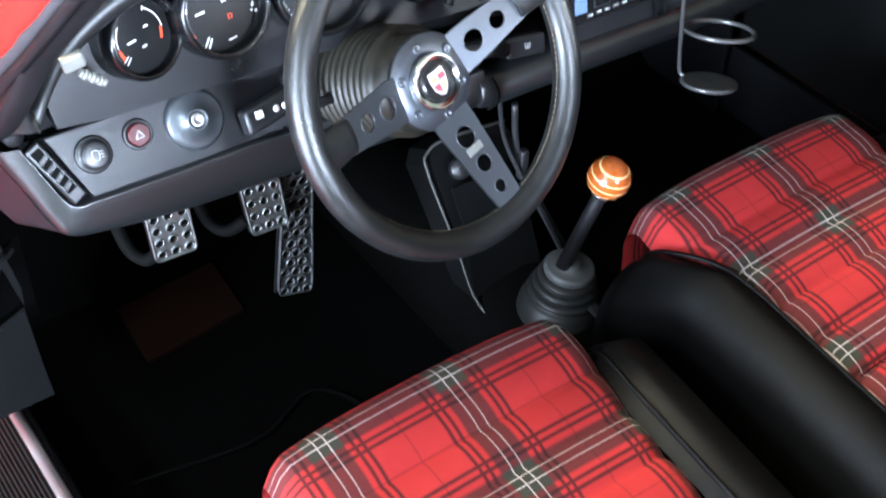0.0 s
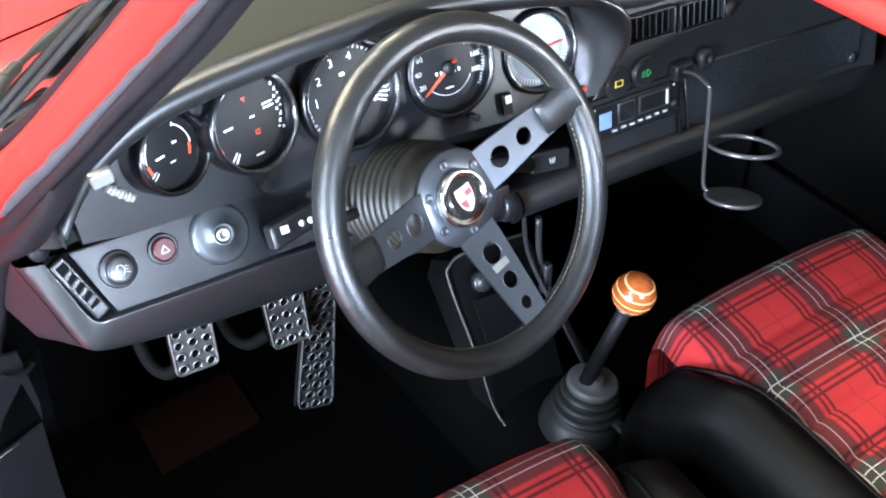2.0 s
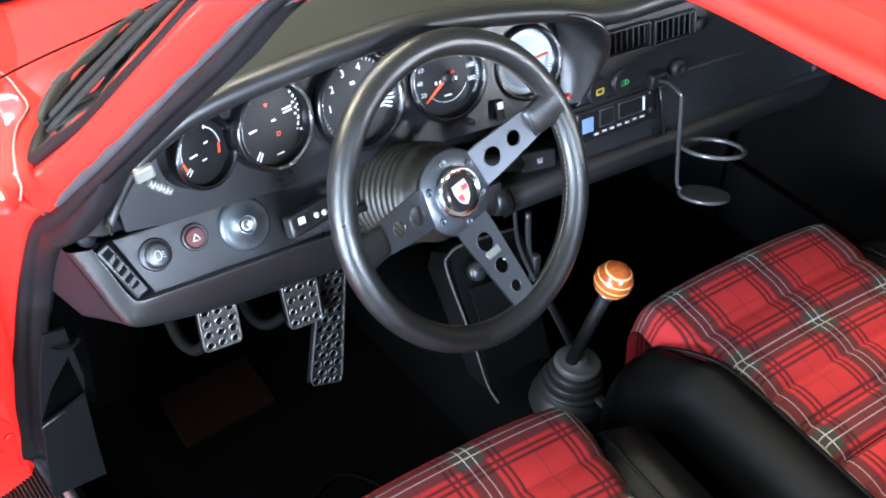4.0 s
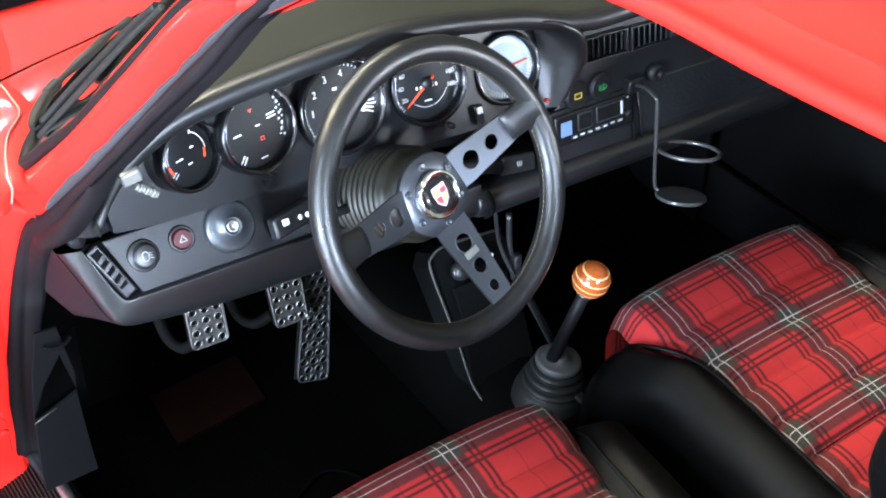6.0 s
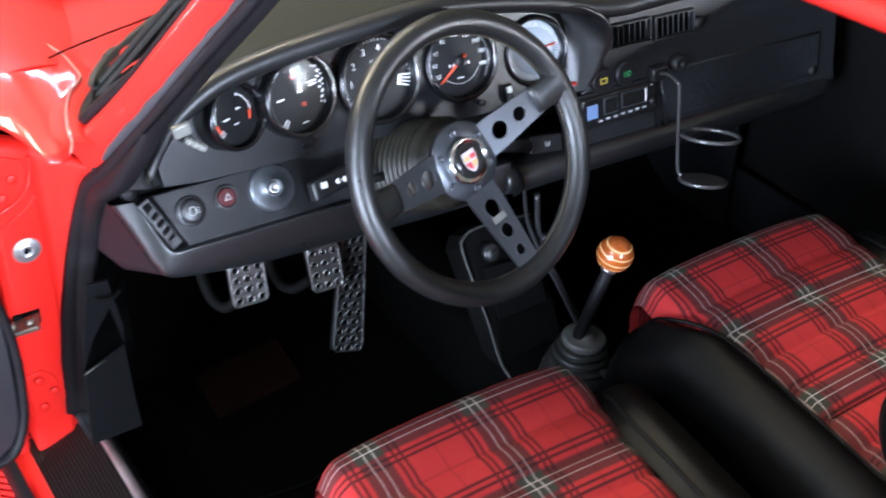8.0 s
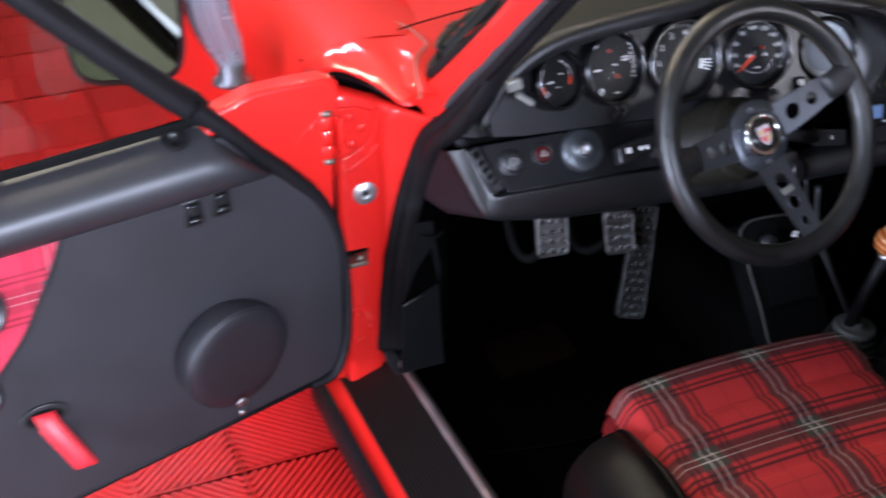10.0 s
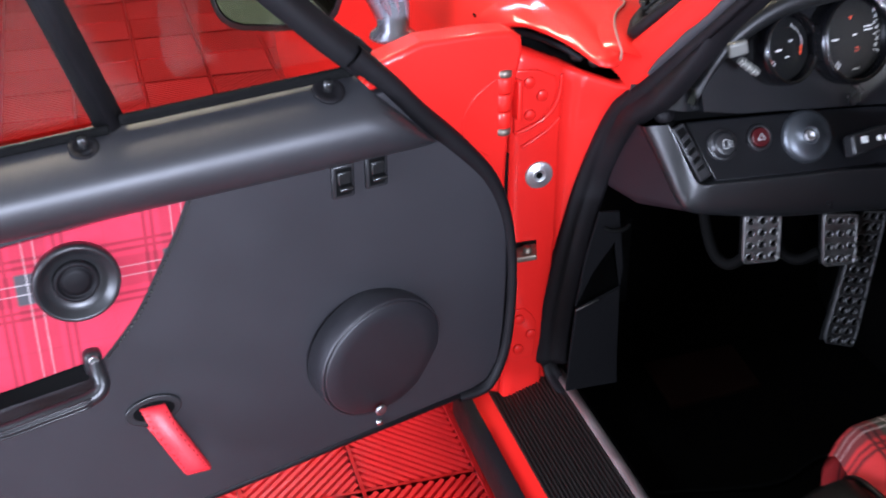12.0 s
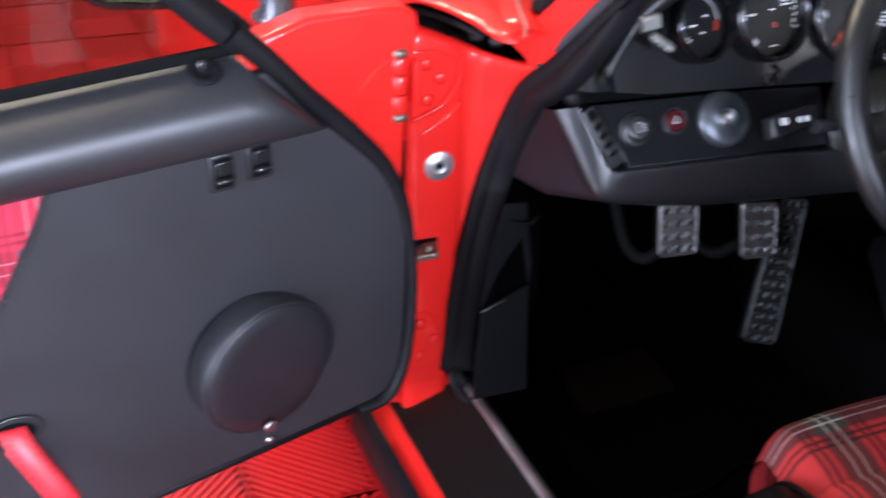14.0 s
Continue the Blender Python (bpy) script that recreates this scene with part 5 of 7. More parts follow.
def numeral(parent, words, size, place):
    part("numeral", shape(text_mesh, words, size, place, DIAL_AXES["right"], DIAL_AXES["up"]), WHITE, parent)


# fuel and oil level
g1, c = dial("fuel_gauge", "small dial with white bars, red marks")
for r_, d0, d1, w in ((0.0265, 28, 92, 0.0010), (0.0275, 268, 312, 0.0008)):
    mark(g1, WHITE, arc, c, r_, d0, d1, w)
for x, h, w, t in ((-0.0115, -0.0010, 0.0105, 0.0018), (0.0090, 0.0065, 0.0055, 0.0019), (0.0010, -0.0105, 0.0065, 0.0014)):
    mark(g1, WHITE, bar, c, x, h, w, t)
mark(g1, WHITE, ticks, c, 0.0245, 0.0285, (28,), 0.0014)
for d in (232, 240):
    mark(g1, WHITE, ticks, c, 0.0230, 0.0310, (d,), 0.0010)
mark(g1, NEEDLE, arc, c, 0.0245, 92, 118, 0.0028)
mark(g1, NEEDLE, arc, c, 0.0275, 240, 264, 0.0030)
# oil pressure and temperature
g2, c = dial("oil_gauge", "large dial with white bars and red symbols")
mark(g2, WHITE, arc, c, 0.040, 290, 330, 0.0009)
for x, h, w, t in ((-0.026, 0.001, 0.011, 0.0019), (0.004, 0.003, 0.006, 0.0017), (0.025, 0.010, 0.013, 0.0018), (0.025, 0.006, 0.013, 0.0018), (0.002, -0.036, 0.010, 0.0014)):
    mark(g2, WHITE, bar, c, x, h, w, t)
for k in range(8):
    p = 0.026 - 0.0066 * k
    mark(g2, WHITE, bar, c, 0.0345 + 0.0025 * (k % 2), p, 0.0030, 0.0026)
    mark(g2, WHITE, bar, c, 0.0400 - 0.0005 * (k - 3) ** 2, p + 0.002, 0.0024, 0.0018)
for d in (218, 224):
    mark(g2, WHITE, ticks, c, 0.034, 0.044, (d,), 0.0016)
mark(g2, NEEDLE, bar, c, -0.001, 0.024, 0.0050, 0.0013)
mark(g2, NEEDLE, bar, c, -0.001, 0.022, 0.0025, 0.0016)
for dx, dz, w, t in ((0.006, -0.0118, 0.005, 0.0008), (0.006, -0.0158, 0.005, 0.0008), (0.0038, -0.0138, 0.0008, 0.004), (0.0082, -0.0138, 0.0008, 0.004)):
    mark(g2, NEEDLE, bar, c, dx, dz, w, t)
mark(g2, NEEDLE, arc, c, 0.043, 243, 256, 0.0020)
# rev counter
g3, c = dial("rev_counter", "big dial with white numerals")
for k in range(38):
    mark(g3, WHITE, ticks, c, 0.0475, 0.0512, (226 + 6.4 * k,), 0.0008)
for num, d in (("1", 271), ("2", 305), ("3", 339), ("4", 13), ("5", 47)):
    numeral(g3, num, 0.0125, polar(c, 0.0385, d))
for d in (98, 104, 110, 116):
    mark(g3, WHITE, ticks, c, 0.037, 0.0500, (d,), 0.0016)
mark(g3, WHITE, arc, c, 0.0335, 96, 120, 0.005)
mark(g3, WHITE, bar, c, -0.003, 0.022, 0.006, 0.0036)
needle(c, 0.046, 222, g3)
# speedometer
g4, c = dial("speedometer", "dial with white scale and a red needle")
for k in range(56):
    mark(g4, WHITE, ticks, c, 0.0430, 0.0465, (232 + 4.6 * k,), 0.0007)
for num, d in (("20", 245), ("40", 270), ("60", 296), ("80", 325), ("100", 355), ("120", 25), ("140", 52), ("160", 78), ("180", 105)):
    numeral(g4, num, 0.0082, polar(c, 0.0360, d))
mark(g4, WHITE, arc, c, 0.030, 115, 230, 0.0005)
for k in range(6):
    mark(g4, WHITE, bar, c, -0.014 + 0.0056 * k, -0.004, 0.0026, 0.0040)
mark(g4, WHITE, bar, c, 0.0, -0.022, 0.010, 0.0015)
needle(c, 0.040, 232, g4)
# clock
g5, c = dial("clock", "round clock, its face paled by painted glare, with red pointers", True)
for k in range(60):
    mark(g5, WHITE, ticks, c, 0.033, 0.040, (6 * k,), 0.0012)
for d, tail, r_ in ((80, 0.010, 0.034), (330, 0.008, 0.026)):
    part("clock_hand", shape(tube, [polar(c, -tail, d, 0.006), polar(c, r_, d, 0.006)], 0.0012, 6), NEEDLE, g5)
# trip button and small rocker switch below the clock
part("trip_button", shape(lathe, [(0.0045, 0), (0.0045, 0.012), (0, 0.013)], gp(-0.205, -0.066), GN, 14), PLASTIC, dash)
sw = part("dimmer_switch", shape(block, gp(-0.158, -0.066, 0.002), (0.013, 0.008, 0.026), (V(1, 0, 0), -GN, GU), 0.002), GLOSS, dash)
part("switch_flag", shape(block, gp(-0.158, -0.060, 0.007), (0.008, 0.002, 0.009), (V(1, 0, 0), -GN, GU), 0.0008), WHITE, sw)

# lower switch panel, left of the column
LN = V(0, -math.cos(radians(30)), math.sin(radians(30)))
LU = V(0, math.sin(radians(30)), math.cos(radians(30)))


def lp(x, h, o=0.0):
    return V(x, -0.022, 0.767) + LU * h * 1.1 + LN * o


bm = bmesh.new()
plate(bm, [lp(-0.663, 0.0315), lp(-0.636, -0.034), lp(-0.50, -0.038), lp(-0.380, -0.040), lp(-0.380, 0.022), lp(-0.45, 0.027)], 0.012, LN, 0.002)
part("switch_panel", bm, VINYL, dash, "satin black switch panel")
# lower edge: a flat-faced padded frame along the bottom and up the left end, with a soft outer edge
outer = smooth_path([(-0.710, 0.008, 0.792), (-0.693, -0.015, 0.750), (-0.680, -0.033, 0.716), (-0.667, -0.043, 0.701), (-0.630, -0.046, 0.692), (-0.545, -0.046, 0.678), (-0.46, -0.047, 0.672), (-0.38, -0.048, 0.667), (-0.27, -0.052, 0.662), (-0.165, -0.056, 0.664)], 6)
inner = smooth_path([(-0.688, -0.014, 0.801), (-0.675, -0.028, 0.770), (-0.665, -0.038, 0.746), (-0.655, -0.043, 0.735), (-0.630, -0.045, 0.734), (-0.545, -0.046, 0.731), (-0.46, -0.046, 0.729), (-0.38, -0.047, 0.722), (-0.27, -0.050, 0.712), (-0.165, -0.054, 0.712)], 6)
rows = []
for p, q in zip(outer, inner):
    side = max(0.0, min(1.0, (p.z - 0.70) / 0.06))
    puff = V(-0.25 * side, -0.85, 0.35) * 0.0040
    back = V(0.10 * side, 1.0, -0.05 * side)
    rows.append([p + back * 0.16 + V(0, 0, 0.012), p + back * 0.030, p + back * 0.008 + (p - q) * 0.02, p + puff * 0.2 + back * 0.002, p.lerp(q, 0.10) + puff * 0.9, p.lerp(q, 0.30) + puff * 1.3, p.lerp(q, 0.65) + puff * 0.9, p.lerp(q, 0.92) + puff * 0.4, q + V(0, 0.001, 0), q + V(0, 0.014, 0)])
rows = [smooth_path(r, 3) for r in rows]
part("lower_pad", shape(grid, rows), PAD, dash, "padded black lower dash edge")
# recessed surround of the side vent, between the frame and the switch panel
part("vent_surround", shape(grid, [[q + V(0, 0.010, 0) for q in inner[:19]], [lp(-0.663 + 0.027 * k / 18, 0.0315 - 0.0655 * k / 18, -0.006) for k in range(19)]]), DULL, dash)
# maroon-black left end of the dashboard
ends = outer[:22]
part("end_panel", shape(grid, [[p + V(-0.001, 0.004, 0) for p in ends], [V(-0.712 + 0.2 * (p.x + 0.712), p.y + 0.07, p.z - 0.012) for p in ends], [V(-0.716, p.y + 0.17, p.z - 0.020) for p in ends]]), MAROON, dash, "maroon-black end panel")
# filler between the dial panel and the lower panel, dark in place of shade, and up to the post
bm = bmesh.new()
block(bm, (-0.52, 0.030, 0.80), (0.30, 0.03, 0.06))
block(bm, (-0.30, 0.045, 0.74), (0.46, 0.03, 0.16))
part("recess_shade", bm, DARK, dash)
bm = bmesh.new()
ends = [[V(-0.652, -0.014, 0.815), V(-0.660, -0.010, 0.86), V(-0.640, -0.014, 0.90), V(-0.600, -0.014, 0.930)], [V(-0.675, -0.020, 0.818), V(-0.680, -0.018, 0.86), V(-0.662, -0.016, 0.902), V(-0.630, -0.012, 0.930)],
        [V(-0.700, -0.002, 0.82), V(-0.702, 0.004, 0.86), V(-0.685, 0.010, 0.898), V(-0.665, 0.016, 0.922)], [V(-0.72, 0.03, 0.825), V(-0.715, 0.03, 0.855), V(-0.70, 0.04, 0.885), V(-0.69, 0.05, 0.905)]]
ends = [smooth_path(r, 4) for r in ends]
grid(bm, [list(c) for c in zip(*[smooth_path(list(col), 4) for col in zip(*ends)])])
part("end_pad", bm, PAD, dash)
# side vent with slats at the left end
va = V(-0.6775, -0.0080, 0.795)
vb = V(-0.6490, -0.0360, 0.737)
along = (vb - va).normalized()
across = along.cross(LN).normalized()
vent = part("side_vent", shape(block, (va + vb) / 2, ((vb - va).length, 0.017, 0.016), (along, across, LN), 0.002), PLASTIC, dash)
part("vent_well", shape(block, (va + vb) / 2 + LN * 0.0082 - along * 0.004, ((vb - va).length * 0.76, 0.0105, 0.0012), (along, across, LN)), DARK, vent)
for k in range(4):
    part("vent_slat", shape(block, va.lerp(vb, 0.24 + 0.16 * k) + LN * 0.0086, (0.0055, 0.0110, 0.003), (along, (across + along * 0.25).normalized(), LN), 0.001), PLASTIC, vent)
part("vent_wheel", shape(lathe, [(0.0095, -0.010), (0.0105, 0), (0.009, 0.005), (0, 0.006)], V(-0.688, -0.002, 0.809), LN, 24), RUBBER, dash)
part("vent_knob", shape(lathe, [(0.006, -0.006), (0.0065, 0.006), (0, 0.007)], V(-0.703, 0.004, 0.818), (-0.4, -0.8, 0.4), 16), RUBBER, dash)
# headlamp knob, hazard button, ignition disc, lamp switch
k1 = part("lamp_knob", shape(lathe, [(0.0188, 0), (0.0188, 0.003), (0.0172, 0.004), (0.0150, 0.0035), (0.0141, 0.011), (0.0124, 0.0130), (0.0090, 0.0125), (0.0072, 0.0130), (0, 0.0130)], lp(-0.622, 0.003), LN, 36), PLASTIC, dash)
bm = bmesh.new()
kc = lp(-0.622, 0.003, 0.0138)
tube(bm, smooth_path([kc + V(-0.004, 0, 0) + LU * 0.004, kc + V(-0.004, 0, 0) - LU * 0.004, kc + V(0.001, 0, 0) - LU * 0.005, kc + V(0.003, 0, 0), kc + V(0.001, 0, 0) + LU * 0.005], 4, True), 0.0005, 4, True)
for h in (-0.003, 0.0, 0.003):
    tube(bm, [kc + V(0.004, 0, 0) + LU * h, kc + V(0.008, 0, 0) + LU * (h - 0.001)], 0.0005, 4)
part("lamp_symbol", bm, DIM_MARK, k1)
part("button_ring", shape(lathe, [(0.0158, 0), (0.0158, 0.003), (0.0145, 0.0045), (0.0121, 0.0040), (0.0119, 0.002)], lp(-0.5735, 0.006), LN, 32), PLASTIC, dash)
k2 = part("hazard_button", shape(lathe, [(0.0116, 0), (0.0116, 0.005), (0.0107, 0.0065), (0.0103, 0.0068)], lp(-0.5735, 0.006), LN, 32), RED_LENS, dash, "dark red hazard button")
bm = bmesh.new()
hc = lp(-0.5735, 0.006, 0.0074)
tri = [hc + V(-0.0045, 0, 0) - LU * 0.0033, hc + V(0.0045, 0, 0) - LU * 0.0033, hc + LU * 0.0045]
for a, b in ((0, 1), (1, 2), (2, 0)):
    tube(bm, [tri[a], tri[b]], 0.0006, 5)
part("triangle", bm, DIM_MARK, k2)
k3 = part("ignition_disc", shape(lathe, [(0.0318, 0), (0.0318, 0.003), (0.0300, 0.007), (0.0265, 0.009), (0.012, 0.0105), (0.0118, 0.0125), (0.0095, 0.0135), (0.0085, 0.0105), (0, 0.0105)], lp(-0.513, 0.001), LN, 48), DISC, dash, "round plate round the ignition lock")
part("key_slot", shape(lathe, [(0.0072, 0.010), (0.0072, 0.0125), (0.0045, 0.0128), (0.004, 0.011), (0, 0.011)], lp(-0.513, 0.001), LN, 20), STEEL, k3)
k4 = part("stalk_switch", shape(block, lp(-0.440, -0.012, 0.020), (0.064, 0.022, 0.026), (V(0.985, 0, 0) + LU * 0.17, -LN, LU), 0.004), PLASTIC, dash)
bm = bmesh.new()
sc = lp(-0.440, -0.012, 0.0315)
block(bm, sc + V(-0.016, 0, 0), (0.009, 0.001, 0.008), (V(1, 0, 0), -LN, LU), 0.0004)
for dx in (0.004, 0.014):
    lathe(bm, [(0.0035, 0), (0.0035, 0.0008), (0, 0.0008)], sc + V(dx, 0, 0), LN, 14)
part("lamp_symbol", bm, WHITE, k4)
# knob and metal stub by the left dial
kn = part("trip_knob", shape(block, (-0.630, -0.040, 0.897), (0.0225, 0.020, 0.0165), (V(0.97, -0.1, 0.2).normalized(), V(0.1, 0.99, 0).normalized(), V(-0.2, 0, 0.97).normalized()), 0.003), WORN_METAL, dash, "worn square metal knob")
bm = bmesh.new()
for k in range(7):
    a = V(-0.626, -0.044, 0.883) + V(0.0030, -0.001, -0.0022) * k
    lathe(bm, [(0.0052 if k % 2 else 0.0042, 0), (0.0052 if k % 2 else 0.0042, 0.0036)], a, (0.78, -0.2, -0.58), 12)
part("threaded_stub", bm, WORN_METAL, kn)

# centre and right side of the dashboard
RN, RU = V(0, -0.985, 0.174), V(0, 0.174, 0.985)


def rp(x, z, o=0.0):
    return V(x, -0.042 + 0.177 * (z - 0.78), z) + RN * o


bm = bmesh.new()
plate(bm, [rp(-0.040, 0.690), rp(0.480, 0.672), rp(0.480, 0.862), rp(0.25, 0.876), rp(0.015, 0.876), rp(0.002, 0.80), rp(-0.040, 0.775)], 0.03, RN, 0.002)
part("centre_panel", bm, LIT_CENTRE_VINYL, dash)
# lower pad right of the column
lip = smooth_path([(-0.172, -0.056, 0.682), (-0.160, -0.064, 0.680), (-0.04, -0.068, 0.678), (0.14, -0.068, 0.670), (0.30, -0.068, 0.664), (0.44, -0.066, 0.660), (0.495, -0.045, 0.662)], 4)
rows = [[p + V(0, 0.16, -0.010), p + V(0, 0.05, -0.022), p + V(0, 0.016, -0.023), p + V(0, 0.0, -0.015), p + V(0, -0.006, 0.0), p + V(0, -0.003, 0.014), p + V(0, 0.010, 0.022), p + V(0, 0.03, 0.022)] for p in lip]
bm = bmesh.new()
made = grid(bm, rows)
cap(bm, made[0])
part("lower_pad", bm, PAD, dash, "rounded black lower dash pad")
part("pad_seam", shape(tube, smooth_path([(-0.158, -0.060, 0.702), (-0.157, -0.0715, 0.690), (-0.157, -0.0715, 0.675), (-0.157, -0.058, 0.658)], 4), 0.0035, 6), DARK, dash)
# vents with upright slats
VENT_AXES = (V(0.9985, 0, -0.045).normalized(), -RN, RU)
for x0, x1, zc in ((0.0100, 0.0865, 0.8470), (0.0925, 0.1690, 0.8415)):
    c = rp((x0 + x1) / 2, zc, 0.004)
    wide = x1 - x0
    bm = bmesh.new()
    for dz in (-0.0165, 0.0165):
        block(bm, c + VENT_AXES[2] * dz, (wide, 0.012, 0.0030), VENT_AXES, 0.0010)
    for dx in (-wide / 2 + 0.0012, wide / 2 - 0.0012):
        block(bm, c + VENT_AXES[0] * dx, (0.0030, 0.012, 0.033), VENT_AXES, 0.0010)
    v = part("air_vent", bm, PLASTIC, dash, "black framed air vent")
    part("vent_well", shape(block, c - RN * 0.0030, (wide - 0.004, 0.002, 0.032), VENT_AXES), DARK, v)
    for k in range(7):
        tilt = (V(1, 0, 0) * 0.35 - RN * 0.94).normalized()
        part("vent_slat", shape(block, c + VENT_AXES[0] * ((k - 3) * wide / 7.4), (0.0011, 0.004, 0.031), (tilt.cross(RU).normalized(), tilt, RU), 0.0004), LOUVRE, v)
part("vent_wheel", shape(lathe, [(0.009, -0.004), (0.009, 0.004), (0, 0.005)], rp(0.1775, 0.834, 0.006), RN, 18), PLASTIC, dash)
# push buttons with symbols, and a plain knob
for x, m, kind in ((-0.002, YELLOW_MARK, 0), (0.0415, GREEN_MARK, 1)):
    b = part("push_button", shape(lathe, [(0.0195, 0), (0.0195, 0.003), (0.0180, 0.0050), (0.0170, 0.0052), (0.0168, 0.0070), (0.0164, 0.0073), (0.0162, 0.00735)], rp(x, 0.790), RN, 32), PLASTIC, dash)
    bm = bmesh.new()
    o = rp(x, 0.790, 0.0080)
    if kind == 0:
        for a, w, h in ((-0.0055, 0.0014, 0.007), (0.0055, 0.0014, 0.007)):
            block(bm, o + V(a, 0, 0), (w, 0.0008, h), (V(1, 0, 0), -RN, RU))
        for a in (-0.0035, 0.0035):
            block(bm, o + RU * a, (0.012, 0.0008, 0.0014), (V(1, 0, 0), -RN, RU))
    else:
        for a in (-0.003, 0.0, 0.003):
            block(bm, o + RU * a + V(-0.0045, 0, 0), (0.005, 0.0008, 0.0010), (V(1, 0, 0), -RN, RU))
        tube(bm, smooth_path([o + V(0.001, 0, 0) + RU * 0.004, o + V(0.001, 0, 0) - RU * 0.004, o + V(0.006, 0, 0) - RU * 0.001, o + V(0.006, 0, 0) + RU * 0.001], 4, True), 0.0007, 4, True)
    part("button_symbol", bm, m, b)
part("dash_knob", shape(lathe, [(0.0135, 0), (0.0135, 0.010), (0.011, 0.014), (0.004, 0.0145), (0.003, 0.012), (0, 0.012)], rp(0.138, 0.782), RN, 24), PLASTIC, dash)
part("warning_lamp", shape(lathe, [(0.003, 0), (0.003, 0.004), (0, 0.005)], rp(-0.052, 0.798, 0.002), RN, 12), RED_MARK, dash)
# glove box lid with grained texture
bm = bmesh.new()
plate(bm, [rp(0.118, 0.702, 0.004), rp(0.440, 0.692, 0.004), rp(0.440, 0.760, 0.004), rp(0.106, 0.776, 0.004)], 0.008, RN, 0.003)
part("glove_box_lid", bm, GRAINED, dash, "black grained glove box lid")
part("lid_lock", shape(lathe, [(0.008, 0), (0.008, 0.003), (0, 0.004)], rp(0.425, 0.70, 0.004), RN, 16), PLASTIC, dash)
bm = bmesh.new()
for x in (0.122, 0.136):
    tube(bm, [rp(x - 0.018, 0.690, 0.004), rp(x - 0.030, 0.776, 0.004)], 0.002, 6)
part("radio_trim", bm, PLASTIC, dash)

# car radio in the dashboard
radio = thing("car_radio", rp(0.045, 0.705, 0.0), "black car radio with pale blue display in the dashboard", "radio")
RAX = (V(0.9985, 0, -0.03), -RN, RU)
part("radio_surround", shape(block, rp(0.026, 0.7475, 0.000), (0.152, 0.010, 0.056), RAX, 0.002), PLASTIC, radio)
part("radio_body", shape(block, rp(0.026, 0.7475, 0.0050), (0.140, 0.010, 0.045), RAX, 0.003), GLOSS, radio)
part("display", shape(block, rp(-0.026, 0.7505, 0.0105), (0.019, 0.001, 0.021), RAX, 0.0004), BLUE_DISPLAY, radio, "pale blue lit display")
for xc, w_, h_ in ((0.007, 0.026, 0.026), (0.052, 0.050, 0.024)):
    part("display_frame", shape(block, rp(xc, 0.7530, 0.0102), (w_, 0.001, h_), RAX, 0.0004), DISC, radio)
    part("display_window", shape(block, rp(xc, 0.7530, 0.0110), (w_ - 0.004, 0.001, h_ - 0.005), RAX, 0.0004), GLOSS, radio)
part("radio_slider", shape(block, rp(0.0715, 0.7530, 0.0118), (0.0035, 0.0012, 0.019), RAX, 0.0005), WHITE, radio)
for k in range(7):
    part("radio_button", shape(block, rp(-0.012 + 0.0135 * k, 0.7345, 0.0105), (0.0105, 0.0014, 0.0055), RAX, 0.0006), LOUVRE, radio)
    part("button_lettering", shape(block, rp(-0.012 + 0.0135 * k, 0.7345 + 0.0008 * (k % 2), 0.0115), (0.0062, 0.0008, 0.0016), RAX), WHITE, radio)
part("radio_knob", shape(lathe, [(0.0050, 0), (0.0048, 0.004), (0.0, 0.0045)], rp(0.084, 0.7400, 0.0100), RN, 18), PLASTIC, radio)
part("radio_lamp", shape(lathe, [(0.0018, 0), (0.0, 0.001)], rp(0.084, 0.7640, 0.0102), RN, 10), WHITE, radio)

# wire cup holder hooked on the dashboard
cup = thing("cup_holder", (0.095, -0.13, 0.645), "dark wire cup holder hooked on the dashboard", "cup holder")
part("bracket", shape(block, rp(0.098, 0.778, 0.008), (0.030, 0.016, 0.022), None, 0.004), PLASTIC, cup)
part("upright_wire", shape(tube, smooth_path([(0.098, -0.050, 0.778), (0.085, -0.085, 0.795), (0.073, -0.117, 0.800), (0.076, -0.120, 0.788), (0.086, -0.119, 0.715), (0.092, -0.122, 0.655), (0.096, -0.128, 0.646)], 5), 0.0026, 8), DARK_WIRE, cup)
rc = V(0.1255, -0.145, 0.711)
CUP_N = V(0.19, 0.20, 0.96).normalized()
CUP_X = V(1, 0, 0).cross(CUP_N).cross(CUP_N).normalized() * -1
CUP_Y = CUP_N.cross(CUP_X)
part("ring", shape(tube, [rc + CUP_X * (0.0425 * math.cos(a)) + CUP_Y * (0.0425 * math.sin(a)) for a in (2 * math.pi * k / 36 for k in range(36))], 0.0030, 8, True), DARK_WIRE, cup)
part("base_disc", shape(lathe, [(0.034, 0), (0.036, 0.002), (0.036, 0.005), (0.033, 0.0055), (0, 0.003)], (0.112, -0.156, 0.642), CUP_N, 36), DARK_WIRE, cup)

# ---- steering ----
WT, WY = radians(27.8), radians(7.2)
WX = V(math.cos(WY), math.sin(WY), 0)
WN = V(math.sin(WY) * math.cos(WT), -math.cos(WY) * math.cos(WT), math.sin(WT))
WU = WN.cross(WX)
WC = V(-0.298, -0.158, 0.8129)
HUB = WC - WN * 0.0222 + WX * 0.0015 - WU * 0.0025
wheel = thing("steering_wheel", HUB - WN * 0.02, "sports steering wheel, worn black leather rim, drilled dark spokes", "steering wheel")


def wp(r, deg, o=0.0):
    a = radians(deg)
    return HUB + WX * (math.cos(a) * r) + WU * (math.sin(a) * r) + WN * o


def rim_point(a, r=0.1686):
    return WC + WX * (math.cos(a) * r) + WU * (math.sin(a) * r)


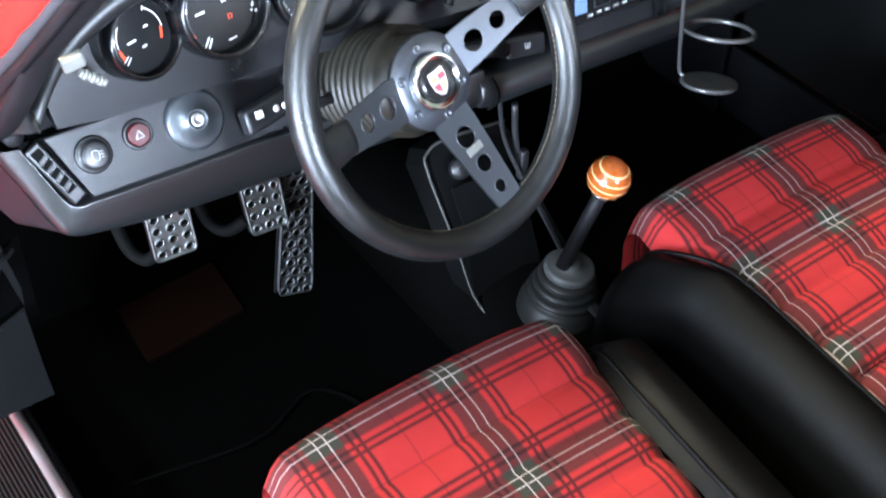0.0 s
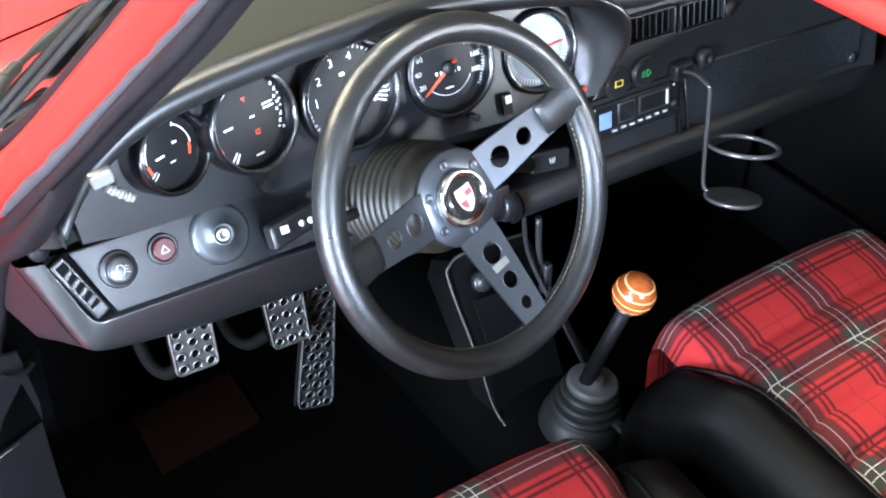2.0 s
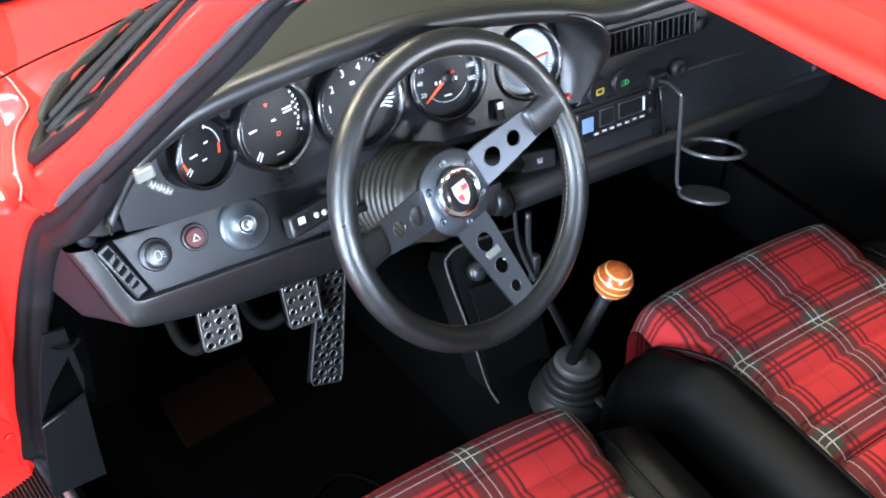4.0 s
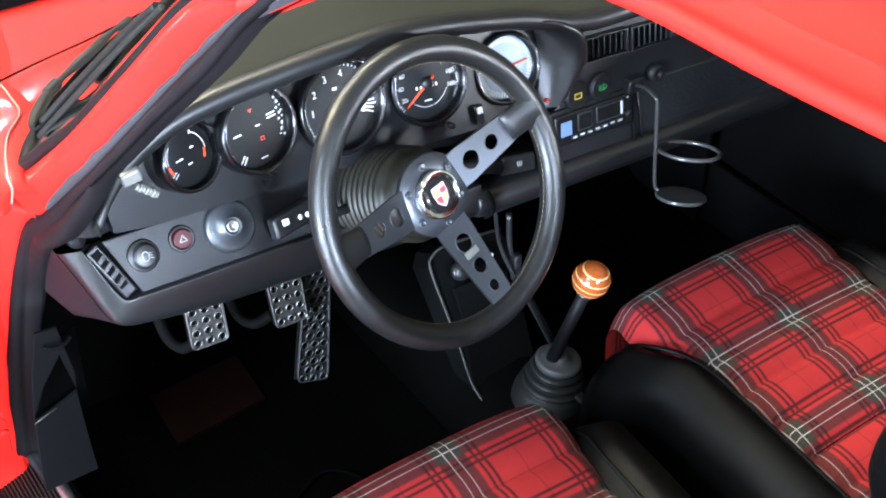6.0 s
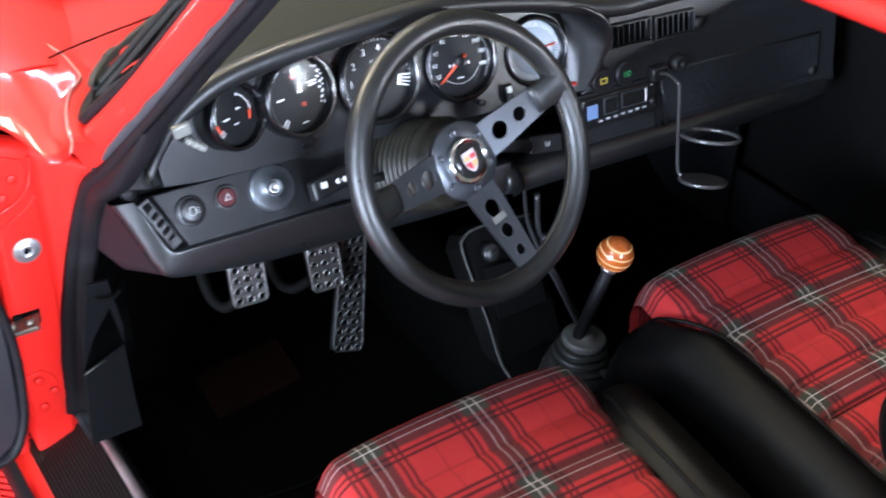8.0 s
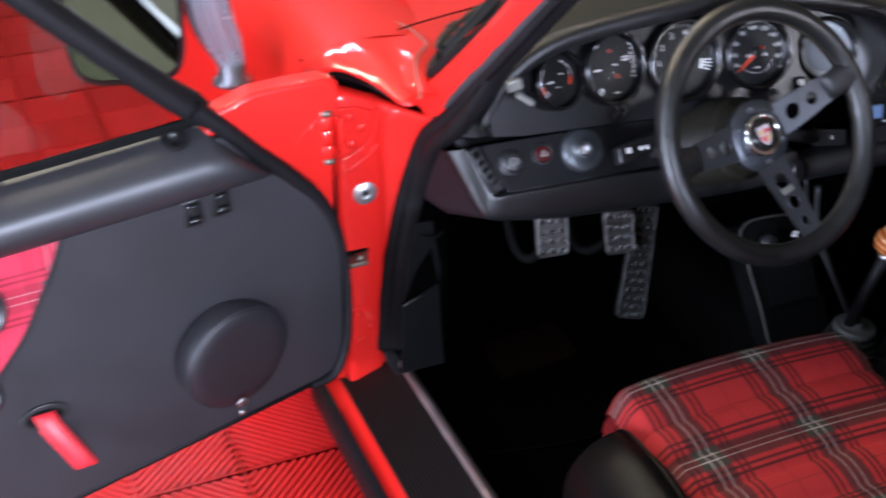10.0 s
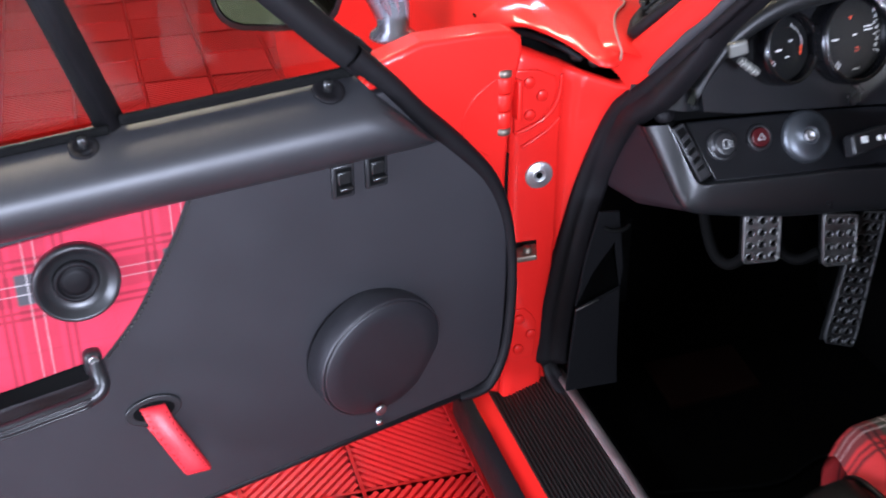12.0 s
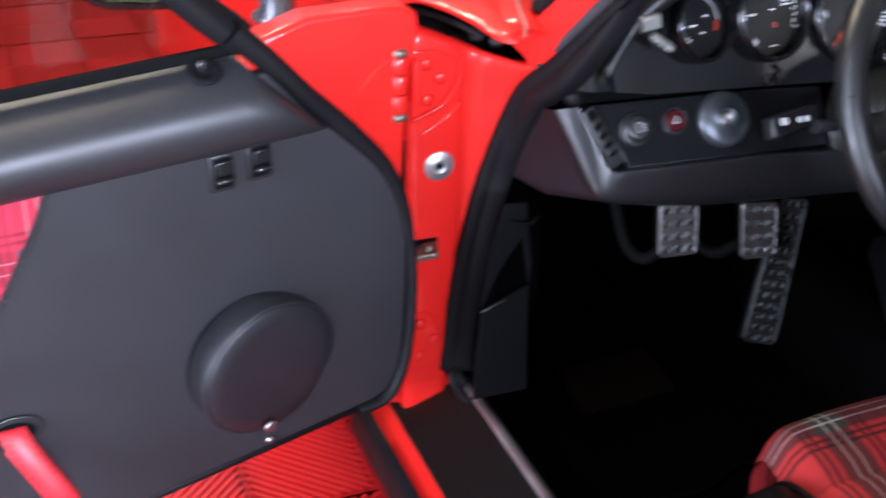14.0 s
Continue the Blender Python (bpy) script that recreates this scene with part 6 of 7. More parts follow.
part("rim", shape(tube, [rim_point(2 * math.pi * k / 96) for k in range(96)], 0.0158, 16, True), RIM_LEATHER, wheel, "worn black leather rim")
bm = bmesh.new()
for k in range(150):
    a = 2 * math.pi * k / 150
    b = a + 2 * math.pi / 150 * 0.6
    q = [rim_point(t, 0.1530) + WN * 0.0010 for t in (a, b)]
    tube(bm, q, 0.0006, 4, ends=False)
part("rim_stitching", bm, STITCH, wheel, "yellowish stitching on the inside of the rim")
DISH = 0.024
for deg, holes in ((18.6, ((0.066, 0.0120), (0.100, 0.0098))), (182.4, ((0.065, 0.0120), (0.098, 0.0098))), (-77.3, ((0.071, 0.0120), (0.105, 0.0098), (0.135, 0.0075)))):
    rad = (wp(0.155, deg, DISH) - wp(0.045, deg, -0.002)).normalized()
    tan = (wp(0.1, deg + 90) - HUB).normalized()
    nrm = rad.cross(tan)
    nrm = nrm if nrm.dot(WN) > 0 else -nrm
    start = wp(0.040, deg, -0.002)
    length = 0.121
    w0, w1 = 0.0245, 0.0165
    outline = [start - tan * w0, start - tan * w0 * 1.0 + rad * 0.02, start + rad * length - tan * w1, start + rad * length + tan * w1, start + tan * w0 + rad * 0.02, start + tan * w0]
    hs = [[start + rad * (h - 0.040) + r * (math.cos(t) * rad + math.sin(t) * tan) for t in (2 * math.pi * k / 20 for k in range(20))] for h, r in holes]
    sp_ = part("spoke", shape(holed_plate, outline, hs, 0.0032, nrm), SPOKE, wheel)
    bm = bmesh.new()
    for hole in hs:
        tube(bm, hole, 0.0007, 5, True)
    part("hole_edge", bm, SPOKE, sp_)
    if deg > 0:
        bm = bmesh.new()
        rows = []
        for k, f in enumerate((0.70, 0.78, 0.90, 1.0, 1.08)):
            c = start + rad * length * f
            w = 0.0175 + 0.006 * k / 4 + (0.004 if k == 4 else 0)
            t = 0.0055 + 0.0015 * k
            rows.append([c + tan * w * math.cos(a) + nrm * t * math.sin(a) for a in (2 * math.pi * j / 16 for j in range(16))])
        m = grid(bm, rows, True)
        cap(bm, m[0][::-1])
        part("spoke_wrap", bm, RIM_LEATHER, sp_, "leather wrap at the end of the spoke")
    else:
        part("spoke_badge", shape(block, start + rad * 0.046 + nrm * 0.001, (0.009, 0.021, 0.0012), (rad, tan, nrm), 0.0005), WORN_METAL, sp_, "small silver plate")
hub = part("hub_plate", shape(lathe, [(0.050, -0.010), (0.051, -0.004), (0.0495, -0.0015), (0.030, -0.001), (0, -0.001)], HUB, WN, 48), SPOKE, wheel)
for k in range(6):
    part("hub_bolt", shape(lathe, [(0.0050, -0.002), (0.0050, 0.0006), (0.0042, 0.0012), (0.0026, 0.0012), (0.0022, 0.0002), (0, 0.0002)], wp(0.0385, 40 - 60 * k), WN, 18), SPOKE, hub)
horn = part("horn_button", shape(lathe, [(0.0300, -0.001), (0.0305, 0.006), (0.0290, 0.0095), (0.0265, 0.0100), (0.0245, 0.0085), (0.0220, 0.0080)], HUB, WN, 44), CHROME, wheel, "chromed ring of the horn button")
part("horn_cap", shape(lathe, [(0.0235, 0.0060), (0.0225, 0.0088), (0.016, 0.0100), (0, 0.0106)], HUB, WN, 36), GLOSS, horn)
ROLL = radians(10)
SX_, SY_ = WX * math.cos(ROLL) + WU * math.sin(ROLL), WU * math.cos(ROLL) - WX * math.sin(ROLL)


def crest_piece(name, pts, mat, lift):
    bm = bmesh.new()
    plate(bm, [HUB + SX_ * x * 0.86 + SY_ * y * 0.86 + WN * (0.0112 + lift) for x, y in pts], 0.0012, WN)
    part(name, bm, mat, horn)


shield = [(-0.0115, 0.0150), (0.0115, 0.0150), (0.0125, 0.004), (0.010, -0.008), (0.005, -0.0145), (0.0, -0.0175), (-0.005, -0.0145), (-0.010, -0.008), (-0.0125, 0.004)]
crest_piece("shield", shield, CREST, 0.0)
crest_piece("shield_field", [(0.001, 0.009), (0.0105, 0.009), (0.011, 0.002), (0.001, 0.002)], ENAMEL, 0.0006)
crest_piece("shield_field", [(-0.0105, -0.001), (-0.001, -0.001), (-0.001, -0.013), (-0.008, -0.008)], ENAMEL, 0.0006)
crest_piece("shield_field", [(-0.0105, 0.009), (-0.001, 0.009), (-0.001, 0.002), (-0.011, 0.002)], GOLD, 0.0006)
crest_piece("shield_field", [(0.001, -0.001), (0.0105, -0.001), (0.008, -0.008), (0.001, -0.013)], GOLD, 0.0006)
# column cover: ribbed boss behind the hub
column = thing("steering_column", HUB - WN * 0.16, "ribbed black boss and steering column behind the wheel", "steering column")
prof = [(0.0, -0.21), (0.050, -0.20), (0.058, -0.150)]
for k in range(9):
    h = -0.135 + 0.011 * k
    prof += [(0.0625 - 0.0004 * k, h), (0.0625 - 0.0004 * k, h + 0.0075), (0.0590 - 0.0004 * k, h + 0.0085)]
prof += [(0.052, -0.030), (0.049, -0.012), (0.0, -0.012)]
part("boss", shape(lathe, prof, HUB, WN, 48), BOSS, column, "olive-brown ribbed rubber boss")
part("column_shroud", shape(tube, [HUB - WN * 0.13, HUB - WN * 0.30], 0.050, 20), PLASTIC, column)
a = HUB - WN * 0.100
part("signal_stalk", shape(tube, [a - V(0.04, 0, 0), a + V(-0.07, 0, 0.002) + WN * 0.006, a + V(-0.11, 0, 0.004) + WN * 0.01], [0.007, 0.006, 0.008], 10), PLASTIC, column)
PD = V(-0.103, -0.047, 0.7205)
PX, PZ = V(0.985, 0, -0.17).normalized(), V(0.12, 0.30, 0.95).normalized()
PY = PZ.cross(PX).normalized()
st = part("wiper_stalk", shape(tube, [a + V(0.04, 0, -0.004), V(-0.185, -0.040, 0.738), PD - PX * 0.026], [0.009, 0.009, 0.011], 12), PLASTIC, column)
kb = part("stalk_paddle", shape(block, PD, (0.058, 0.018, 0.026), (PX, PY, PZ), 0.004, 3), PLASTIC, st)
FY = PY if PY.y < 0 else -PY
for k in range(3):
    part("wiper_symbol", shape(tube, [PD + FY * 0.0094 + PX * (k - 1) * 0.0025 - PZ * 0.003, PD + FY * 0.0094 + PX * (k - 1) * 0.0040 + PZ * 0.004], 0.0007, 5), DIM_MARK, kb)

# ---- footwell: pedals ----


def pedal(name, label, corners, nx, ny, r, stagger=False, metal=ALUMINIUM):
    """A drilled pedal pad from its four corners (top left, top right, bottom right, bottom left)."""
    tl, tr, br, bl = [Vector(c) for c in corners]
    c = (tl + tr + br + bl) / 4
    ax = ((tr - tl) + (br - bl)).normalized()
    n = ax.cross((tl - bl)).normalized()
    n = n if n.y < 0 else -n
    up = n.cross(ax)
    up = up if up.z > 0 else -up
    ob = thing(name, bl, label, "pedal")
    holes = []
    for j in range(ny):
        for i in range(nx - (1 if stagger and j % 2 else 0)):
            u = (i + 0.5 + (0.5 if stagger and j % 2 else 0)) / nx
            v = (j + 0.5) / ny
            p = tl.lerp(tr, u).lerp(bl.lerp(br, u), v)
            holes.append([p + r * (math.cos(t) * ax + math.sin(t) * up) for t in (2 * math.pi * k / 12 for k in range(12))])
    rounded = []
    for a, b in ((tl, tr), (tr, br), (br, bl), (bl, tl)):
        rounded += [a.lerp(b, f).lerp(c, g) for f, g in ((0.03, 0.035), (0.10, 0.01), (0.5, 0.01), (0.90, 0.01), (0.97, 0.035))]
    pad = part("pad", shape(holed_plate, rounded, holes, 0.005, n), metal, ob)
    bm = bmesh.new()
    for h in holes:
        tube(bm, [q + n * 0.0006 for q in h], 0.0010, 5, True)
    ring = []
    for a, b in ((tl, tr), (tr, br), (br, bl), (bl, tl)):
        ring += [a.lerp(b, f).lerp(c, 0.04 if f in (0.04, 0.96) else 0.015) for f in (0.04, 0.10, 0.3, 0.5, 0.7, 0.90, 0.96)]
    tube(bm, ring, 0.0016, 6, True)
    part("pad_rim", bm, metal, pad)
    part("backing", shape(plate, [q - n * 0.007 for q in (tl, tr, br, bl)], 0.004, n), DARK, ob)
    return ob, c, n


# Pedals are set nearer than real ones, to fit the camera's view.
cl, c, n = pedal("clutch_pedal", "drilled aluminium clutch pedal hanging over the footwell", [(-0.586, -0.032, 0.679), (-0.538, -0.032, 0.675), (-0.536, -0.038, 0.613), (-0.584, -0.038, 0.616)], 3, 4, 0.0052)
part("arm", shape(tube, smooth_path([c + V(-0.010, 0.012, -0.028), c + V(-0.026, 0.026, -0.046), c + V(-0.036, 0.055, -0.034), c + V(-0.034, 0.10, 0.03), c + V(-0.034, 0.13, 0.14)], 5), 0.0075, 8), DULL, cl)
bk, c, n = pedal("brake_pedal", "drilled aluminium brake pedal hanging over the footwell", [(-0.473, -0.026, 0.661), (-0.425, -0.026, 0.655), (-0.421, -0.032, 0.587), (-0.466, -0.032, 0.59)], 3, 4, 0.0050)
part("arm", shape(tube, smooth_path([c + V(-0.018, 0.012, -0.020), c + V(-0.040, 0.026, -0.036), c + V(-0.052, 0.055, -0.024), c + V(-0.050, 0.10, 0.05), c + V(-0.050, 0.13, 0.18)], 5), 0.0075, 8), DULL, bk)
gs, c, n = pedal("accelerator_pedal", "long drilled aluminium accelerator pedal over the footwell", [(-0.414, -0.02, 0.655), (-0.378, -0.02, 0.65), (-0.384, -0.012, 0.441), (-0.432, -0.012, 0.457)], 3, 13, 0.0062, True, SHADED_ALUMINIUM)
part("arm", shape(tube, [c + V(0, 0.02, 0.05), c + V(0, 0.16, 0.06)], 0.006, 8), PLASTIC, gs)

# ---- console and gear lever ----
console = thing("centre_console", (-0.12, 0.02, 0.36), "black vinyl console with a heater knob below the dashboard", "console")
face = [(-0.186, 0.030, 0.520), (-0.176, 0.036, 0.540), (-0.150, 0.036, 0.548), (-0.060, 0.030, 0.540), (-0.050, 0.024, 0.52), (-0.060, -0.075, 0.36), (-0.172, -0.075, 0.36)]
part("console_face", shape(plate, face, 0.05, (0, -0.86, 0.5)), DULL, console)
part("console_piping", shape(tube, smooth_path([(-0.06, 0.026, 0.545), (-0.150, 0.032, 0.550), (-0.180, 0.032, 0.540), (-0.187, 0.022, 0.518), (-0.178, -0.035, 0.425), (-0.174, -0.075, 0.360), (-0.165, -0.125, 0.335)], 6), 0.0022, 6), GREY_RUBBER, console, "grey piping")
FN = V(0, -0.86, 0.5)
hk = part("heater_knob", shape(lathe, [(0.0145, 0), (0.014, 0.008), (0.011, 0.010), (0, 0.010)], (-0.150, 0.006, 0.518), FN, 28), PLASTIC, console)
bm = bmesh.new()
kc = V(-0.150, 0.006, 0.518) + FN * 0.0104
tube(bm, smooth_path([kc + V(0.004, 0, 0.006), kc + V(-0.003, 0, 0.006), kc + V(-0.005, 0, 0.002), kc + V(0.004, 0, -0.002), kc + V(0.004, 0, -0.006), kc + V(-0.004, 0, -0.006)], 4), 0.0008, 5)
part("knob_mark", bm, GREY_RUBBER, hk)
part("console_slot", shape(plate, [(-0.168, -0.006, 0.500), (-0.075, -0.010, 0.497), (-0.075, -0.048, 0.43), (-0.165, -0.048, 0.43)], 0.002, FN), DARK, console)
bm = bmesh.new()
kc = V(-0.098, 0.002, 0.524)
for k in range(4):
    a = math.pi / 2 * k + 0.5
    lathe(bm, [(0.0028, 0), (0.0028, 0.001), (0, 0.001)], kc + V(0.0042 * math.cos(a), 0, 0.0042 * math.sin(a)), FN, 10)
part("fan_symbol", bm, WHITE, console)
bm = bmesh.new()
tube(bm, smooth_path([(-0.135, -0.05, 0.66), (-0.128, -0.055, 0.60), (-0.115, -0.075, 0.55), (-0.095, -0.105, 0.49), (-0.075, -0.130, 0.43)], 5), 0.003, 6)
tube(bm, smooth_path([(-0.110, -0.05, 0.64), (-0.108, -0.06, 0.57), (-0.090, -0.09, 0.50), (-0.066, -0.125, 0.43)], 5), 0.0045, 6)
block(bm, (-0.105, -0.068, 0.555), (0.012, 0.012, 0.045), None, 0.003)
part("hanging_cable", bm, PLASTIC, console)

lever = thing("gear_lever", (-0.100, -0.150, 0.37), "gear lever, glossy ringed wooden knob, grey rubber boot", "gear lever")
BA = V(0.10, -0.06, 1).normalized()
prof = [(0.055, 0.0), (0.056, 0.016), (0.0545, 0.032), (0.0510, 0.043), (0.0480, 0.048)]
for k in range(3):
    h, r = 0.049 + 0.0125 * k, 0.0480 - 0.0045 * k
    prof += [(r - 0.0085, h), (r - 0.0075, h + 0.0025), (r - 0.0010, h + 0.0045), (r, h + 0.0070), (r - 0.0012, h + 0.0100), (r - 0.0060, h + 0.0120)]
prof += [(0.0300, 0.0870), (0.0290, 0.0900)]
part("boot", shape(lathe, prof, (-0.098, -0.152, 0.342), BA, 40), BOOT, lever, "black ribbed rubber boot")
prof = [(0.0290, 0.0880), (0.0325, 0.0890), (0.0335, 0.0920), (0.0335, 0.0970), (0.0318, 0.0995), (0.0290, 0.1002), (0.0130, 0.1010), (0.0125, 0.1065), (0.0105, 0.1075), (0.0, 0.1075)]
part("boot_top", shape(lathe, prof, (-0.098, -0.152, 0.342), BA, 40), BOOT_TOP, lever, "pale grey flat top of the boot")
KN = V(-0.082, -0.197, 0.611)
LB = V(-0.096, -0.160, 0.462)
part("shaft", shape(tube, [LB - (KN - LB) * 0.15, KN], [0.0100, 0.0085], 12), RUBBER, lever)
LA = (KN - LB).normalized()
prof = [(0.0110, -0.026)] + [(0.0262 * math.cos(a), 0.0262 * math.sin(a)) for a in (radians(-64 + 154 * k / 18) for k in range(19))]
part("knob", shape(lathe, prof, KN, LA, 36, True), WOOD, lever, "glossy orange-brown ringed wooden knob")
part("knob_collar", shape(lathe, [(0.0110, -0.031), (0.0115, -0.0235)], KN, LA, 24), STEEL, lever)
# heater levers beside the boot
bm = bmesh.new()
tube(bm, [V(-0.100, -0.215, 0.418), V(-0.104, -0.300, 0.418)], 0.0040, 8)
tube(bm, [V(-0.088, -0.210, 0.412), V(-0.092, -0.300, 0.412)], 0.0030, 8)
part("heater_lever", bm, STEEL, lever)

# ---- seats ----


def seat(name, label, x0, x1, yf, zt, mat, mirror_side, outs=(0.085, 0.085), recline=0.0, tuck=(0.0, 0.0)):
    """A seat with a pleated tartan cushion, black bolsters and a black backrest."""
    cx, w = (x0 + x1) / 2, x1 - x0

    def seam_x(side, y):
        """The line where a bolster meets the cloth, which tucks in behind the front corner."""
        f = max(0.0, min(1.0, (yf - 0.05 - y) / 0.14))
        return cx + side * (w / 2 - tuck[(side + 1) // 2] * f * f * (3 - 2 * f))

    ob = thing(name, (cx, yf - 0.3, 0.26), label, "car seat")
    # tartan cushion: a profile from under the front edge to the rear, with rolls across
    # v runs along the cloth from the front ridge
    r = 0.036
    prof = [(yf - 0.022, zt - 0.160, -0.150), (yf - 0.006, zt - 0.090, -0.085)]
    for k in range(11):
        a = radians(-20 + 110 * k / 10)
        prof.append((yf - r + r * math.cos(a), zt - r + r * math.sin(a), r * (a - radians(70))))
    length = 0.52
    for k in range(1, 105):
        d = 0.005 * k
        lobe = math.sin(math.pi / 2 * min(1.0, (0.068 - d) / 0.029)) if d < 0.068 else abs(math.sin(math.pi * (d - 0.068) / 0.058))
        puff = 0.0100 * (max(0.0, lobe) ** 0.42 - 1)
        prof.append((yf - r - d, zt - 0.065 * (d / length) + puff, d + r * radians(20)))
    rows, uvs = [], []
    cols = 33
    for y, z, v in prof:
        row, uv = [], []
        front = max(0.0, 1 - (yf - y) / 0.06)
        for j in range(cols):
            a = -1 + 2 * j / (cols - 1)
            edge = seam_x(1 if a > 0 else -1, y)
            x = cx + abs(a) * (edge - cx) * (1 - 0.03 * front)
            sag = 0.008 * (1 - a * a) - 0.030 * max(0.0, abs(a) - 0.86) / 0.14 * max(0.0, abs(a) - 0.86) / 0.14
            row.append(V(x, y - 0.012 * front * a ** 4, z + sag))
            uv.append((x, v))
        rows.append(row)
        uvs.append(uv)
    part("cushion", shape(grid, rows, uv=uvs), mat, ob, "red tartan cushion with cross pleats")
    for k in range(8):
        d = 0.068 + 0.058 * k
        pts = [V(cx + abs(a) * (seam_x(1 if a > 0 else -1, yf - r - d) - cx), yf - r - d, zt - 0.065 * (d / length) - 0.0092 + 0.008 * (1 - a * a) - 0.030 * (max(0.0, abs(a) - 0.86) / 0.14) ** 2) for a in (-0.97 + 1.94 * q / 16 for q in range(17))]
        part("pleat_seam", shape(tube, pts, 0.0013, 5), SEAM_DARK, ob)
    # bolsters of black leather along both sides
    for side in (-1, 1):
        rows = []
        stations = ((yf - 0.040, 0.55, -0.105), (yf - 0.055, 0.85, -0.050), (yf - 0.085, 1.0, -0.018), (yf - 0.16, 1.0, -0.010), (yf - 0.30, 1.0, -0.024), (yf - 0.45, 1.0, -0.040), (yf - 0.60, 0.9, -0.06))
        for y, f, dz in stations:
            z = zt + dz
            xe = seam_x(side, y)
            out = outs[(side + 1) // 2] * f
            rows.append([V(xe - side * 0.012, y, z - 0.015), V(xe + side * 0.004, y, z - 0.004), V(xe + side * out * 0.35, y, z - 0.002 + 0.006 * f), V(xe + side * out * 0.75, y, z - 0.016), V(xe + side * out, y, z - 0.050), V(xe + side * out * 1.02, y, z - 0.11), V(xe + side * out * 0.92, y, 0.345), V(xe + side * out * 0.8, y, 0.30)])
        bm = bmesh.new()
        fine = [smooth_path(r, 3) for r in rows]
        m = grid(bm, fine)
        cap(bm, m[0][::-1])
        part("bolster", bm, LEATHER, ob, "black leather side bolster")
        pts = [V(seam_x(side, y) + side * 0.004, y, zt + dz - 0.002) for y, f, dz in stations]
        part("piping", shape(tube, smooth_path(pts, 5), 0.0032, 6), LEATHER, ob)
    part("cushion_base", shape(block, (cx, yf - 0.33, 0.375), (w + 0.05, 0.54, 0.17), None, 0.02), LEATHER, ob)
    # backrest leaning back
    by = yf - 0.58 - recline
    rows = []
    for k in range(9):
        s = k / 8
        y, z = by - 0.20 * s, zt - 0.05 + 0.51 * s
        half = (w / 2 + 0.075) * (1 - 0.25 * s * s)
        row = []
        for a in range(20):
            t = 2 * math.pi * a / 20
            c_, s_ = math.cos(t), math.sin(t)
            row.append(V(cx + half * math.copysign(abs(c_) ** 0.6, c_), y + 0.060 * math.copysign(abs(s_) ** 0.7, s_) * (1 - 0.3 * s), z))
        rows.append(row)
    bm = bmesh.new()
    m = grid(bm, rows, True)
    cap(bm, m[-1])
    part("backrest", bm, LEATHER, ob, "black leather backrest")
    for side in (-1, 1):
        xw = cx + side * (w / 2 - 0.040)
        pts = smooth_path([(xw, by + 0.02, zt - 0.07), (xw, by + 0.105, zt + 0.03), (xw, by + 0.105, zt + 0.12), (xw - side * 0.012, by + 0.05, zt + 0.26), (xw - side * 0.04, by - 0.06, zt + 0.40)], 5)
        n = len(pts)
        part("wing", shape(tube, pts, [0.018 + 0.026 * math.sin(math.pi * (k + 1) / (n + 1)) for k in range(n)], 14), LEATHER, ob, "black leather backrest wing")
    rows, uvs = [], []
    for k in range(13):
        s = 0.08 + 0.80 * k / 12
        rows.append([V(cx + a * w * 0.40 * (1 - 0.2 * s * s), by - 0.20 * s + 0.058 * (1 - 0.3 * s) + 0.004 - 0.010 * abs(a) ** 3, zt - 0.05 + 0.51 * s) for a in (-1 + 2 * q / 8 for q in range(9))])
        uvs.append([(p.x, s * 0.76) for p in rows[-1]])
    part("backrest_panel", shape(grid, rows, uv=uvs), mat, ob, "red tartan backrest panel")
    part("seat_hinge", shape(block, (cx - w / 2 - 0.06 if mirror_side else cx + w / 2 + 0.06, by + 0.02, zt - 0.10), (0.02, 0.09, 0.10), None, 0.008), PLASTIC, ob)
    part("seat_rail", shape(block, (cx, yf - 0.33, 0.285), (w * 0.8, 0.50, 0.05), None, 0.005), DARK, ob)
    return ob


seat("driver_seat", "driver's sports seat, red tartan cushion between black leather bolsters", -0.612, -0.227, -0.274, 0.562, TARTAN_D, False, recline=0.16, tuck=(0.0, 0.014))
seat("passenger_seat", "passenger sports seat, red tartan cushion between black leather bolsters", -0.052, 0.335, -0.192, 0.556, TARTAN_P, True, (0.080, 0.085), tuck=(0.044, 0.0))

# ---- wiper on the windscreen ----
wiper = thing("windscreen_wiper", (-0.56, 0.16, 0.90), "black windscreen wiper resting on the glass", "wiper")
WIPE = smooth_path([(-0.690, 0.075, 0.915), (-0.672, 0.102, 0.917), (-0.642, 0.139, 0.917), (-0.607, 0.168, 0.917), (-0.578, 0.188, 0.918), (-0.541, 0.217, 0.919), (-0.502, 0.238, 0.920)], 4)
n = len(WIPE)
part("arm", shape(tube, WIPE, [0.0035 + 0.0050 * abs(math.sin(k * 0.30)) ** 0.6 for k in range(n)], 6, flat=0.7), OLIVE_RUBBER, wiper)
part("arm_joint", shape(block, WIPE[n // 3], (0.030, 0.012, 0.012), ((WIPE[n // 3 + 1] - WIPE[n // 3]).normalized(), V(0.7, -0.7, 0), V(0, 0, 1)), 0.003), OLIVE_RUBBER, wiper)
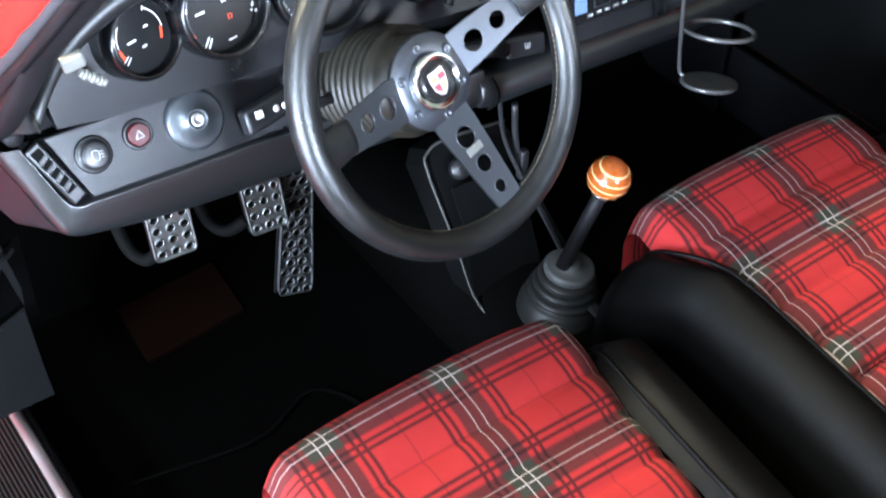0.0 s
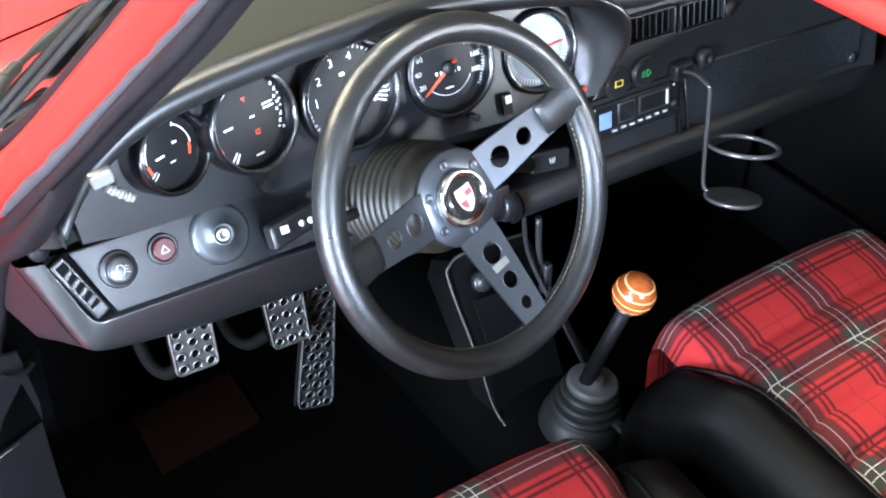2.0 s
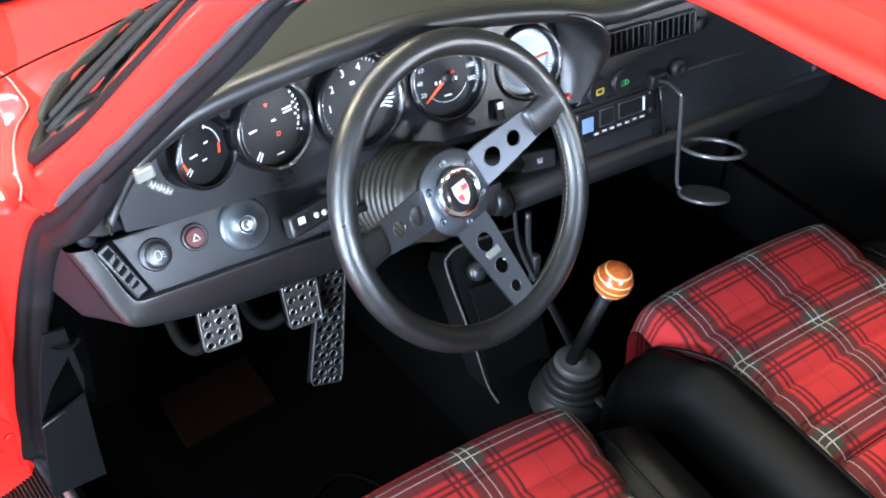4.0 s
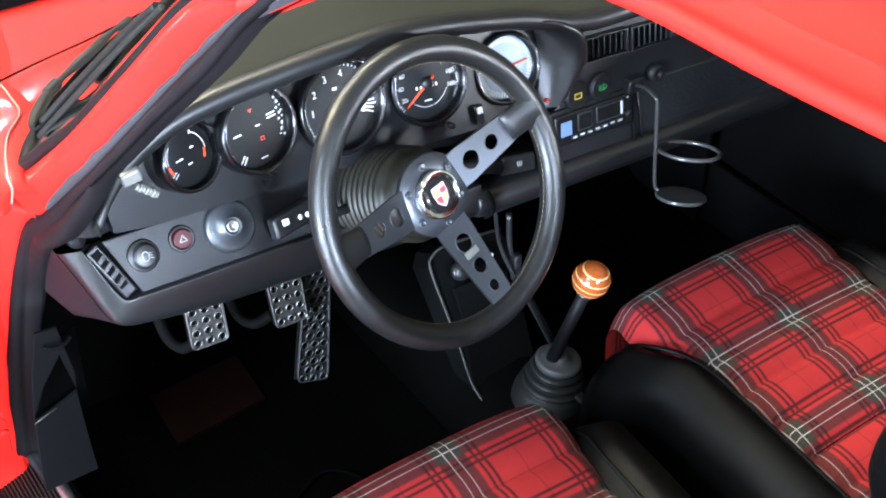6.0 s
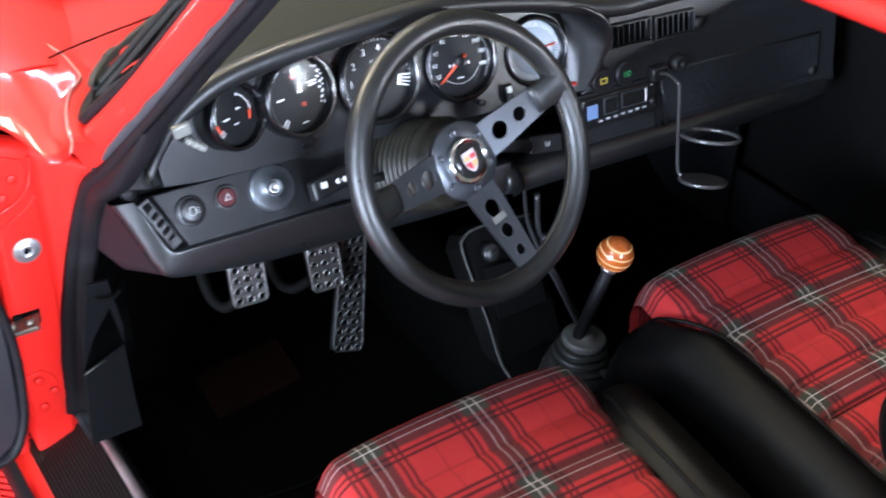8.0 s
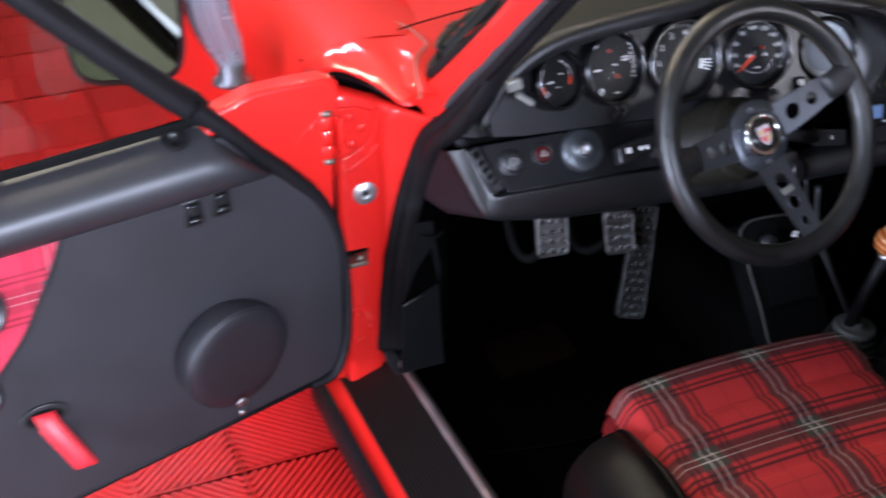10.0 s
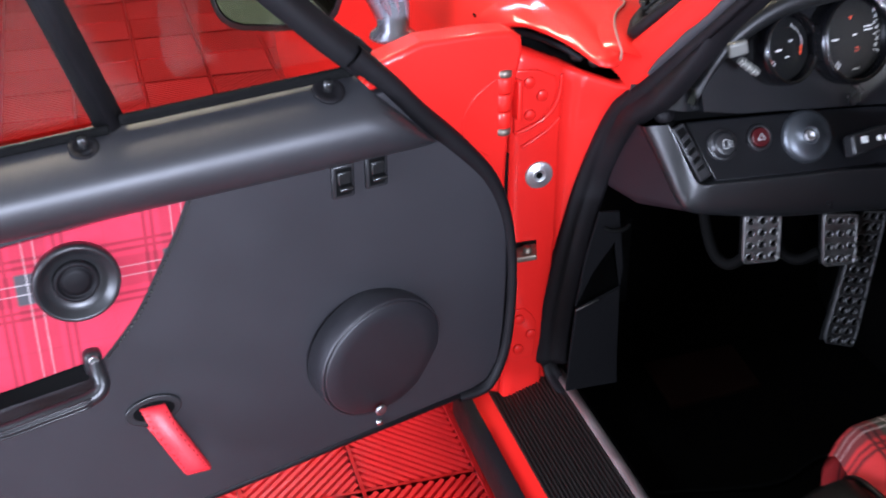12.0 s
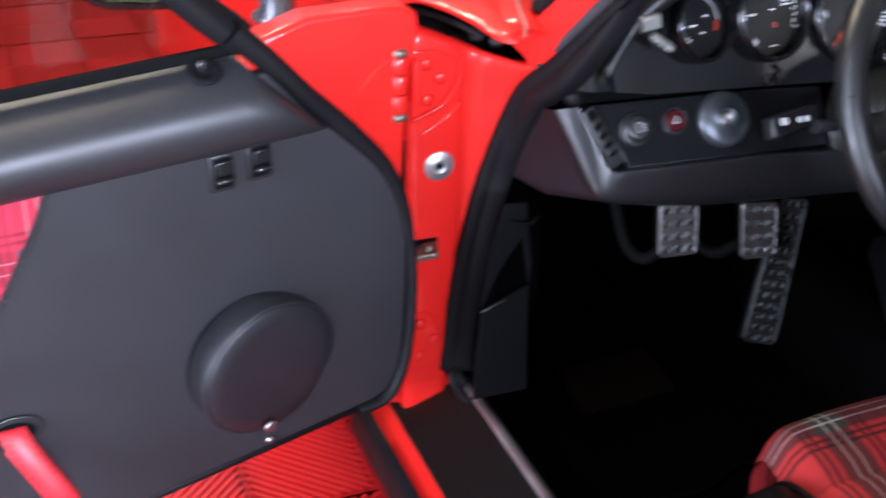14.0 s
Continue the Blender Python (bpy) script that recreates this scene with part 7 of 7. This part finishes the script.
# Olive tubes for the wiper blade and the streaks mirrored in the glass.
for pts, r in (([(-0.683, 0.086, 0.905), (-0.652, 0.058, 0.952), (-0.626, 0.010, 1.010), (-0.604, -0.041, 1.066), (-0.592, -0.082, 1.104)], 0.0045), ([(-0.686, 0.070, 0.905), (-0.654, 0.026, 0.964), (-0.629, -0.020, 1.021), (-0.604, -0.064, 1.076), (-0.590, -0.092, 1.107)], 0.0032), ([(-0.684, 0.080, 0.900), (-0.650, 0.044, 0.955), (-0.625, -0.003, 1.013), (-0.602, -0.050, 1.068), (-0.588, -0.084, 1.102)], 0.0028)):
    part("blade", shape(tube, smooth_path(pts, 5), r, 6), OLIVE_RUBBER, wiper)

# ---- red floor tiles: ribbed squares, shared meshes ----
TILE_SIZE = 0.40


def tile_mesh():
    bm = bmesh.new()
    half = TILE_SIZE / 2
    pitch = 0.0135
    for qx in (0, 1):
        for qy in (0, 1):
            flip = 1 if (qx + qy) % 2 else -1
            ox, oy = qx * half, qy * half
            n = int(2 * half / pitch / 1.41421) + 1
            for k in range(-n, n + 1):
                c = k * pitch * 1.41421
                pts = []
                # the line y = flip * (x - mid) + mid + c, cut to the square
                lo, hi = 0.006, half - 0.006
                mid = half / 2
                xs = sorted((lo, hi))
                seg = []
                for x in xs:
                    seg.append((x, flip * (x - mid) + mid + c))
                (xa, ya), (xb, yb) = seg
                if ya == yb:
                    continue
                ta, tb = sorted(((lo - ya) / (yb - ya), (hi - ya) / (yb - ya)))
                t0, t1 = max(0, ta), min(1, tb)
                if t1 - t0 < 0.03:
                    continue
                a = V(ox + xa + (xb - xa) * t0, oy + ya + (yb - ya) * t0, -0.006)
                b = V(ox + xa + (xb - xa) * t1, oy + ya + (yb - ya) * t1, -0.006)
                d = (b - a).normalized()
                block(bm, (a + b) / 2, ((b - a).length, 0.0078, 0.009), (d, V(-d.y, d.x, 0), V(0, 0, 1)))
            for a, b in (((0, 0), (half, 0)), ((0, 0), (0, half)), ((half, 0), (half, half)), ((0, half), (half, half))):
                ca = V(ox + (a[0] + b[0]) / 2, oy + (a[1] + b[1]) / 2, -0.006)
                horizontal = a[1] == b[1]
                block(bm, ca, (half, 0.007, 0.0124) if horizontal else (0.007, half, 0.0124))
    block(bm, (half, half, -0.0110), (TILE_SIZE, TILE_SIZE, 0.004))
    mesh = bpy.data.meshes.new("tile")
    bm.to_mesh(mesh)
    bm.free()
    mesh.materials.append(TILE)
    return mesh


tiled = new("tiled_floor", None)
tagged(tiled, "floor of bright red ribbed plastic tiles", "floor", kind="structure")
shared = tile_mesh()
for i in range(-2, 7):
    for j in range(12):
        ob = new("tile", shared)
        ob.location = (-1.570 + i * (TILE_SIZE + 0.0006), -0.59 + j * (TILE_SIZE + 0.0006), -0.003)
        ob.parent = tiled
